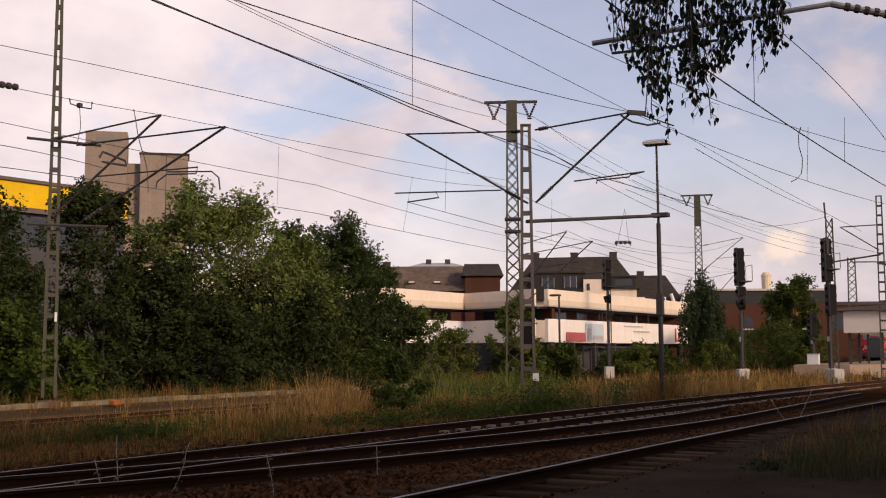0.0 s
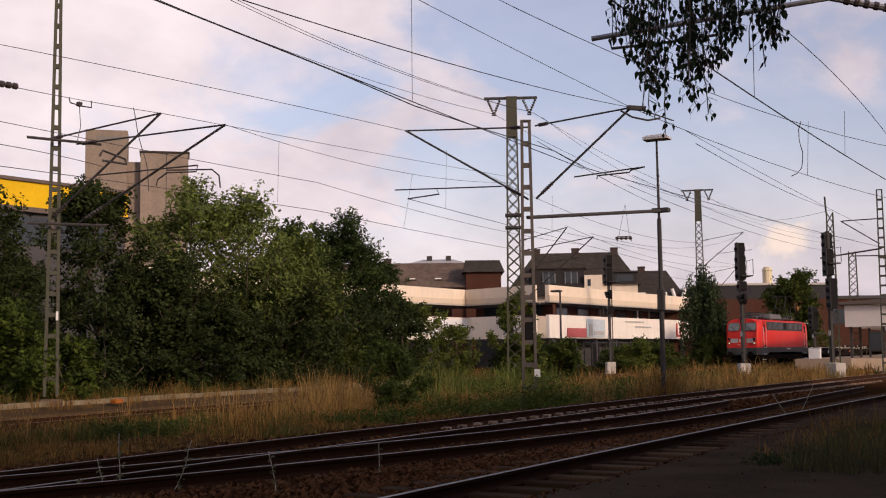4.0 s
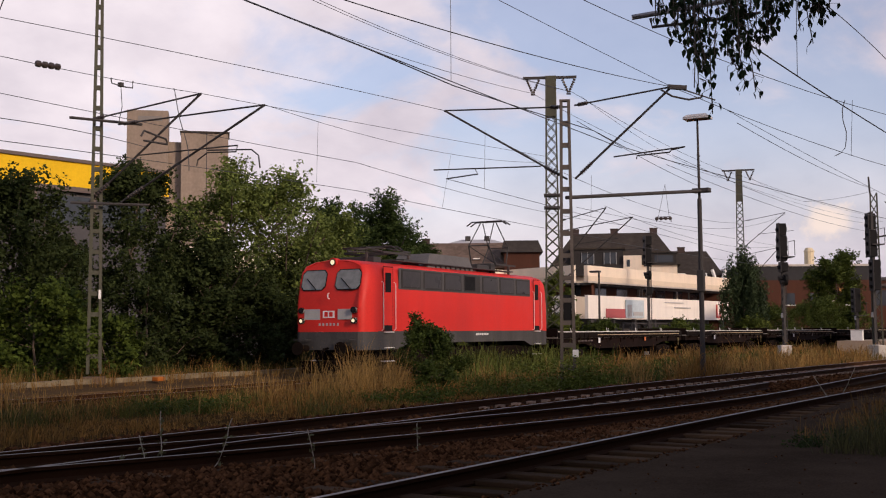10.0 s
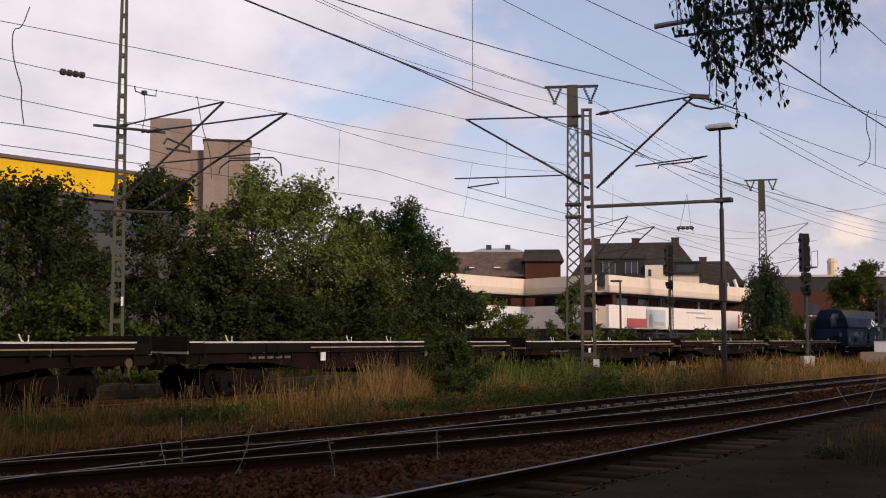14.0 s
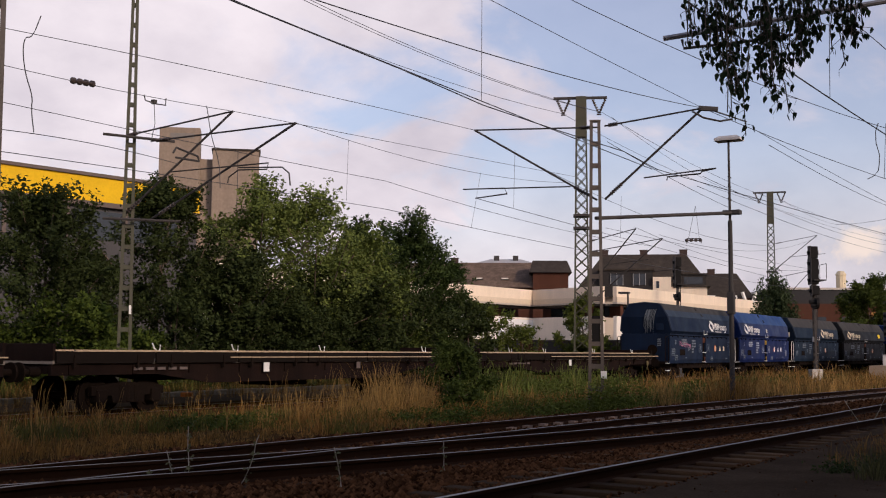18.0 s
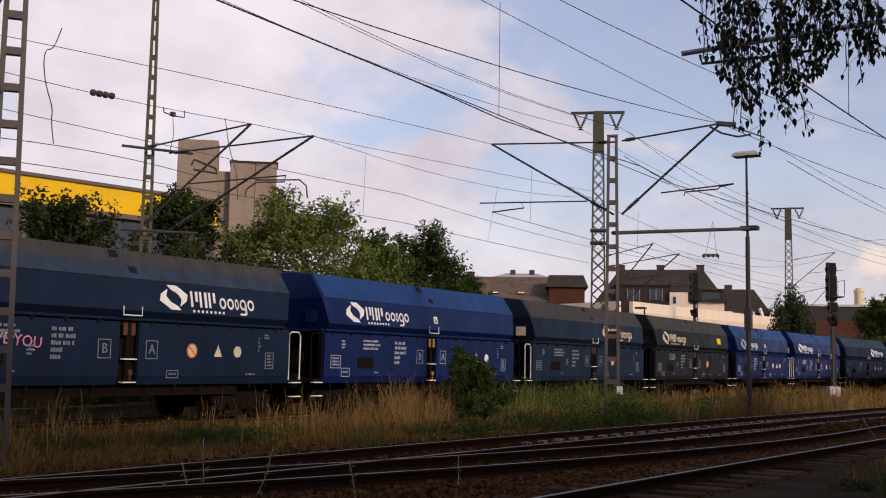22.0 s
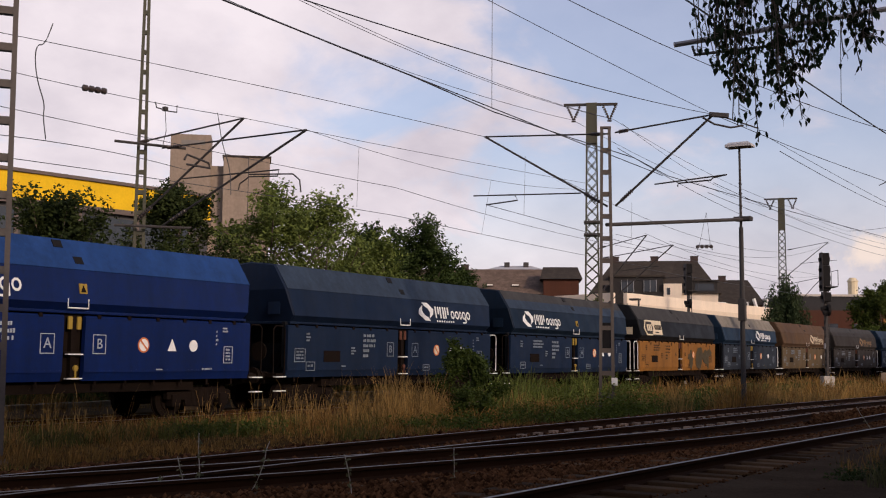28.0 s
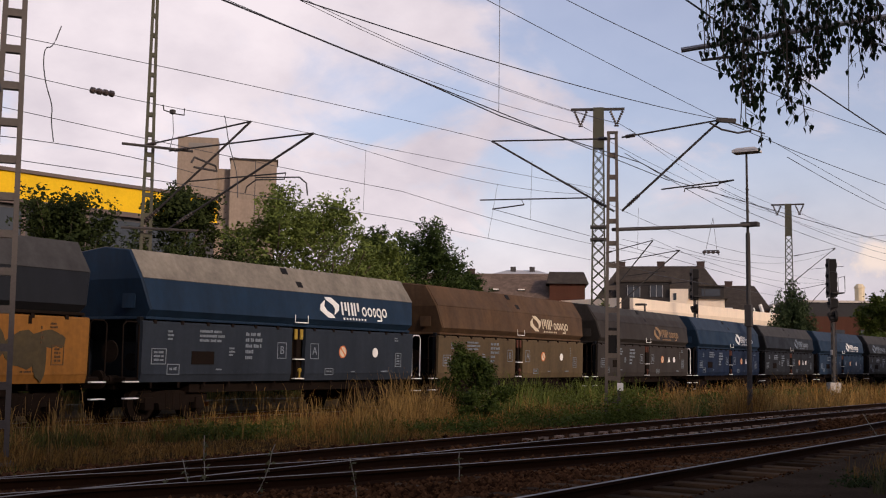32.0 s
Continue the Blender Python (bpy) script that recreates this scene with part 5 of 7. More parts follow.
def facade_band(name, z0, z1, out, depth, material, parent, label=""):
    """A horizontal band that follows the front in plan, one piece a face."""
    for a, b in zip(FRONT, FRONT[1:]):
        d = (b - a).normalized()
        nrm = Vector((d.y, -d.x, 0))
        p, q = a + nrm * out - d * 0.02, b + nrm * out + d * 0.02
        loft_pts = [[p + Vector((0, 0, z0)), p + Vector((0, 0, z1)), p - nrm * depth + Vector((0, 0, z1)), p - nrm * depth + Vector((0, 0, z0))], [q + Vector((0, 0, z0)), q + Vector((0, 0, z1)), q - nrm * depth + Vector((0, 0, z1)), q - nrm * depth + Vector((0, 0, z0))]]
        part(name, loft(bmesh.new(), loft_pts), material, parent, label)


mall = thing("shopping_centre", label="two-storey shopping centre with cream parapet bands and brown walls", category="building")
facade_band("parapet", 6.35, 7.87, 0.9, 0.4, M_CREAM, mall, "cream upper parapet band")
facade_band("parapet_foot", 6.352, 6.86, 0.98, 0.2, mat("cream_foot_panel", (0.66, 0.54, 0.40), 0.7, vary=0.2, scale=0.5, fine=8, bump=0.03), mall)
facade_band("parapet_edge", 6.2, 6.35, 0.95, 0.5, mat("pale_stone_edge", (0.5, 0.44, 0.38), 0.7), mall)
facade_band("slab", 6.0, 6.2, 0.4, 1.6, M_DARKFACADE, mall)
facade_band("upper_wall", 5.0, 6.2, -1.6, 0.4, M_BROWNWALL, mall, "brown upper wall set back behind the gallery")
facade_band("gallery_parapet", 2.75, 5.0, 0.9, 0.35, M_WHITEP, mall, "white lower parapet band with faded advertisements")
facade_band("lower_wall", -0.2, 2.75, -1.6, 0.4, M_DARKFACADE, mall, "dark shaded ground-floor wall")


def on_front(i, s, z, out):
    """A place s metres along face i of the front."""
    a, b = FRONT[i], FRONT[i + 1]
    d = (b - a).normalized()
    return a + d * s + Vector((d.y, -d.x, 0)) * out + Vector((0, 0, z)), math.degrees(math.atan2(d.y, d.x))


def front_panel(name, i, s0, s1, z0, z1, out, material, label="", thick=0.05):
    p, a = on_front(i, s0, z0, out)
    return part(name, bx(0, -thick, 0, s1 - s0, 0, z1 - z0), material, mall, label, at=Matrix.Translation(p) @ Matrix.Rotation(radians(a), 4, "Z"))


for i, k in ((3, 9), (1, 3), (2, 2), (0, 6)):
    length = (FRONT[i + 1] - FRONT[i]).length
    for j in range(k):
        s = length * (j + 0.25) / k
        front_panel("gallery_window", i, s, s + length / k * 0.5, 5.05, 6.0, -1.55, M_DARKGLASS)
        front_panel("column", i, s - 0.3, s, -0.2, 2.75, 0.3, M_DARKFACADE, thick=0.4)
front_panel("advert_panel", 3, 3.6, 7.8, 2.85, 3.75, 0.96, mat("faded_red_panel", (0.42, 0.10, 0.10), 0.6, vary=0.25), "faded red advertising panel")
front_panel("advert_panel", 3, 7.9, 12.2, 2.85, 4.7, 0.96, mat("pale_blue_panel", (0.48, 0.55, 0.58), 0.6, vary=0.35, scale=1.2), "pale blue advertising panel")
front_panel("advert_bar", 3, 8.3, 9.2, 3.0, 4.2, 1.02, GREYPLATE)
front_panel("advert_bar", 3, 9.6, 11.8, 3.1, 3.5, 1.02, GREYPLATE)
front_panel("advert_bar", 3, 20.0, 24.5, 4.0, 4.12, 0.96, GREYPLATE)
front_panel("advert_bar", 3, 17.5, 22.5, 4.55, 4.65, 0.96, GREYPLATE)
M_SIGNRED = mat("sign_red", (0.45, 0.06, 0.05), 0.6)
front_panel("sign_bar", 3, 32.2, 32.55, 3.0, 4.6, 0.97, M_SIGNRED)
front_panel("sign_bar", 3, 32.55, 33.4, 3.0, 3.2, 0.97, M_SIGNRED)
front_panel("sign_bar", 3, 33.2, 33.5, 3.2, 3.9, 0.97, M_SIGNRED)
front_panel("sign_bar", 3, 34.1, 34.4, 3.0, 4.7, 0.97, M_SIGNRED)
front_panel("sign_bar", 3, 35.0, 37.2, 4.1, 4.2, 0.97, GREYPLATE)
front_panel("advert_panel", 1, 5.5, 12.2, 3.0, 4.8, 0.96, mat("white_advert", (0.72, 0.73, 0.74), 0.6, vary=0.15), "white advertising panel with grey lettering bars")
for j in range(4):
    front_panel("advert_bar", 1, 6.4 + 1.0 * j, 7.1 + 1.0 * j, 3.5, 4.3, 1.02, GREYPLATE)
for s in (2.0, 12.5, 13.2, 25.5):
    front_panel("rail_post", 3, s, s + 0.1, 5.0, 6.2, 0.3, M_STEEL, thick=0.1)
for j in range(12):
    front_panel("balustrade_post", 3, 3.0 + 1.6 * j, 3.1 + 1.6 * j, 0.0, 2.3, 3.0, M_STEEL, thick=0.1)
front_panel("balustrade_rail", 3, 3.0, 22.0, 2.2, 2.35, 3.05, M_STEEL, thick=0.1)


def make_house(name, x, y, z0, w, d, wall_h, roof_h, turn, label, roof_m, wall_m, dormers=0, chimneys=1, hip=0.0):
    """A house: walls, a roof with eaves, dormers with windows, chimneys."""
    t = thing(name, pose(x, y, z0, 0, 0, turn), label, "house", "houses behind the shops")
    part("wall", bx(-w / 2, -d / 2, -z0, w / 2, d / 2, wall_h), wall_m, t)
    ov = 0.4
    part("roof", loft(bmesh.new(), [[(-w / 2 - ov, -d / 2 - ov, wall_h - 0.1), (-w / 2 - ov, d / 2 + ov, wall_h - 0.1), (-w / 2 + hip, 0, wall_h + roof_h)], [(w / 2 + ov, -d / 2 - ov, wall_h - 0.1), (w / 2 + ov, d / 2 + ov, wall_h - 0.1), (w / 2 - hip, 0, wall_h + roof_h)]]), roof_m, t, "dark slate roof")
    for j in range(dormers):
        u = -w / 2 + w * (j + 0.5) / dormers
        dm = part("dormer", bx(u - 1.2, -d / 2 - 0.1, wall_h + 0.2, u + 1.2, -d / 4, wall_h + 1.9), roof_m, t)
        part("window", bx(u - 0.8, -d / 2 - 0.16, wall_h + 0.5, u + 0.8, -d / 2 - 0.1, wall_h + 1.5), M_DARKGLASS, dm)
        part("window_frame", bx(u - 0.05, -d / 2 - 0.2, wall_h + 0.45, u + 0.05, -d / 2 - 0.16, wall_h + 1.55), M_WHITE, dm)
    for j in range(chimneys):
        u = -w / 3 + w * 0.66 * (j / max(1, chimneys - 1) if chimneys > 1 else 0.5)
        part("chimney", box(bx(u - 0.45, -0.35, wall_h + roof_h - 0.8, u + 0.45, 0.35, wall_h + roof_h + 0.45), u - 0.5, -0.4, wall_h + roof_h + 0.45, u + 0.5, 0.4, wall_h + roof_h + 0.55), mat("sooty_chimney_brick", (0.06, 0.04, 0.034), 0.9), t)
    return t


M_BROWNROOF = mat("weathered_brown_roof", (0.165, 0.115, 0.085), 0.9, vary=0.5, scale=0.5, fine=6, bump=0.4, spec=0.08, streak=0.35)
h1 = make_house("house", 117.2, 67.1, 0, 22, 12, 8.9, 3.2, -63, "long house with weathered grey-brown roof behind the shops", M_BROWNROOF, M_BROWNWALL, 0, 1)
for u in (-1.0, 2.6, 5.6):
    part("skylight", bx(u, -4.75, 9.85, u + 0.75, -4.3, 10.0), M_WHITEP, h1, at=pose(0, 0, 0))
    part("skylight_frame", bx(u - 0.08, -4.8, 9.8, u + 0.83, -4.25, 9.86), M_STEEL, h1)
make_house("house", 119.2, 55.6, 0, 4.0, 6, 10.6, 1.5, -63, "narrow brick house with a dark roof behind the shops", M_SLATE, M_BROWNWALL, 0, 0)
h5 = make_house("house", 133.0, 68.5, 0, 8, 6, 12.9, 0.8, -63, "pale flat-roofed building behind the other houses", mat("pale_sheet_roof", (0.45, 0.43, 0.42), 0.7), M_WHITEP, 0, 0, 2.0)
for u in (-1.5, 1.0):
    part("roof_vent", bx(u, -1.0, 13.3, u + 0.7, 0.0, 14.1, bevel=0.03), M_STEEL, h5)
h2 = make_house("house", 131.4, 48.6, 0, 14.4, 12, 9.3, 4.2, -70, "slate-roofed house with dormer windows behind the shops", M_SLATE, M_CREAM, 0, 3, 2.2)
M_CLAD = mat("dark_dormer_cladding", (0.040, 0.036, 0.034), 0.85, vary=0.4, spec=0.08)
dm = part("dormer", bx(-5.2, -6.3, 8.2, 1.0, -2.0, 11.1), M_CLAD, h2, "wide dark dormer with two windows")
part("dormer_roof", bx(-5.4, -6.5, 11.1, 1.2, -1.8, 11.3), M_SLATE, dm)
for u in (-3.8, -1.2):
    wn = part("window", bx(u, -6.36, 9.4, u + 1.35, -6.3, 10.7), M_DARKGLASS, dm)
    for a in (u - 0.07, u + 0.64, u + 1.35):
        part("window_post", bx(a, -6.42, 9.35, a + 0.07, -6.34, 10.75), mat("grey_window_frame", (0.3, 0.3, 0.3), 0.7), dm)
part("balcony", bx(-5.6, -7.0, 8.0, 0.9, -6.3, 9.2), M_CLAD, h2, "dark balcony with a parapet")
part("bay", bx(1.02, -6.7, 7.0, 3.1, -3.0, 10.3), M_CREAM, h2, "cream rendered bay beside the dormer")
part("bay_window", bx(1.4, -6.76, 9.0, 1.75, -6.7, 9.8), M_DARKGLASS, h2)
fd = part("dormer", bx(4.2, -6.2, 9.2, 7.1, -2.5, 10.6), M_CLAD, h2)
part("window", bx(4.6, -6.26, 9.5, 6.7, -6.2, 10.3), M_DARKGLASS, fd)
part("dormer_roof", bx(4.0, -6.4, 10.6, 7.3, -2.4, 10.75), M_SLATE, fd)
part("side_wall", bx(3.1, -6.4, 7.0, 5.4, -6.0, 8.9), M_CREAM, h2)
h3 = make_house("house", 141.0, 43.2, 0, 8.6, 12, 8.3, 3.3, -70, "dark slate-roofed house with white gable windows", M_SLATE, M_BROWNWALL, 0, 1, 1.2)
for u in (-1.0, 1.6):
    wn = part("window", bx(u, -6.5, 7.2, u + 1.1, -6.3, 8.5), M_WHITE, h3, "white-framed window")
    part("pane", bx(u + 0.15, -6.56, 7.35, u + 0.95, -6.48, 8.35), M_DARKGLASS, wn)
for a, b in ((3.3, 3.9), (4.9, 4.3)):
    part("gable_trim", rod(bmesh.new(), (a, -6.5, 8.9), (b, -6.5, 7.0), 0.22, 6), M_WHITE, h3, "white painted gable board")

# brick building by the far station
bk = thing("brick_building", pose(142, 29, 0, 0, 0, -62), "dark brick building with a flat roof and golden lettering bars", "building")
part("wall", bx(-9, 0, 0, 9, 14, 7.6), M_BROWNWALL, bk)
part("roof_storey", bx(-6.6, 0.2, 7.6, 9.0, 14, 9.3), mat("dark_slate_cladding", (0.022, 0.021, 0.022), 0.7, vary=0.2), bk)
part("roof_edge", bx(-6.8, 0.0, 9.3, 9.2, 14.2, 9.55), mat("pale_stone_edge", (0.5, 0.44, 0.38)), bk)
for u in (-5.5, -2.0, 1.5, 5.0):
    wn = part("window", bx(u, -0.06, 4.6, u + 1.6, 0.02, 6.0), M_DARKGLASS, bk)
    part("window_frame", bx(u - 0.1, -0.04, 4.5, u + 1.7, 0.01, 4.6), M_WHITE, wn)
for k in range(5):
    part("sign_bar", bx(2.6 + 0.8 * k, -0.12, 6.05, 3.1 + 0.8 * k, -0.02, 6.6), mat("golden_sign", (0.30, 0.14, 0.03), 0.6), bk)
for u in (3.3, 6.0):
    part("sign_disc", bx(u, -0.1, 4.4, u + 1.1, -0.02, 5.1, bevel=0.02), M_WHITEP, bk)
b2 = thing("brick_building", pose(156, 22, 0, 0, 0, -65), "dark brown building block beside the station", "building")
part("wall", bx(-12, 0, 0, 10, 12, 7.9), M_BROWNWALL, b2)
part("roof_edge", bx(-12.2, -0.2, 7.9, 10.2, 12.2, 8.3), M_DARKFACADE, b2)
for u in (-8, -4, 0, 4):
    part("window", bx(u, -0.06, 4.6, u + 1.5, 0.02, 6.6), M_DARKGLASS, b2)
cu = thing("roof_turret", pose(152, 29.5, 9.4), "small golden turret on a flat roof", "turret")
part("shaft", rod(bmesh.new(), (0, 0, 0), (0, 0, 2.3), 0.62, 10), mat("golden_stone", (0.66, 0.55, 0.36), 0.7), cu)
part("cap", rod(bmesh.new(), (0, 0, 2.3), (0, 0, 2.8), 0.75, 10, 0.4), mat("golden_stone", (0.66, 0.55, 0.36)), cu)
part("wall", bx(-2.2, -2.2, -9.4, 2.2, 2.2, 0.02), M_BROWNWALL, cu)

# concrete stair tower and the yellow-fronted hall
tw = thing("concrete_tower", pose(69.9, 69.2, 0, 0, 0, -50), "tall blank concrete stair tower in two steps", "building")
part("shaft", bx(0.0, 0, 0, 3.4, 2.5, 20.5, bevel=0.03), M_CONCRETE, tw)
part("link", bx(3.4, 0.5, 0, 4.5, 2.5, 17.9), M_CONCRETE, tw)
part("shaft", bx(4.5, -0.3, 0, 8.45, 2.6, 18.6, bevel=0.03), M_CONCRETE, tw)
part("coping", bx(4.4, -0.4, 18.6, 8.55, 2.7, 18.75), M_SLATE, tw)
part("groove", bx(6.6, -0.32, 0, 6.66, -0.29, 18.6), M_DARKFACADE, tw)
part("vent_slot", bx(0.9, -0.03, 19.6, 2.9, 0.0, 20.0), mat("grey_grille", (0.2, 0.18, 0.16)), tw)
yh = thing("yellow_hall", pose(30.0, 56.0, 0.2, 0, 0, -10.0), "flat-roofed hall with a broad yellow fascia and dark windows", "building")
part("fascia", bx(-20, -0.3, 10.25, 26.0, 0.0, 11.75), M_YELLOW, yh, "broad yellow fascia board")
part("roof_edge", bx(-20.2, -0.45, 11.75, 26.2, 16, 11.95), mat("brown_roof_edge", (0.12, 0.09, 0.075), 0.7), yh)
part("soffit", bx(-20, -0.35, 9.95, 26.0, 0.0, 10.25), mat("brown_roof_edge", (0.12, 0.09, 0.075)), yh)
part("wall", bx(-20, 0.0, -0.5, 26.0, 16, 11.75), M_DARKFACADE, yh)
for k in range(11):
    wn = part("window", bx(-19 + 4 * k, -0.08, 8.0, -15.6 + 4 * k, 0.0, 9.7), M_DARKGLASS, yh)
    part("window_frame", bx(-15.6 + 4 * k, -0.12, 7.9, -15.35 + 4 * k, 0.0, 9.8), mat("brown_roof_edge", (0.12, 0.09, 0.075)), wn)
for k in range(8):
    part("sign_bar", bx(20.2 + 0.29 * k, -0.34, 10.66, 20.36 + 0.29 * k, -0.29, 10.96 + (0.13 if k in (1, 4, 7) else 0.0)), M_BLACK, yh)

# orange marker in the grass, and dead stalks near the camera
om = thing("orange_cover", pose(26.5, 24.75, 0.13), "small orange plastic cover lying in the grass", "cover")
part("shell", bx(-0.17, -0.12, 0, 0.17, 0.12, 0.14, bevel=0.04), mat("orange_plastic", (0.42, 0.12, 0.015), 0.6, vary=0.2), om)


def make_stalk(x, y, z0, h, lean, seed):
    rng = np.random.default_rng(seed)
    t = thing("dead_stalk", pose(x, y, z0), "thin pale dead weed stalk with shrivelled leaves", "weed", "dead weed stalks")
    bm = bmesh.new()
    p = Vector((0, 0, 0))
    pts = [p]
    for k in range(6):
        p = p + Vector((lean[0] / 6 + rng.normal() * 0.008, lean[1] / 6 + rng.normal() * 0.008, h / 6))
        pts.append(p)
    tube(bm, pts, 0.0055, 5)
    part("stem", bm, mat("pale_dead_stem", (0.46, 0.38, 0.29), 0.9), t)
    c = np.array([np.array(pts[int(k * 5.9)]) + rng.normal(size=3) * 0.02 for k in rng.random(26)])
    part("leaves", leaf_mesh("leaves", c, 0.045, seed, 0.4), mat("shrivelled_leaf", (0.16, 0.15, 0.07), 0.9, translucent=0.2), t)


for x, y, h, lean, seed in ((9.31, 8.84, 0.42, (-0.07, 0.06), 1), (9.37, 8.70, 0.68, (-0.02, 0.03), 2), (9.8, 8.35, 0.58, (0.14, -0.16), 3), (10.09, 7.16, 0.48, (-0.04, 0.05), 4), (11.97, 6.99, 0.42, (0.0, 0.02), 5), (9.1, 8.95, 0.22, (0, 0.03), 6), (25.5, 4.4, 0.7, (0.2, -0.3), 7), (24.0, 4.3, 0.6, (-0.2, 0.3), 8)):
    make_stalk(x, y, 0.1, h, lean, seed)

# unseen walls added behind the camera to block the low sun; second one taller
tagged(part("wall_south_1", bx(12, -8.3, -0.2, 42, -8.0, 9.4), M_BROWNWALL), "added unseen brown wall that shades the near ground", "wall", kind="structure")
tagged(part("wall_south_2", bx(-60, -8.3, -0.2, 12, -8.0, 12.0), M_BROWNWALL), "taller added unseen brown wall that shades ground and running gear", "wall", kind="structure")

# ---- train ----
S_ROWS = ((0, 222.0), (3, 191.2), (6, 157.9), (7, 146.9), (8, 135.9), (9, 124.9), (10, 113.8), (11, 102.4), (12, 90.75), (12.5, 84.9), (14.5, 61.6), (16.5, 38.9), (17, 33.2), (18, 21.95), (19, 10.5), (20, -1.0), (21, -12.75), (22, -24.6), (23, -36.45), (24, -48.3), (25.4, -64.95), (28, -95.85), (29, -107.55), (30, -119.6), (31, -131.6), (32, -143.6))


def run(t):
    """How far the train still has to go at t seconds."""
    return float(np.interp(t, [r[0] for r in S_ROWS], [r[1] for r in S_ROWS]))


TRAIN = []
CACHE = {}


def cached(key, build):
    """A mesh that alike parts share."""
    if key not in CACHE:
        bm = build()
        me = bpy.data.meshes.new(key)
        bm.to_mesh(me)
        bm.free()
        CACHE[key] = me
    return CACHE[key]


def smooth(me, angle=35):
    for p in me.polygons:
        p.use_smooth = True
    me.set_sharp_from_angle(angle=radians(angle))
    return me


def letters(text, size, key):
    """Flat characters of the built-in font, standing on the near side of a wagon."""
    if key not in CACHE:
        cu = bpy.data.curves.new(key, "FONT")
        cu.body, cu.size, cu.extrude, cu.align_x, cu.align_y = text, size, 0.004, "CENTER", "CENTER"
        cu.resolution_u = 2
        ob = bpy.data.objects.new(key, cu)
        me = bpy.data.meshes.new_from_object(ob)
        me.transform(Matrix.Rotation(radians(90), 4, "X"))
        bpy.data.objects.remove(ob)
        CACHE[key] = me
    return CACHE[key]


def wheel_mesh(r):
    def build():
        bm = bmesh.new()
        disc(bm, (0, 0, 0), r, "y", 0.13, 24)
        disc(bm, (0, 0.075, 0), r + 0.028, "y", 0.03, 24)
        disc(bm, (0, -0.08, 0), r * 0.62, "y", 0.05, 20)
        disc(bm, (0, -0.12, 0), 0.13, "y", 0.16, 12)
        return bm
    return cached("wheel_%d" % int(r * 100), build)


def axle_mesh():
    return cached("axle", lambda: rod(bmesh.new(), (0, -0.7, 0), (0, 0.7, 0), 0.09, 8))


def bogie(parent, x, base, r):
    """A two-axle bogie with side frames, springs, wheels and axles."""
    def frame_bm():
        bm = bmesh.new()
        for s in (-1, 1):
            y = s * 1.0
            loft(bm, [[(u, yy, v) for u, v in ((-base / 2 - 0.3, r + 0.02), (-base / 2 - 0.3, r + 0.22), (-0.55, r + 0.3), (0.55, r + 0.3), (base / 2 + 0.3, r + 0.22), (base / 2 + 0.3, r + 0.02), (base / 2 - 0.35, r), (0.5, r - 0.18), (-0.5, r - 0.18), (-base / 2 + 0.35, r))] for yy in (y - 0.07, y + 0.07)])
            for a in (-base / 2, base / 2):
                box(bm, a - 0.16, y - 0.13, r - 0.17, a + 0.16, y + 0.13, r + 0.15, bevel=0.03)
            for k in (-0.25, 0.0, 0.25):
                rod(bm, (k, y + s * 0.02, r - 0.15), (k, y + s * 0.02, r + 0.25), 0.09, 8)
            box(bm, -base / 2 + r + 0.02, y - 0.05, r - 0.12, -base / 2 + r + 0.1, y + 0.05, r + 0.1)
            box(bm, base / 2 - r - 0.1, y - 0.05, r - 0.12, base / 2 - r - 0.02, y + 0.05, r + 0.1)
        box(bm, -0.3, -1.0, r + 0.05, 0.3, 1.0, r + 0.32)
        return bm
    b = part("bogie", cached("bogie_%d_%d" % (int(r * 100), int(base * 10)), frame_bm), M_UNDER, parent, at=pose(x, 0, 0))
    for a in (-base / 2, base / 2):
        part("axle", axle_mesh(), M_UNDER, b, at=pose(a, 0, r))
        part("wheel", wheel_mesh(r), M_UNDER, b, at=pose(a, -0.75, r, 0, 0, 0))
        part("wheel", wheel_mesh(r), M_UNDER, b, at=pose(a, 0.75, r, 0, 0, 180))
    return b


def buffer_mesh():
    def build():
        bm = bmesh.new()
        rod(bm, (0, 0, 0), (0.3, 0, 0), 0.11, 12)
        rod(bm, (0.3, 0, 0), (0.52, 0, 0), 0.08, 12)
        rod(bm, (0.52, 0, 0), (0.57, 0, 0), 0.23, 16)
        return bm
    return cached("buffer", build)


def buffers(parent, half, z=1.06, material=None):
    for s in (-1, 1):
        for y in (-0.875, 0.875):
            part("buffer", buffer_mesh(), material or M_UNDER, parent, at=pose(s * half, y, z, 0, 0, 0 if s > 0 else 180))
        part("coupling", cached("coupling", lambda: tube(bmesh.new(), [(0, 0, 0), (0.25, 0.0, -0.02), (0.35, 0.0, -0.3), (0.42, 0, -0.05)], 0.04, 6)), M_UNDER, parent, at=pose(s * half, 0, z, 0, 0, 0 if s > 0 else 180))


# -- locomotive --
LAMP = glow("warm_headlamp", (1.0, 0.78, 0.48), 1.0)


def loco_ring(x, w, top, lean):
    """One cross-section of the body, from the near bottom edge over the roof to the far one."""
    prof = ((1.0, 1.62), (1.0, 2.6), (0.995, 3.45), (0.965, 3.72), (0.86, 3.93), (0.6, 4.06), (0.25, 4.12))
    ys = [(-w * a, z) for a, z in prof] + [(w * a, z) for a, z in prof[::-1]]
    out = []
    for y, z in ys:
        zz = 1.62 + (z - 1.62) * top
        sgn = -1 if x < 0 else 1
        out.append((x - sgn * lean * max(0.0, zz - 2.75), y, zz))
    return out


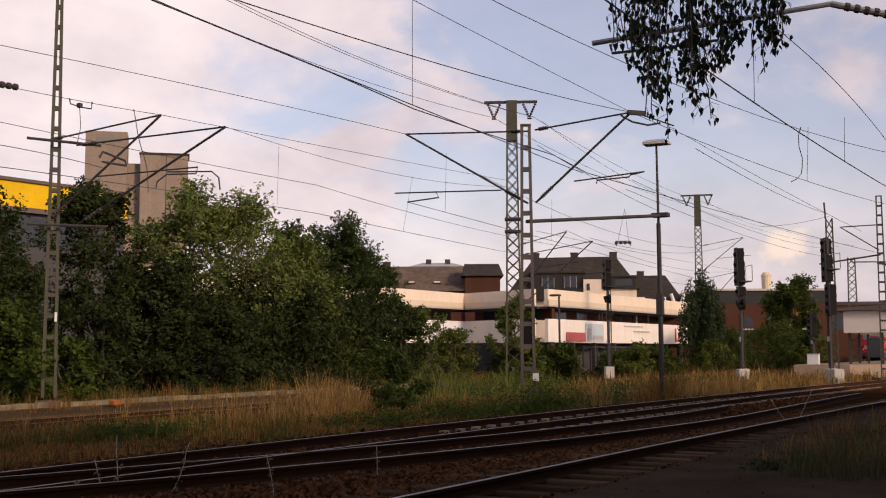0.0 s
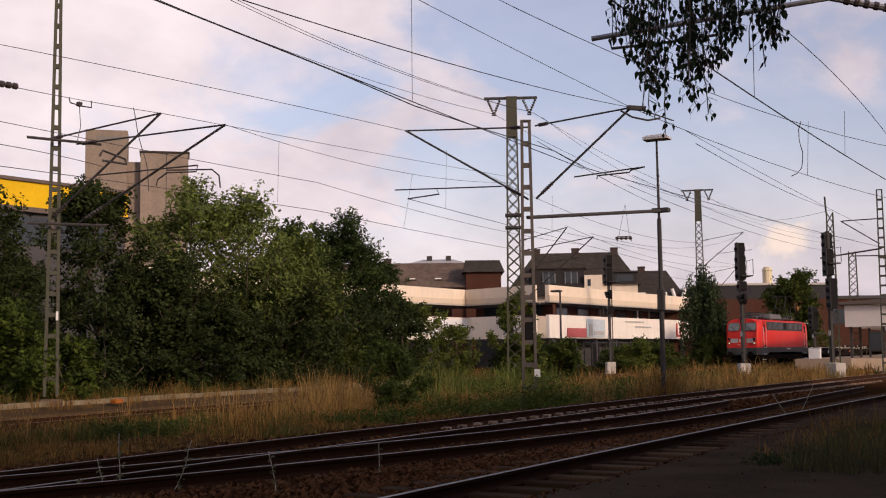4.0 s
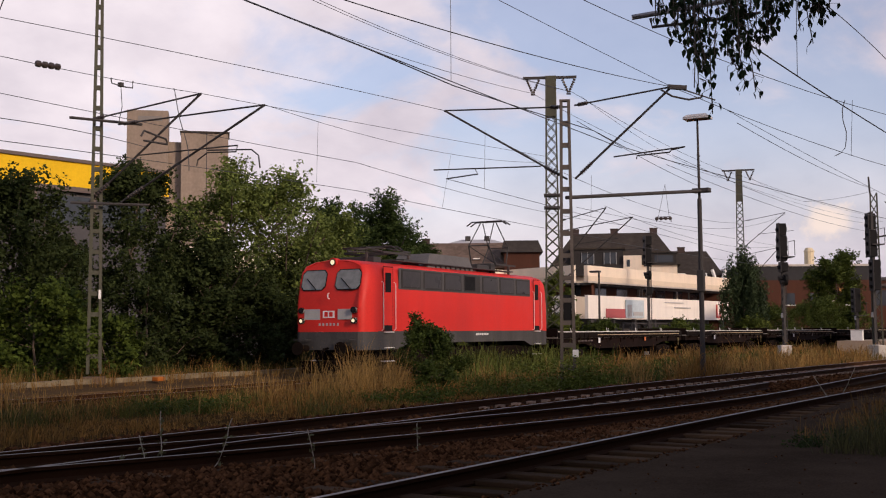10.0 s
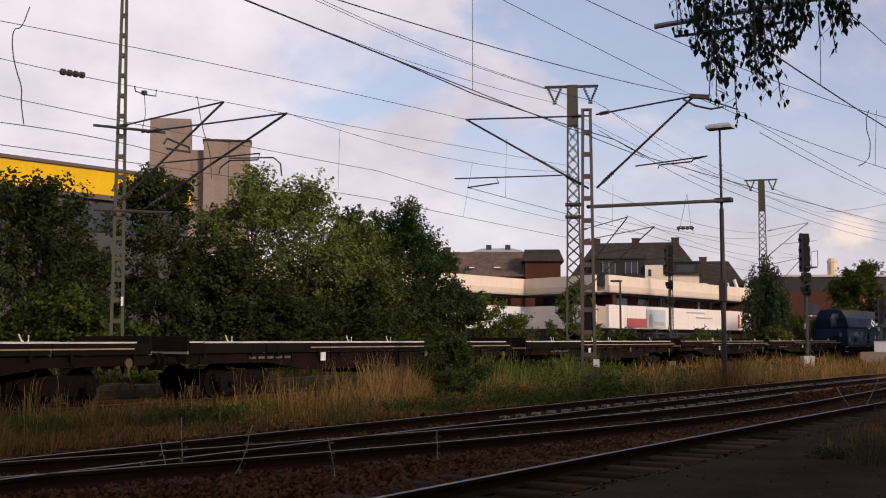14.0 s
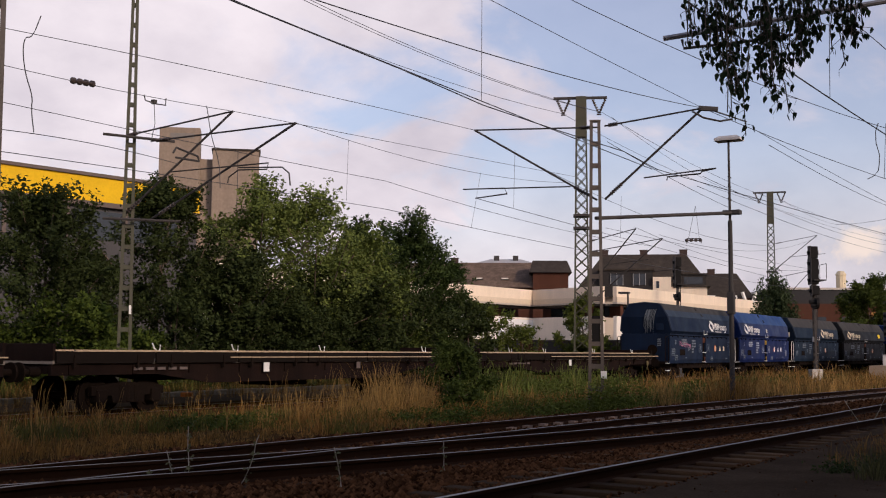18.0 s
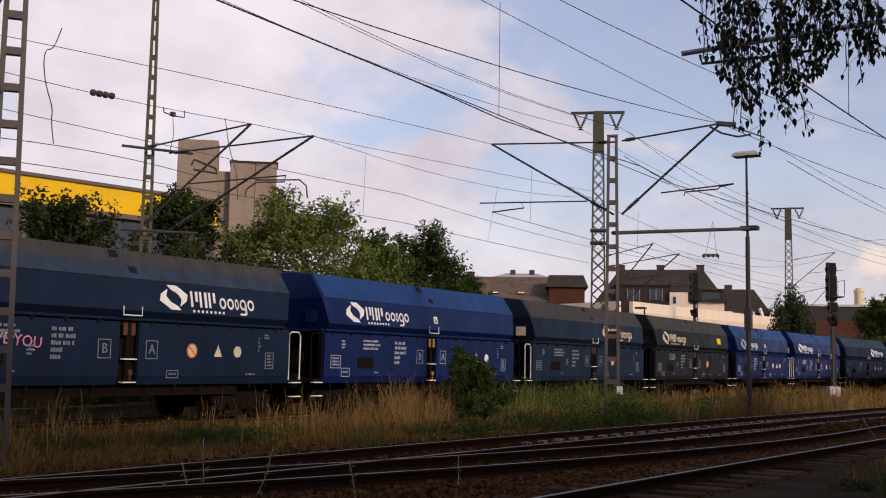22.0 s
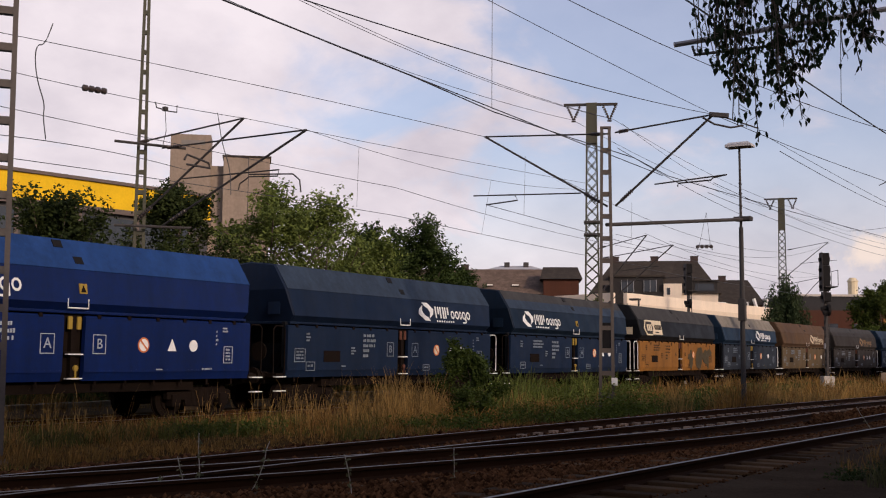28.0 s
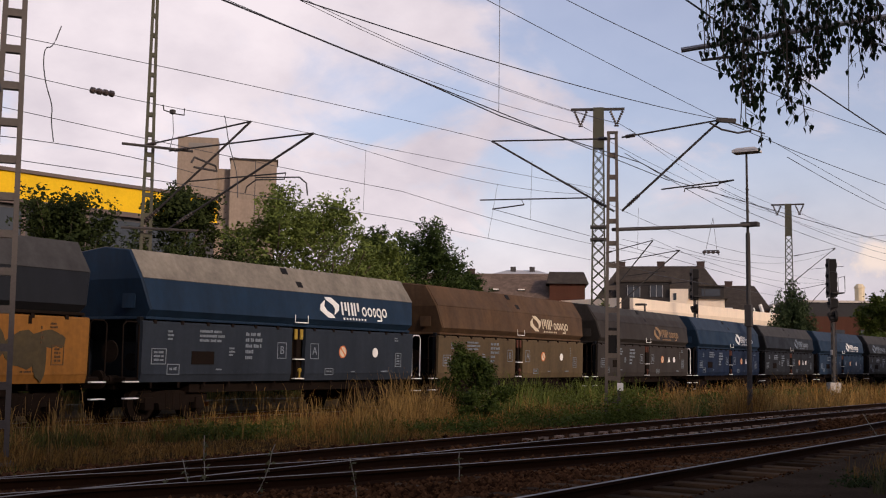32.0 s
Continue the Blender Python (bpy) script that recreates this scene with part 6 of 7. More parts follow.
def make_loco():
    lo = thing("locomotive", label="bright red electric locomotive with grey skirt and raised pantograph", category="locomotive")
    half = 7.72
    rings = []
    for sgn in (-1, 1):
        rr = []
        for k in range(7):
            e = k / 6 * math.pi / 2
            rr.append(loco_ring(sgn * (half - 0.75 * (1 - math.cos(e))), 1.5 * (0.80 + 0.20 * math.sin(e)), 0.975 + 0.025 * math.sin(e), 0.30 * (1 - 0.85 * k / 6)))
        rings.append(rr)
    allr = rings[0] + rings[1][::-1]
    body = part("body", smooth_bm("loco_body", loft(bmesh.new(), allr), 30), M_RED, lo, "glossy red painted body shell")
    # grey skirt, deeper under the cabs
    rk = []
    for sgn in (-1, 1):
        for k in range(4):
            e = k / 3 * math.pi / 2
            rk.append((sgn * (half - 0.75 * (1 - math.cos(e))), 1.505 * (0.80 + 0.20 * math.sin(e)), 1.0))
    pts = rk[:4] + [(-5.6, 1.505, 1.0), (-4.9, 1.505, 1.2), (4.9, 1.505, 1.2), (5.6, 1.505, 1.0)] + rk[4:][::-1]
    part("skirt", loft(bmesh.new(), [[(x, -w, z), (x, -w, 1.618), (x, w, 1.618), (x, w, z)] for x, w, z in pts]), M_LOCOGREY, lo, "dull grey lower body band")
    frame_b = part("underframe", bx(-6.9, -1.1, 0.62, 6.9, 1.1, 1.0), M_UNDER, lo)
    for x in (-3.95, 3.95):
        bogie(lo, x, 3.4, 0.625)
    buffers(lo, half, 1.06)
    for s in (-1, 1):
        for y in (-0.9, 0.9):
            part("buffer_step", bx(s * (half + 0.25) - 0.18, y - 0.25, 1.34, s * (half + 0.25) + 0.18, y + 0.25, 1.37), M_STEEL, lo)
        part("snowplough", loft(bmesh.new(), [[(s * (half - 0.15), -1.2, 0.2), (s * (half - 0.05), -1.2, 0.62), (s * (half - 0.3), -1.2, 0.62)], [(s * (half + 0.1), 0, 0.2), (s * (half + 0.15), 0, 0.62), (s * (half - 0.3), 0, 0.62)], [(s * (half - 0.15), 1.2, 0.2), (s * (half - 0.05), 1.2, 0.62), (s * (half - 0.3), 1.2, 0.62)]]), M_UNDER, lo)
        for y, z in ((-0.35, 0.75), (0.35, 0.75), (-0.6, 0.8), (0.6, 0.8)):
            part("air_hose", tube(bmesh.new(), [(s * (half - 0.1), y, 0.98), (s * (half + 0.12), y, z), (s * (half + 0.16), y, z - 0.35), (s * (half - 0.02), y + 0.05, z - 0.3)], 0.035, 6), M_UNDER, lo)
    M_WIN = mat("cab_glass", (0.19, 0.19, 0.175), 0.15, vary=0.5, scale=1.5, fine=5, bump=0, spec=0.6)
    for s in (-1, 1):
        for y0, y1 in ((-1.2, -0.22), (0.22, 1.2)):
            ym = (y0 + y1) / 2

            def face(y, z, proud):
                # the front bulges and leans back above the waist
                e = math.asin(min(1.0, max(0.0, (abs(y) / 1.5 - 0.80) / 0.20))) if abs(y) > 1.2 else 0.0
                x = half - 0.75 * (1 - math.cos(e)) - 0.30 * max(0.0, z - 2.75) + proud
                return (s * x, y, z)
            zb, zt, c = 3.08, 3.74, 0.12
            outline = [(y0 + c, zb), (y1 - c, zb), (y1, zb + c), (y1, zt - c), (y1 - c, zt), (y0 + c, zt), (y0, zt - c), (y0, zb + c)]
            big = [(ym + (y - ym) * 1.06, zb - 0.035 + (z - zb) * 1.10) for y, z in outline]
            w = part("windscreen", loft(bmesh.new(), [[face(y, z, -0.02) for y, z in outline], [face(y, z, 0.02) for y, z in outline]]), M_WIN, lo, "pale reflecting cab window")
            bm = bmesh.new()
            loft(bm, [[face(y, z, 0.0) for y, z in big], [face(y, z, 0.013) for y, z in big]])
            part("window_seal", bm, M_BLACK, w)
            part("wiper", rod(bmesh.new(), face(ym - 0.2, zb - 0.03, 0.05), face(ym + 0.28, zb + 0.38, 0.05), 0.018, 5), M_BLACK, w)
        for y in (-1.08, 1.08):
            for z, lit in ((2.36, False), (2.0, True)):
                h = part("headlight", disc(bmesh.new(), (s * (half + 0.02), y, z), 0.105, "x", 0.14, 20), M_WHITE, lo, "round headlight in a pale ring")
                part("reflector", disc(bmesh.new(), (s * (half + 0.04), y, z), 0.105, "x", 0.12, 20), M_BLACK, h)
                part("lens", disc(bmesh.new(), (s * (half + 0.05), y - 0.01, z), 0.062 if lit else 0.05, "x", 0.13, 16), LAMP if lit and s < 0 else M_DARKGLASS, h)
        h = part("headlight", disc(bmesh.new(), (s * (half - 0.42), 0, 4.02), 0.15, "x", 0.3, 20), M_RED, lo, "top headlight on the cab roof")
        part("reflector", disc(bmesh.new(), (s * (half - 0.41), 0, 4.02), 0.12, "x", 0.3, 20), M_BLACK, h)
        part("lens", disc(bmesh.new(), (s * (half - 0.40), 0, 4.02), 0.085, "x", 0.3, 16), LAMP if s < 0 else M_DARKGLASS, h)
        for y0, y1 in ((-0.98, -0.4), (0.33, 0.98)):
            part("white_bar", bx(min(s * half, s * (half + 0.012)), y0, 2.04, max(s * half, s * (half + 0.012)), y1, 2.4), GREYPLATE, lo, "off-white painted bar")
        lg = part("badge", bx(min(s * half, s * (half + 0.012)), -0.33, 2.06, max(s * half, s * (half + 0.012)), 0.26, 2.38), M_RED, lo, "white badge with red rim")
        part("badge_field", bx(min(s * half, s * (half + 0.016)), -0.28, 2.10, max(s * half, s * (half + 0.016)), 0.21, 2.34), M_WHITE, lg)
        for a, b in ((-0.2, -0.06), (0.0, 0.14)):
            part("badge_bar", bx(min(s * half, s * (half + 0.022)), a, 2.14, max(s * half, s * (half + 0.022)), b, 2.30), M_RED, lg)
        for k in range(6):
            part("number_bar", bx(min(s * half, s * (half + 0.01)), -0.44 + 0.15 * k, 1.83, max(s * half, s * (half + 0.01)), -0.37 + 0.15 * k, 1.92), GREYPLATE, lo)
        part("handrail", tube(bmesh.new(), [(s * (half + 0.02), -0.06, 2.75), (s * (half + 0.1), -0.06, 2.78), (s * (half + 0.1), -0.06, 2.92), (s * (half + 0.02), -0.06, 2.95)], 0.02, 6), M_WHITE, lo)
        # cab doors with handrails and steps, on both sides
        for side in (-1, 1):
            xc = s * 6.25
            y = side * 1.503
            d = part("cab_door", bx(xc - 0.30, min(y, y + side * 0.006), 1.66, xc + 0.30, max(y, y + side * 0.006), 3.85), M_RED, lo)
            part("door_gap", bx(xc - 0.33, min(y, y + side * 0.003), 1.64, xc + 0.33, max(y, y + side * 0.003), 3.88), M_BLACK, d)
            part("door_window", bx(xc - 0.19, min(y, y + side * 0.014), 2.98, xc + 0.19, max(y, y + side * 0.014), 3.66, bevel=0.004), M_BLACK, d)
            part("step_recess", bx(xc - 0.26, min(y, y + side * 0.010), 1.66, xc + 0.26, max(y, y + side * 0.010), 1.84), M_BLACK, d)
            for hx in (-0.40, 0.40):
                part("handrail", tube(bmesh.new(), [(xc + hx, side * 1.5, 1.66), (xc + hx, side * 1.575, 1.70), (xc + hx, side * 1.575, 3.3), (xc + hx, side * 1.5, 3.34)], 0.014, 6), M_WHITE, lo, "white painted handrail")
            for z in (1.62, 1.08, 0.62):
                part("step", bx(xc - 0.26, min(side * 1.36, side * 1.6), z - 0.03, xc + 0.26, max(side * 1.36, side * 1.6), z), M_WHITE, lo)
    # engine room windows and louvres
    for side in (-1, 1):
        y = side * 1.5
        band = part("window_band", bx(-5.55, min(y, y + side * 0.01), 3.11, 5.55, max(y, y + side * 0.01), 3.86), mat("window_band_grey", (0.085, 0.080, 0.078), 0.7, vary=0.3, spec=0.1), lo, "dark grey window band along the side")
        for k in range(7):
            x0 = -5.45 + k * 1.58
            dark = k == 3
            wn = part("window_frame", bx(x0 + 0.08, min(y, y + side * 0.03), 3.16, x0 + 1.44, max(y, y + side * 0.03), 3.82, bevel=0.012), mat("dark_window_frame", (0.05, 0.046, 0.044), 0.7, vary=0.3, spec=0.1), band)
            part("open_window" if dark else "pane", bx(x0 + 0.14, min(y, y + side * 0.036), 3.22, x0 + (1.0 if dark else 1.38), max(y, y + side * 0.036), 3.76), M_BLACK if dark else mat("dusty_pane", (0.045, 0.040, 0.040), 0.35, vary=0.5, scale=0.9, fine=5, bump=0, spec=0.2), wn)
        part("waist_line", bx(-6.9, min(y, y + side * 0.008), 1.60, 6.9, max(y, y + side * 0.008), 1.635), M_LOCOGREY, lo)
        for k in range(7):
            part("data_bar", bx(0.4 + 0.16 * k, min(y, y + side * 0.012), 1.46, 0.5 + 0.16 * k, max(y, y + side * 0.012), 1.54), M_WHITE, lo)
    # roof equipment
    for side in (-1, 1):
        part("roof_walk", bx(-4.9, min(side * 0.7, side * 1.02), 4.16, 4.9, max(side * 0.7, side * 1.02), 4.2), M_LOCOROOF, lo)
    part("roof_hood", loft(bmesh.new(), [[(x, -0.95 * k, 4.02), (x, -0.7 * k, 4.02 + h), (x, 0.7 * k, 4.02 + h), (x, 0.95 * k, 4.02)] for x, k, h in ((-2.5, 0.98, 0.06), (-1.9, 1, 0.60), (1.3, 1, 0.60), (1.75, 0.98, 0.06))]), mat("hood_grey", (0.13, 0.12, 0.115), 0.7, vary=0.4, spec=0.1), lo, "pale grey roof ventilation hood")
    for k in range(9):
        part("roof_insulator", rod(bmesh.new(), (-6.0 + k * 1.45, 0.45 if k % 2 else -0.45, 4.1), (-6.0 + k * 1.45, 0.45 if k % 2 else -0.45, 4.46), 0.06, 8), M_INSUL, lo)
    for k in range(9):
        part("hood_rib", bx(-1.9 + 0.4 * k, -0.99, 4.05, -1.85 + 0.4 * k, -0.93, 4.14), M_LOCOROOF, lo)
    for x0, x1, hz in ((2.0, 3.1, 0.30), (3.3, 3.7, 0.42), (-3.9, -2.8, 0.22), (-6.0, -5.5, 0.2)):
        part("roof_box", bx(x0, -0.75, 4.05, x1, 0.75, 4.08 + hz, bevel=0.03), M_LOCOROOF, lo)
    part("roof_bus_bar", tube(bmesh.new(), [(-5.8, 0.5, 4.5), (-3.2, 0.5, 4.62), (0, 0.5, 4.66), (2.0, 0.5, 4.5), (4.5, 0.5, 4.5)], 0.03, 6), M_STEEL, lo)
    for x, up in ((-4.55, False), (4.55, True)):
        pg = part("pantograph", cached("panto_base", lambda: box(box(box(bmesh.new(), -0.95, -0.85, 4.42, 0.95, -0.78, 4.5), -0.95, 0.78, 4.42, 0.95, 0.85, 4.5), -0.06, -0.85, 4.42, 0.06, 0.85, 4.5)), M_STEEL, lo, "raised scissor pantograph" if up else "folded scissor pantograph", at=pose(x, 0, 0))
        top, knee, kz = (6.4, 0.95, 5.3) if up else (4.72, 1.55, 4.6)
        for q in (-1, 1):
            for y in (-0.6, 0.6):
                part("lower_arm", rod(bmesh.new(), (q * 0.5, y, 4.5), (q * knee, y * 0.8, kz), 0.03, 6), M_STEEL, pg)
                part("upper_arm", rod(bmesh.new(), (q * knee, y * 0.8, kz), (q * 0.12, y * 0.55, top - 0.06), 0.025, 6), M_STEEL, pg)
            part("cross_bar", rod(bmesh.new(), (q * knee, -0.48, kz), (q * knee, 0.48, kz), 0.025, 6), M_STEEL, pg)
            part("brace", rod(bmesh.new(), (q * 0.5, -0.6, 4.5), (q * knee, 0.48, kz), 0.018, 5), M_STEEL, pg)
        for q in (-0.18, 0.18):
            part("contact_strip", tube(bmesh.new(), [(q, -0.97, top - 0.16), (q, -0.72, top), (q, 0.72, top), (q, 0.97, top - 0.16)], 0.03, 6), M_STEEL, pg)
    TRAIN.append((lo, -66.76 - 7.35))


def smooth_bm(name, bm, angle):
    me = bpy.data.meshes.new(name)
    bm.to_mesh(me)
    bm.free()
    return smooth(me, angle)


make_loco()


# -- flat wagons --
def make_flat(s0, k):
    tone = ("brown", "dark brown", "rusty brown", "rusty brown", "rusty brown")[k]
    pale = k in (0, 1, 2)
    f = thing("flat_wagon", label="empty " + tone + " flat wagon with low sides and bogies", category="flat wagon", group="flat wagons of the goods train")
    half = 9.55
    def sill():
        bm = bmesh.new()
        for y in (-1, 1):
            loft(bm, [[(x, y * 1.32, z0), (x, y * 1.32, 1.24), (x, y * 1.22, 1.24), (x, y * 1.22, z0)] for x, z0 in ((-half, 0.98), (-6.2, 0.98), (-4.2, 0.72), (4.2, 0.72), (6.2, 0.98), (half, 0.98))])
        box(bm, -half, -1.2, 1.02, half, 1.2, 1.2)
        for x in range(-9, 10, 2):
            box(bm, x - 0.06, -1.36, 1.0, x + 0.06, 1.36, 1.22)
        return bm
    part("frame", cached("flat_sill", sill), M_DECK, f)
    part("deck", cached("flat_deck", lambda: box(bmesh.new(), -half, -1.36, 1.245, half, 1.36, 1.33)), M_PLANK, f)
    for side in (-1, 1):
        for j in range(6):
            x0 = -half + 0.05 + j * 3.17
            b = part("side_board", cached("flat_board", lambda: box(bmesh.new(), 0, -0.03, 0, 3.1, 0.03, 0.27, bevel=0.006)), mat("blackened_side_board", (0.0115, 0.0085, 0.007), 0.9, spec=0.05, vary=0.4, scale=1.2, fine=12), f, at=pose(x0, side * 1.40, 1.26))
            for hx in (0.54, 2.54):
                part("hinge", cached("flat_hinge", lambda: box(bmesh.new(), -0.04, -0.05, -0.12, 0.04, 0.05, 0.2)), M_UNDER, b, at=pose(hx, 0, 0))
        part("edge_strip", cached("flat_strip", lambda: box(bmesh.new(), -half + 0.6, -0.035, 0, half - 0.6, 0.035, 0.04)), mat("worn_bright_edge", (0.62, 0.58, 0.52), 0.5, vary=0.5, scale=0.7, fine=6) if pale else mat("worn_wood_edge", (0.42, 0.31, 0.2), 0.7, vary=0.5, scale=0.7, fine=6), f, "worn pale top edge of the side boards", at=pose(0, side * 1.40, 1.535))
    for s in (-1, 1):
        part("end_board", cached("flat_end", lambda: box(bmesh.new(), -0.04, -1.36, 0, 0.04, 1.36, 0.42, bevel=0.01)), M_DECK, f, at=pose(s * (half - 0.04), 0, 1.3))
    for side in (-1, 1):
        part("lower_strip", cached("flat_strip_low", lambda: box(bmesh.new(), -4.6, -0.012, 0, half - 0.7, 0.012, 0.03)), mat("worn_wood_edge", (0.42, 0.31, 0.2)), f, at=pose(0.35 * k, side * 1.452, 1.385))
    for x in (-7.2, -2.9, 0.7, 5.9):
        part("lashing_hook", cached("flat_hook", lambda: tube(bmesh.new(), [(-0.17, 0, 0.20), (-0.09, 0, 0.06), (0.0, 0, 0.0), (0.1, 0, 0.03), (0.11, 0, 0.17)], 0.02, 6)), M_WHITE, f, at=pose(x + 0.9 * math.sin(k * 5 + x), -1.40, 1.55))
    part("data_plate", cached("flat_plate", lambda: box(bmesh.new(), -0.12, -0.012, -0.13, 0.12, 0.012, 0.13)), M_WHITE, f, at=pose(-4.4 + 0.8 * k, -1.44, 1.12))
    part("data_plate", cached("flat_plate2", lambda: box(bmesh.new(), -0.10, -0.012, -0.10, 0.10, 0.012, 0.10)), M_ORANGE if k == 0 else mat("faded_lettering", (0.13, 0.10, 0.09)), f, at=pose(2.6, -1.44, 1.14))
    for j in range(5):
        part("lettering_bar", cached("flat_bar", lambda: box(bmesh.new(), -0.14, -0.01, -0.035, 0.14, 0.01, 0.035)), mat("faded_lettering", (0.13, 0.10, 0.09), vary=0.5), f, at=pose(-6.9 + 0.4 * j, -1.375, 1.12))
    part("brake_gear", cached("flat_brake", lambda: rod(box(bmesh.new(), -0.7, -0.7, 0.55, 0.9, 0.7, 0.95, bevel=0.05), (-3, -0.6, 0.75), (3, -0.6, 0.75), 0.05, 6)), M_UNDER, f)
    part("brake_lever", cached("flat_lever", lambda: rod(disc(bmesh.new(), (0, 0, 0), 0.12, "y", 0.05, 12), (0, 0, 0), (0, 0, -0.35), 0.03, 6)), mat("tarnished_lever", (0.11, 0.085, 0.035), 0.8), f, at=pose(8.7, -1.42, 1.05))
    for x in (-6.9, 6.9):
        bogie(f, x, 1.8, 0.46)
    buffers(f, half)
    TRAIN.append((f, s0))


for i in range(5):
    make_flat(-65.9 + 10.2 + 20.4 * i, i)

# -- hopper wagons --
UP_PROFILE = ((-1.34, 2.60), (-1.53, 2.80), (-1.38, 3.58), (-0.92, 4.30), (0.0, 4.40), (0.92, 4.30), (1.38, 3.58), (1.53, 2.80), (1.34, 2.60))


def upper_bm():
    bm = bmesh.new()
    ring = UP_PROFILE[:]
    rings = []
    for s, k in ((-1, 0.97), (-1, 1.0), (1, 1.0), (1, 0.97)):
        # the ends lean inwards below the roof's edge
        rings.append([(s * ((6.18 if k < 1 else 6.13) - 0.25 * max(0.0, 3.58 - z) / 0.96), y * k, 2.62 + (z - 2.62) * (1 if k == 1 else 0.985)) for y, z in ring])
    loft(bm, rings, caps=False)
    bm.verts.ensure_lookup_table()
    for o in (0, 27):
        for q in ((2, 3, 4, 5, 6), (0, 1, 2, 6, 7, 8)):
            bm.faces.new([bm.verts[o + j] for j in q])
    bmesh.ops.recalc_face_normals(bm, faces=bm.faces[:])
    return bm


def roof_bm():
    """The upper slopes, dusty on most wagons, skylight-toned on bright blue ones; a thin skin over the hopper body."""
    ring = ((-1.388, 3.585), (-0.926, 4.312), (0, 4.412), (0.926, 4.312), (1.388, 3.585), (1.375, 3.575), (0.916, 4.292), (0, 4.392), (-0.916, 4.292), (-1.375, 3.575))
    return loft(bmesh.new(), [[(x, y, z) for y, z in ring] for x in (-6.13, 6.13)])


def roof_low_bm():
    """The lower slope of the roof, on which less dust lies."""
    bm = bmesh.new()
    for s in (-1, 1):
        loft(bm, [[(x, s * 1.396, 3.588), (x, s * 1.166, 3.948), (x, s * 1.15, 3.94), (x, s * 1.38, 3.58)] for x in (-6.135, 6.135)])
    return bm


def end_bm():
    """The sloping end sheet of the hopper with its frame, over the open end platform."""
    bm = bmesh.new()
    loft(bm, [[(5.9, -1.3, 2.62), (5.9, 1.3, 2.62), (4.3, 1.2, 1.1), (4.3, -1.2, 1.1)], [(5.82, -1.3, 2.62), (5.82, 1.3, 2.62), (4.2, 1.2, 1.1), (4.2, -1.2, 1.1)]])
    return bm


def door_bm(w):
    def build():
        bm = bmesh.new()
        loft(bm, [[(x, -1.46, 2.48), (x, -1.42, 2.52), (x, -1.36, 2.52), (x, -1.30, 1.02), (x, -1.38, 1.0), (x, -1.44, 1.22)] for x in (0.0, w)])
        # ribs at the lower edge
        box(bm, 0.02, -1.452, 1.2, w - 0.02, -1.40, 1.25)
        return bm
    return build


def slant(x, u, proud=0.012):
    """A place on the near upper side face: u runs from its lower to its upper edge."""
    y0, z0, y1, z1 = -1.53, 2.80, -1.38, 3.58
    return Vector((x, y0 + (y1 - y0) * u - proud, z0 + (z1 - z0) * u + proud * 0.3))


def patch(bm, quad, d=0.012):
    """A thin raised shape on the upper side face, from corners in (x, u)."""
    a = [slant(x, u, 0.002) for x, u in quad]
    b = [slant(x, u, 0.002 + d) for x, u in quad]
    return loft(bm, [a, b])


def icon_bm():
    """Two swept hooks round an open diamond."""
    bm = bmesh.new()
    hook = [(-0.22, 0.90), (0.12, 0.90), (0.50, 0.62), (0.44, 0.40), (0.20, 0.22), (0.27, 0.46), (0.14, 0.64), (-0.10, 0.76)]
    patch(bm, hook)
    patch(bm, [(-x, 1 - u) for x, u in hook])
    return bm


def word_bm():
    """Plain pale shapes in a row: three tall double bars, then rings."""
    bm = bmesh.new()
    x = 0.0
    for w in (0.26, 0.27, 0.26):
        patch(bm, [(x, 0.24), (x + 0.075, 0.24), (x + 0.075, 0.76), (x, 0.76)])
        patch(bm, [(x + w - 0.085, 0.24 if w > 0.265 else 0.42), (x + w, 0.24 if w > 0.265 else 0.42), (x + w, 0.76), (x + w - 0.085, 0.76)])
        x += w + 0.07
    x += 0.08
    for w, tail in ((0.26, False), (0.26, False), (0.15, False), (0.27, True), (0.27, False)):
        c, ru, rx, t = (x + w / 2, 0.195, w / 2, 0.62)
        for j in range(10):
            a, b = j * 0.6283, (j + 1) * 0.6283
            patch(bm, [(c + rx * math.cos(a), 0.43 + ru * math.sin(a)), (c + rx * math.cos(b), 0.43 + ru * math.sin(b)), (c + rx * t * math.cos(b), 0.43 + ru * t * math.sin(b)), (c + rx * t * math.cos(a), 0.43 + ru * t * math.sin(a))])
        if tail:
            patch(bm, [(x + w - 0.07, 0.06), (x + w, 0.10), (x + w, 0.42), (x + w - 0.07, 0.42)])
            patch(bm, [(x, 0.06), (x + w - 0.07, 0.06), (x + w - 0.07, 0.13), (x, 0.13)])
        x += w + 0.045
    for k in range(8):
        patch(bm, [(0.05 + 0.16 * k, 0.06), (0.12 + 0.16 * k, 0.06), (0.12 + 0.16 * k, 0.14), (0.05 + 0.16 * k, 0.14)])
    return bm


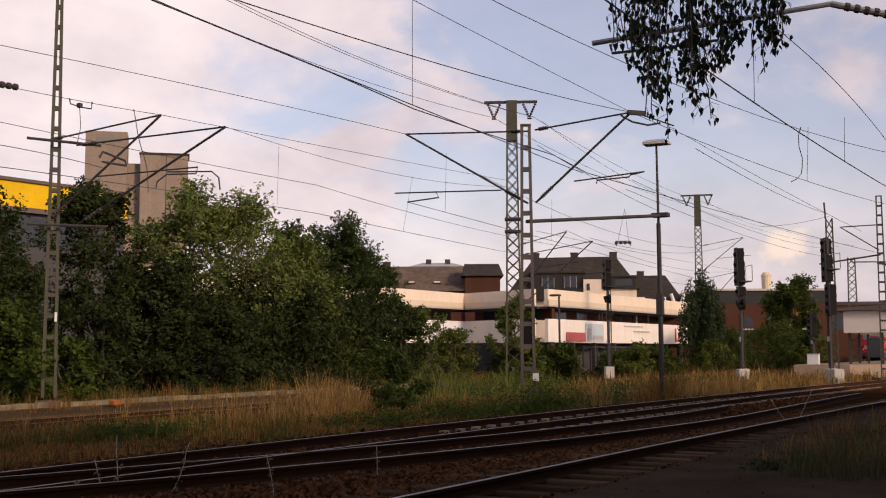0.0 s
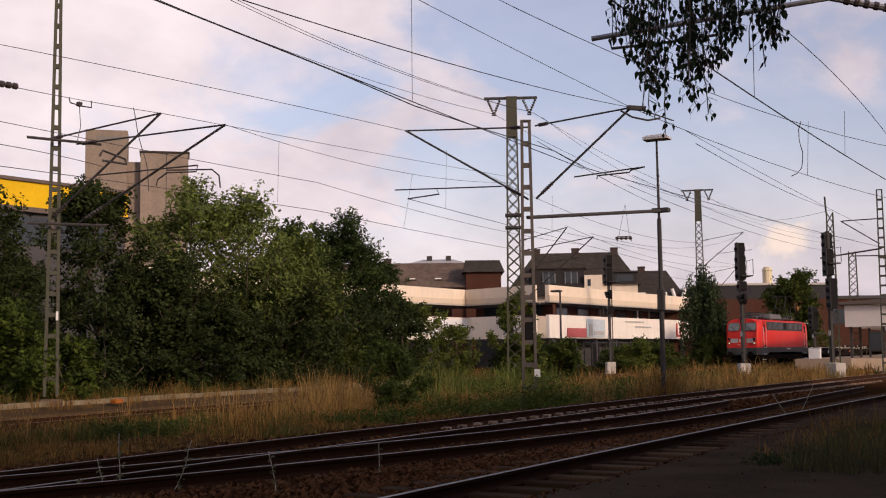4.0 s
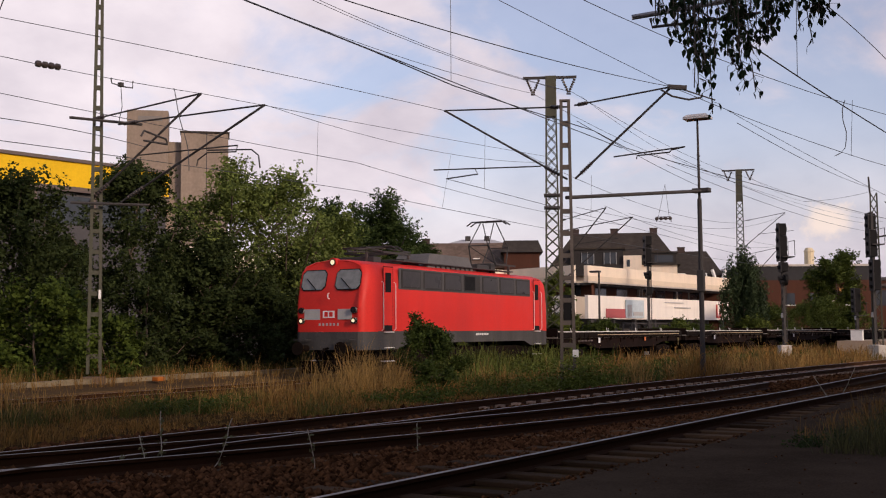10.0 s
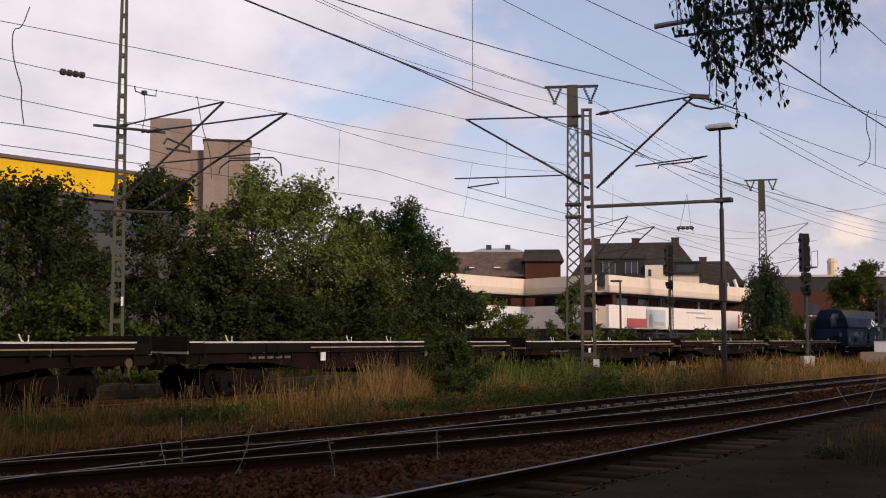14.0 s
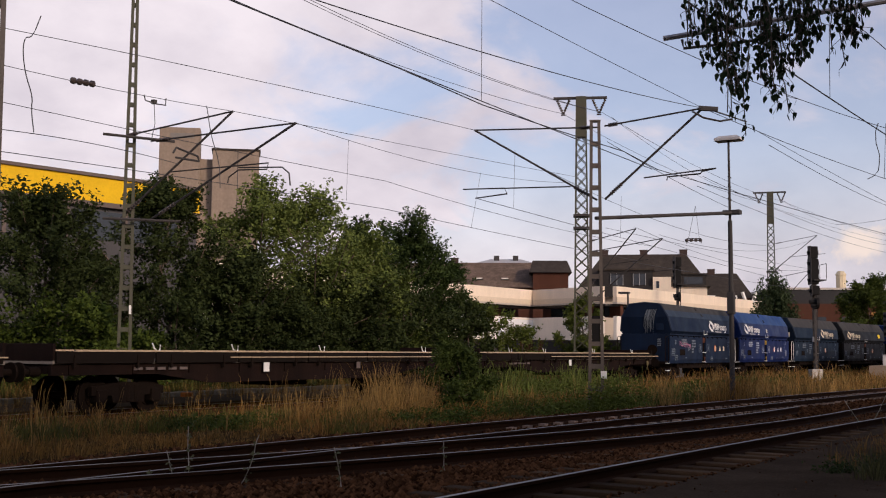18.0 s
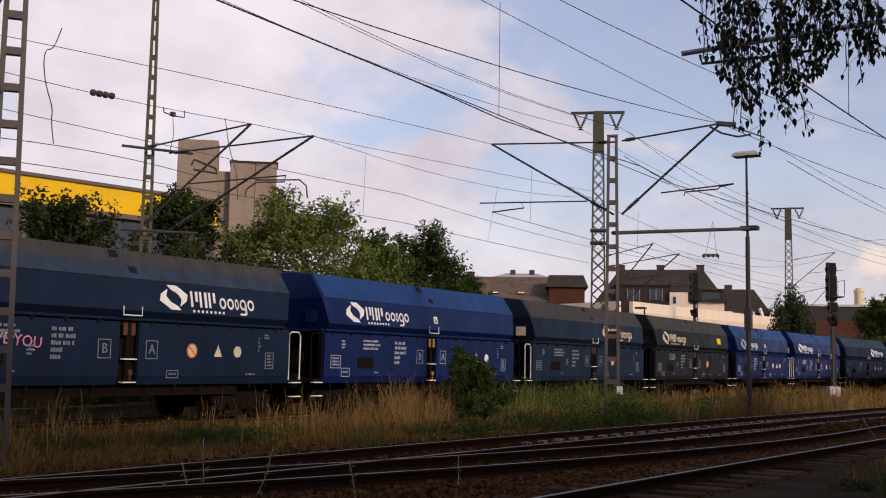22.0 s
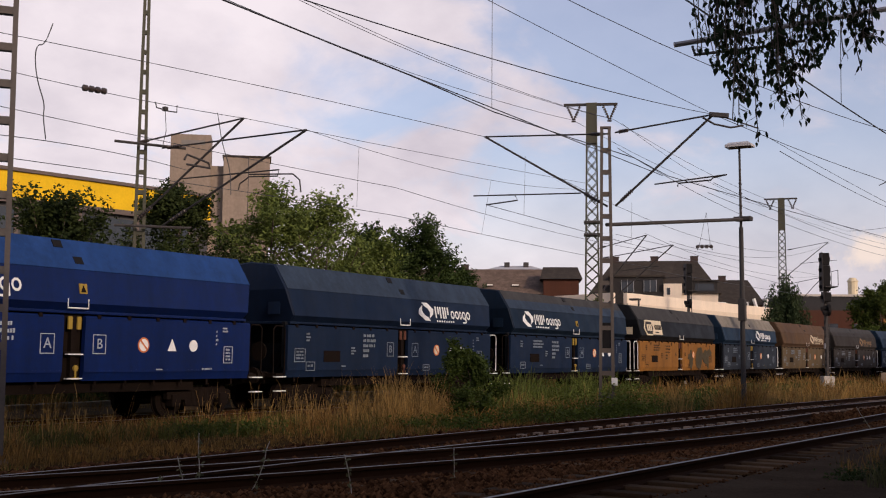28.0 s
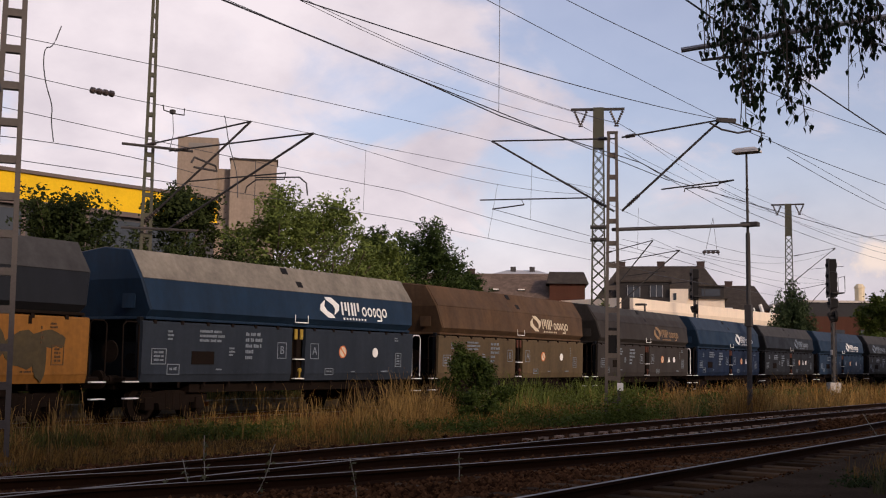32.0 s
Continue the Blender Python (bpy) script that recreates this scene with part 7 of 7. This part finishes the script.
def script_bm(rows, ch, seed, edge=False):
    """Rows of small uneven bars where unreadable writing stands; a row is a tuple of word lengths."""
    rng = random.Random(seed)
    bm = bmesh.new()
    wide = 0.0
    for r, row in enumerate(rows):
        x = 0.0
        for count in row:
            for _ in range(count):
                w = ch * rng.uniform(0.38, 0.6)
                box(bm, x, 0, -r * ch * 1.6, x + w, 0.012, -r * ch * 1.6 + ch * rng.uniform(0.75, 1.0))
                x += w + ch * 0.22
            x += ch * 0.5
        wide = max(wide, x)
    if edge:
        z0, z1, e = -len(rows) * ch * 1.6 + ch * 0.2, ch * 1.7, 0.02
        for q in ((-0.09, z0, wide + 0.05, z0 + e), (-0.09, z1, wide + 0.05, z1 + e), (-0.09, z0 + e, -0.09 + e, z1), (wide + 0.05 - e, z0 + e, wide + 0.05, z1)):
            box(bm, q[0], 0, q[1], q[2], 0.012, q[3])
    return bm


# blocks of writing on the near doors: place along the wagon, height, rows of word lengths, size of the characters, framed or not
SCRIPTS = (
    (-2.35, 2.24, ((2, 3, 2), (2, 2, 4), (4, 3, 1), (5,), (4,)), 0.10, False),
    (-4.15, 2.28, ((9, 6), (12, 5), (7, 4, 3)), 0.075, False),
    (-3.0, 1.86, ((5,), (6,), (4,)), 0.055, False),
    (-5.75, 1.72, ((3, 4), (5, 2), (4, 3)), 0.06, True),
    (-5.2, 1.30, ((2, 2),), 0.08, True),
    (-3.5, 1.30, ((7,),), 0.045, False),
    (-5.3, 2.25, ((4,), (5,), (4,)), 0.06, False),
    (4.75, 2.22, ((1,), (1,), (2,), (1,)), 0.07, False),
    (5.15, 1.75, ((4,), (3, 1), (5,), (2, 2)), 0.055, True),
    (5.0, 2.32, ((5,), (6,)), 0.05, False),
    (1.35, 1.24, ((3, 2),), 0.06, True),
    (2.6, 1.24, ((8,),), 0.04, False),
    (4.25, 1.24, ((2, 6, 2),), 0.05, False),
)


def paint(name, c, rough=0.5):
    return mat(name, c, rough + 0.1, vary=0.5, scale=0.8, fine=7, bump=0.03, spec=0.16, streak=0.30, second=tuple(0.55 * v + 0.008 for v in c))


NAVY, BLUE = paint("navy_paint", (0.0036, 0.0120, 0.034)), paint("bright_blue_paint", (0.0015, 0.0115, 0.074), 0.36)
TEAL, SLATEP = paint("petrol_paint", (0.0045, 0.0140, 0.031)), paint("slate_grey_paint", (0.0090, 0.0100, 0.0125))
OCHRE, RUST = paint("ochre_paint", (0.215, 0.092, 0.017), 0.6), paint("rust_brown_paint", (0.090, 0.051, 0.026), 0.65)
OLIVE, UMBER = paint("olive_drab_paint", (0.095, 0.065, 0.033), 0.65), paint("umber_paint", (0.034, 0.028, 0.024), 0.65)
DUST, BLUEDUST, BEIGE = paint("coal_dust_roof", (0.047, 0.045, 0.044), 0.8), paint("bluish_dust_roof", (0.028, 0.043, 0.068), 0.7), paint("beige_dust_roof", (0.20, 0.175, 0.14), 0.8)
# near-black ends: the shade between wagons is put into this paint
DARKEND = paint("shaded_end_paint", (0.006, 0.007, 0.009), 0.7)
PALEBLUE, GREYBLUE = paint("faded_blue_paint", (0.0085, 0.0235, 0.048)), paint("grey_blue_paint", (0.019, 0.025, 0.035), 0.6)
# bright blue side paint made lighter, with the sky's sheen on the slopes painted in
SKYLIT_BLUE = paint("skylit_blue_roof", (0.014, 0.046, 0.155), 0.40)
CREAMMARK, GREYMARK = mat("cream_marking", (0.62, 0.52, 0.36), 0.6, vary=0.35), mat("faded_marking", (0.19, 0.22, 0.25), 0.7, vary=0.6, fine=20)
M_PINK = mat("pink_spray_paint", (0.55, 0.22, 0.32), 0.6, vary=0.3)
M_GRAFF = mat("dark_green_spray_paint", (0.050, 0.037, 0.016), 0.7, vary=0.5, scale=2, fine=8)

#        upper,  lower,  roof,   low roof, mark,      logo,    words for the label
HOPPERS = (
    (NAVY, NAVY, DUST, BLUEDUST, M_WHITE, "right", "navy blue", "white streaks and pink writing"),
    (BLUE, BLUE, SKYLIT_BLUE, SKYLIT_BLUE, M_WHITE, "left", "bright blue", "large white markings"),
    (TEAL, TEAL, DUST, DUST, CREAMMARK, "right", "petrol blue", "cream markings and dusty roof"),
    (SLATEP, SLATEP, DUST, DUST, CREAMMARK, "left", "dark slate grey", "cream markings, small yellow sign"),
    (BLUE, BLUE, SKYLIT_BLUE, SKYLIT_BLUE, M_WHITE, "left", "bright blue", "white markings and handrail"),
    (BLUE, BLUE, SKYLIT_BLUE, SKYLIT_BLUE, M_WHITE, "left", "bright blue", "large white markings"),
    (NAVY, NAVY, BLUEDUST, BLUEDUST, M_WHITE, "right", "navy blue", "white markings, dusty blue roof"),
    (TEAL, NAVY, DUST, BLUEDUST, M_WHITE, "left", "navy blue", "dusty grey roof, white markings"),
    (SLATEP, OCHRE, DUST, DUST, CREAMMARK, "plate", "ochre and black", "green spray paint on doors"),
    (PALEBLUE, GREYBLUE, BEIGE, BEIGE, M_WHITE, "right", "petrol blue", "beige dusty roof, white markings"),
    (RUST, OLIVE, RUST, RUST, CREAMMARK, "right", "rust brown and olive", "faded cream markings"),
    (UMBER, UMBER, DUST, UMBER, mat("faded_orange_marking", (0.26, 0.16, 0.08), 0.7, vary=0.5), "right", "dark umber", "faded orange markings"),
    (PALEBLUE, NAVY, BLUEDUST, BLUEDUST, M_WHITE, "right", "blue", "white markings"),
    (SLATEP, SLATEP, DUST, DUST, GREYMARK, "right", "dark grey", "faded markings"),
    (PALEBLUE, PALEBLUE, BLUEDUST, BLUEDUST, M_WHITE, "right", "blue", "white markings"),
    (SLATEP, SLATEP, DUST, DUST, GREYMARK, "left", "dark grey", "faded markings"),
    (TEAL, TEAL, DUST, BLUEDUST, M_WHITE, "right", "petrol blue", "white markings"),
    (NAVY, NAVY, DUST, DUST, M_WHITE, "left", "navy blue", "white markings"),
)


def flat_mark(parent, name, x0, z0, x1, z1, material, y=-1.448, d=0.014):
    """A thin painted shape on the near doors."""
    key = "mark_%d_%d" % (round((x1 - x0) * 1000), round((z1 - z0) * 1000))
    me = cached(key, lambda: box(bmesh.new(), 0, 0, 0, x1 - x0, d, z1 - z0))
    face = y if z0 < 1.25 else -1.444 - 0.02 * (z0 - 1.22) / 1.34
    return part(name, me, material, parent, at=pose(x0, face - 0.006, z0, 0.9 if z0 > 1.25 else 0))


def make_hopper(k, s0, spec):
    up, low, roof, roof2, mark, logo, word, extra = spec
    h = thing("hopper_wagon", label=word + " hopper wagon with " + extra, category="hopper wagon", group="hopper wagons of the goods train")
    u = part("upper_hopper", cached("hopper_upper", upper_bm), up, h)
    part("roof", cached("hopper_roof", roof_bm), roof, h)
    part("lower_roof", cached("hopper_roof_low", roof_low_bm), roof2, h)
    part("ledge", cached("hopper_ledge", lambda: box(bmesh.new(), -6.0, -1.40, 2.56, 6.0, 1.40, 2.63, bevel=0.015)), up if low is not OCHRE else M_UNDER, h)
    for s in (0, 1):
        es = part("end_sheet", cached("hopper_end", end_bm), DARKEND, h, at=pose(0, 0, 0, 0, 0, 180 * s))
        for y in (-1.25, 1.25):
            part("end_post", cached("hopper_end_post", lambda: box(bmesh.new(), 6.0, -0.06, 1.1, 6.12, 0.06, 2.62, bevel=0.01)), DARKEND, es, at=pose(0, y, 0))
        part("bulkhead", cached("hopper_bulkhead", lambda: box(bmesh.new(), 5.2, -1.28, 1.12, 5.26, 1.28, 2.6)), DARKEND, es)
        part("end_floor", cached("hopper_end_floor", lambda: box(bmesh.new(), 5.3, -1.35, 1.0, 6.55, 1.35, 1.12)), M_UNDER, es)
    part("chute", cached("hopper_chute", lambda: loft(bmesh.new(), [[(-4.4, -1.28, 2.58), (4.4, -1.28, 2.58), (4.4, 1.28, 2.58), (-4.4, 1.28, 2.58)], [(-4.2, -0.5, 0.9), (4.2, -0.5, 0.9), (4.2, 0.5, 0.9), (-4.2, 0.5, 0.9)]])), M_UNDER, h)
    # side doors
    for side in (0, 1):
        m = pose(0, 0, 0, 0, 0, 180 * side)
        for x in (-6.15, 0.3):
            w = 5.82
            d = part("door", cached("hopper_door", door_bm(w)), low, h, at=m @ pose(x, 0, 0))
            if side == 0:
                for q in range(6):
                    part("hinge", cached("hopper_hinge", lambda: box(bmesh.new(), -0.05, -0.03, -0.05, 0.05, 0.03, 0.05, bevel=0.008)), M_UNDER, d, at=pose(0.4 + q * 0.95, -1.45, 2.50))
                    part("catch", cached("hopper_catch", lambda: rod(bmesh.new(), (0, 0, 0), (0, 0, -0.14), 0.03, 6)), M_UNDER, d, at=pose(0.4 + q * 0.95, -1.39, 1.0))
        part("lock_gear", cached("hopper_lock", lambda: box(box(box(bmesh.new(), -0.3, -1.3, 1.0, 0.28, -1.2, 2.55), -0.08, -1.42, 1.1, 0.06, -1.3, 2.5), -0.26, -1.4, 1.62, 0.24, -1.3, 1.68)), M_UNDER, h, at=m)
    lever = M_PALEYELLOW if k in (1, 4, 5, 7, 9) else mat("rusty_red_lever", (0.10, 0.035, 0.02), 0.8)
    for x in (-0.14, 0.12):
        part("lever", cached("hopper_lever", lambda: box(bmesh.new(), -0.06, -0.03, -0.15, 0.06, 0.03, 0.15, bevel=0.02)), lever, h, at=pose(x, -1.43, 2.34))
    part("lever", cached("hopper_lever2", lambda: rod(rod(disc(bmesh.new(), (0, 0, 0.1), 0.07, "y", 0.05, 10), (0, 0, 0.1), (0, 0, -0.14), 0.025, 6), (-0.1, 0, -0.14), (0.1, 0, -0.14), 0.03, 6)), lever, h, at=pose(0.05, -1.45, 1.2))
    for z in (1.62, 1.06):
        part("step", cached("hopper_step", lambda: box(bmesh.new(), -0.22, -0.06, -0.015, 0.22, 0.06, 0.015)), M_WHITE, h, at=pose(0, -1.44, z))
    part("bracket", cached("hopper_bracket", lambda: tube(bmesh.new(), [(-0.3, 0, 0.22), (-0.3, 0, 0), (0.3, 0, 0), (0.3, 0, 0.22)], 0.018, 5)), M_WHITE, h, at=pose(0, -1.53, 2.68))
    for x, u in ((-0.16, 1.0), (0.22, 0.35)):
        part("roof_vent", cached("hopper_vent", lambda: box(bmesh.new(), -0.13, -0.02, -0.1, 0.13, 0.02, 0.1)), M_BLACK, h, at=pose(x - 0.1 * u, -1.37 + 0.36 * u, 3.60 + 0.58 * u, -32))
    # underframe, bogies, ends
    part("underframe", cached("hopper_under", lambda: box(box(bmesh.new(), -6.5, -0.9, 0.82, 6.5, 0.9, 1.1), -4.2, -1.2, 0.72, 4.2, 1.2, 0.98)), M_UNDER, h)
    for x in (-4.6, 4.6):
        bogie(h, x, 1.8, 0.46)
    buffers(h, 6.4)
    for s in (-1, 1):
        for y in (-1, 1):
            rail_m = M_WHITE if y < 0 and ((s > 0 and k in (0, 4, 6, 7, 9, 11)) or (s < 0 and k in (2, 5, 8))) else M_UNDER
            part("handrail", cached("hopper_rail", lambda: tube(bmesh.new(), [(0, 0, 0), (0, 0, 1.28), (0.1, 0, 1.38), (0.42, 0, 1.38), (0.52, 0, 1.28), (0.5, 0, 0)], 0.02, 6)), rail_m, h, at=pose(s * 6.2, y * 1.38, 1.1, 0, 0, 0 if s > 0 else 180))
            for z in (1.02, 0.62):
                part("end_step", cached("hopper_step", None), M_WHITE, h, at=pose(s * 6.45, y * 1.42, z))
    part("brake_wheel", cached("hopper_brake", lambda: disc(disc(bmesh.new(), (0, 0, 0), 0.28, "x", 0.04, 16), (0.05, 0, 0), 0.09, "x", 0.1, 10)), M_UNDER, h, at=pose(-6.3, -0.5, 1.75))
    part("air_tank", cached("hopper_tank", lambda: rod(bmesh.new(), (-0.5, 0, 0), (0.5, 0, 0), 0.22, 12)), M_UNDER, h, at=pose(-5.35, -0.75, 1.5))
    # markings
    if logo == "plate":
        pl = part("sign_plate", patch(bmesh.new(), [(-5.35, 0.08), (-3.0, 0.08), (-3.0, 1.0), (-5.35, 1.0)], 0.02), CREAMMARK, h, "cream sign plate with dark bars")
        bm = bmesh.new()
        for a in ((-5.55, 0.5, -5.25, 1.0, -4.45, 1.0, -4.15, 0.5, -4.45, 0.0, -5.25, 0.0),):
            q = [(a[j], a[j + 1]) for j in range(0, 12, 2)]
            patch(bm, q, 0.028)
        part("sign_shape", bm, CREAMMARK, pl)
        bm = bmesh.new()
        patch(bm, [(-5.45, 0.5), (-5.2, 0.9), (-4.5, 0.9), (-4.25, 0.5), (-4.5, 0.1), (-5.2, 0.1)], 0.034)
        part("sign_field", bm, DUST, pl)
        bm = bmesh.new()
        for j in range(3):
            patch(bm, [(-5.15 + 0.25 * j, 0.3), (-4.98 + 0.25 * j, 0.3), (-4.98 + 0.25 * j, 0.72), (-5.15 + 0.25 * j, 0.72)], 0.04)
        part("sign_bars", bm, CREAMMARK, pl)
        bm = bmesh.new()
        for j in range(8):
            x = -4.05 + 0.125 * j
            patch(bm, [(x, 0.4), (x + 0.085, 0.4), (x + 0.085, 0.72), (x, 0.72)], 0.03)
        patch(bm, [(-4.05, 0.2), (-3.5, 0.2), (-3.5, 0.26), (-4.05, 0.26)], 0.03)
        part("sign_bars", bm, UMBER, pl)
    else:
        x0 = -4.75 if logo == "left" else 1.3
        part("emblem", cached("hopper_icon", icon_bm), mark, h, "pale swirl-like emblem", at=pose(x0 + 0.12, 0, 0))
        part("word_mark", cached("hopper_word", word_bm), mark, h, "row of pale upright shapes", at=pose(x0 + 0.72, 0, 0))
    if k == 3:
        part("sign", patch(bmesh.new(), [(3.9, 0.3), (4.55, 0.3), (4.55, 0.72), (3.9, 0.72)], 0.02), mat("yellow_sticker", (0.7, 0.5, 0.03), vary=0.2), h)
    ym = M_PALEYELLOW if k not in (2, 9) else GREYMARK
    if k in (1, 4, 5, 7):
        part("warning_sign", patch(bmesh.new(), [(0.05, 0.28), (0.28, 0.28), (0.28, 0.58), (0.05, 0.58)], 0.02), M_WHITE if k < 5 else ym, h, "small square warning label")
        part("warning_mark", patch(bmesh.new(), [(0.09, 0.32), (0.24, 0.32), (0.165, 0.53)], 0.028), M_UNDER if k >= 5 else ym, h)
    faint = RUST if low is OCHRE else (mat("worn_white_marking", (0.36, 0.39, 0.43), 0.7, vary=0.6, fine=20) if up is BLUE else GREYMARK)
    for i, (a, x) in enumerate((("A", -0.78), ("B", 0.74)) if k in (5, 8) else (("B", -0.78), ("A", 0.74))):
        part("letter", letters(a, 0.34, "glyph_" + a), faint if low is not OCHRE else RUST, h, at=pose(x, -1.462, 1.86))
        if low is not OCHRE:
            bm_key = "letter_frame"
            part("letter_frame", cached(bm_key, lambda: box(box(box(box(bmesh.new(), -0.2, 0, -0.23, -0.18, 0.012, 0.23), 0.18, 0, -0.23, 0.2, 0.012, 0.23), -0.18, 0, 0.21, 0.18, 0.012, 0.23), -0.18, 0, -0.23, 0.18, 0.012, -0.21)), faint, h, at=pose(x, -1.458, 1.86))
    for j, (x, z, rows, ch, edge) in enumerate(SCRIPTS):
        if (k * 5 + j * 3) % 11 == 0 and j > 0:
            continue
        part("lettering_bars", cached("script_%d" % j, lambda: script_bm(rows, ch, j, edge)), faint, h, at=pose(x, -1.45 - 0.016 * (z - 1.22) - 0.008, z, 0.9))
    sx = 2.15
    part("round_sign", cached("hopper_disc", lambda: disc(bmesh.new(), (0, 0, 0), 0.19, "y", 0.016, 20)), M_ORANGE, h, at=pose(sx, -1.452, 1.86))
    part("round_sign_field", cached("hopper_disc2", lambda: disc(bmesh.new(), (0, 0, 0), 0.15, "y", 0.02, 20)), M_WHITE if up is BLUE else CREAMMARK, h, at=pose(sx, -1.455, 1.86))
    part("round_sign_bar", cached("hopper_disc3", lambda: box(bmesh.new(), -0.16, -0.014, -0.022, 0.16, 0.014, 0.022)), M_ORANGE, h, at=pose(sx, -1.458, 1.86, 0, 45))
    if k in (0, 1, 4, 5, 6, 7, 11, 12, 13):
        part("triangle_sign", cached("hopper_tri", lambda: loft(bmesh.new(), [[(-0.15, y, -0.14), (0.15, y, -0.14), (0, y, 0.17)] for y in (0, 0.016)])), M_WHITE if k else CREAMMARK, h, at=pose(sx + 0.98, -1.462, 1.86))
    if k not in (2, 3, 8):
        part("disc_sign", cached("hopper_disc4", lambda: disc(bmesh.new(), (0, 0, 0), 0.15, "y", 0.016, 20)), M_WHITE if k else CREAMMARK, h, at=pose(sx + 1.75, -1.455, 1.86))
    part("hand_hole", cached("hopper_hole", lambda: box(bmesh.new(), -0.42, -0.01, -0.17, 0.42, 0.012, 0.17)), M_UNDER, h, at=pose(-4.0, -1.452, 1.62))
    part("end_plate", cached("hopper_plate", lambda: box(bmesh.new(), -0.01, -0.22, -0.26, 0.01, 0.22, 0.26)), CREAMMARK if k in (2, 5, 8) else up, h, at=pose(-6.075, -0.85, 3.1))
    if k == 0:
        rim = [(-1.36, 2.60), (-1.36, 1.0), (-0.75, 1.0), (-0.55, 1.55), (-0.3, 1.72), (0.3, 1.72), (0.55, 1.55), (0.75, 1.0), (1.36, 1.0), (1.36, 2.60)]
        part("end_wall", loft(bmesh.new(), [[(x, y, z) for y, z in rim] for x in (-6.17, -6.13)]), low, h, "blue end wall with an arched opening")
        part("lettering_bars", script_bm(((4,), (5,), (5,), (4,)), 0.07, 77), faint, h, at=pose(-6.18, -0.75, 2.3, 0, 0, -90))
        rng = random.Random(4)
        for n in range(16):
            y, w, ln = -0.72 + 0.036 * n + rng.uniform(-0.02, 0.02), rng.uniform(0.012, 0.05), rng.uniform(0.5, 1.3)
            pts = [(4.0 - 0.1 * rng.random(), -6.195), (3.58, -6.195), (3.58 - ln * 0.74, -6.195 + 0.25 * ln * 0.74 / 0.96)]
            part("paint_streak", loft(bmesh.new(), [[(x - d, y + 0.14 * q + e * (1 - 0.4 * q), z) for e, d in ((0, 0.0), (w, 0.0), (w, 0.012), (0, 0.012))] for q, (z, x) in enumerate(pts)]), GREYMARK, h, "thin pale vertical streak")
        part("spray_writing", letters("I LOVE YOU", 0.36, "glyph_love"), M_PINK, h, "pink hand-sprayed words", at=pose(-3.55, -1.462, 2.02, 0, 5))
    if k == 8:
        def blob(cx, cz, rx, rz, n=14):
            bm = bmesh.new()
            rim = [(cx + rx * (1 + 0.12 * math.sin(3.1 * a + cx)) * math.cos(a), cz + rz * (1 + 0.1 * math.sin(5.3 * a)) * math.sin(a)) for a in [2 * math.pi * j / n for j in range(n)]]
            loft(bm, [[(x, y, z) for x, z in rim] for y in (-1.446, -1.458 - 0.002 * (cx % 1))])
            part("spray_blot", bm, M_GRAFF, h, "dark green sprayed blot")
        blob(1.75, 1.6, 0.3, 0.55), blob(1.55, 1.75, 0.35, 0.18), blob(1.95, 1.72, 0.3, 0.15)
        blob(3.1, 1.65, 0.55, 0.62), blob(3.45, 1.9, 0.4, 0.4), blob(4.3, 1.75, 0.5, 0.42), blob(4.75, 1.55, 0.2, 0.5), blob(4.95, 2.0, 0.4, 0.2), blob(5.3, 1.95, 0.15, 0.15)
        for x in (-4.6, -3.4, -1.5, 1.2, 4.4):
            flat_mark(h, "latch", x, 2.32, x + 0.09, 2.5, M_UNDER)
    TRAIN.append((h, s0))


for i, spec in enumerate(HOPPERS):
    make_hopper(i, 50.2 - 6.0 + 13.95 * i, spec)



def motions():
    # the train runs along its track
    for ob, s0 in TRAIN:
        rows = []
        for k in range(65):
            x, y, a = on_path(s0 + run(k * 0.5))
            rows.append((k * 0.5, pose(x, y, 0, 0, 0, math.degrees(a))))
        walk(ob, rows)
    # the birch twigs hang in a light breeze
    for ob, ph in ((SPRAY_A, 0.0), (SPRAY_B, 0.7), (SPRAY_C, 1.5)):
        base = ob.matrix_world.translation.copy()
        walk(ob, [(float(t), pose(base.x, base.y, base.z, 2.2 * math.sin(1.7 * t + ph) + 1.2 * math.sin(0.6 * t), 1.8 * math.sin(1.3 * t + ph), 5 * math.sin(0.8 * t + ph))) for t in range(33)])


motions()
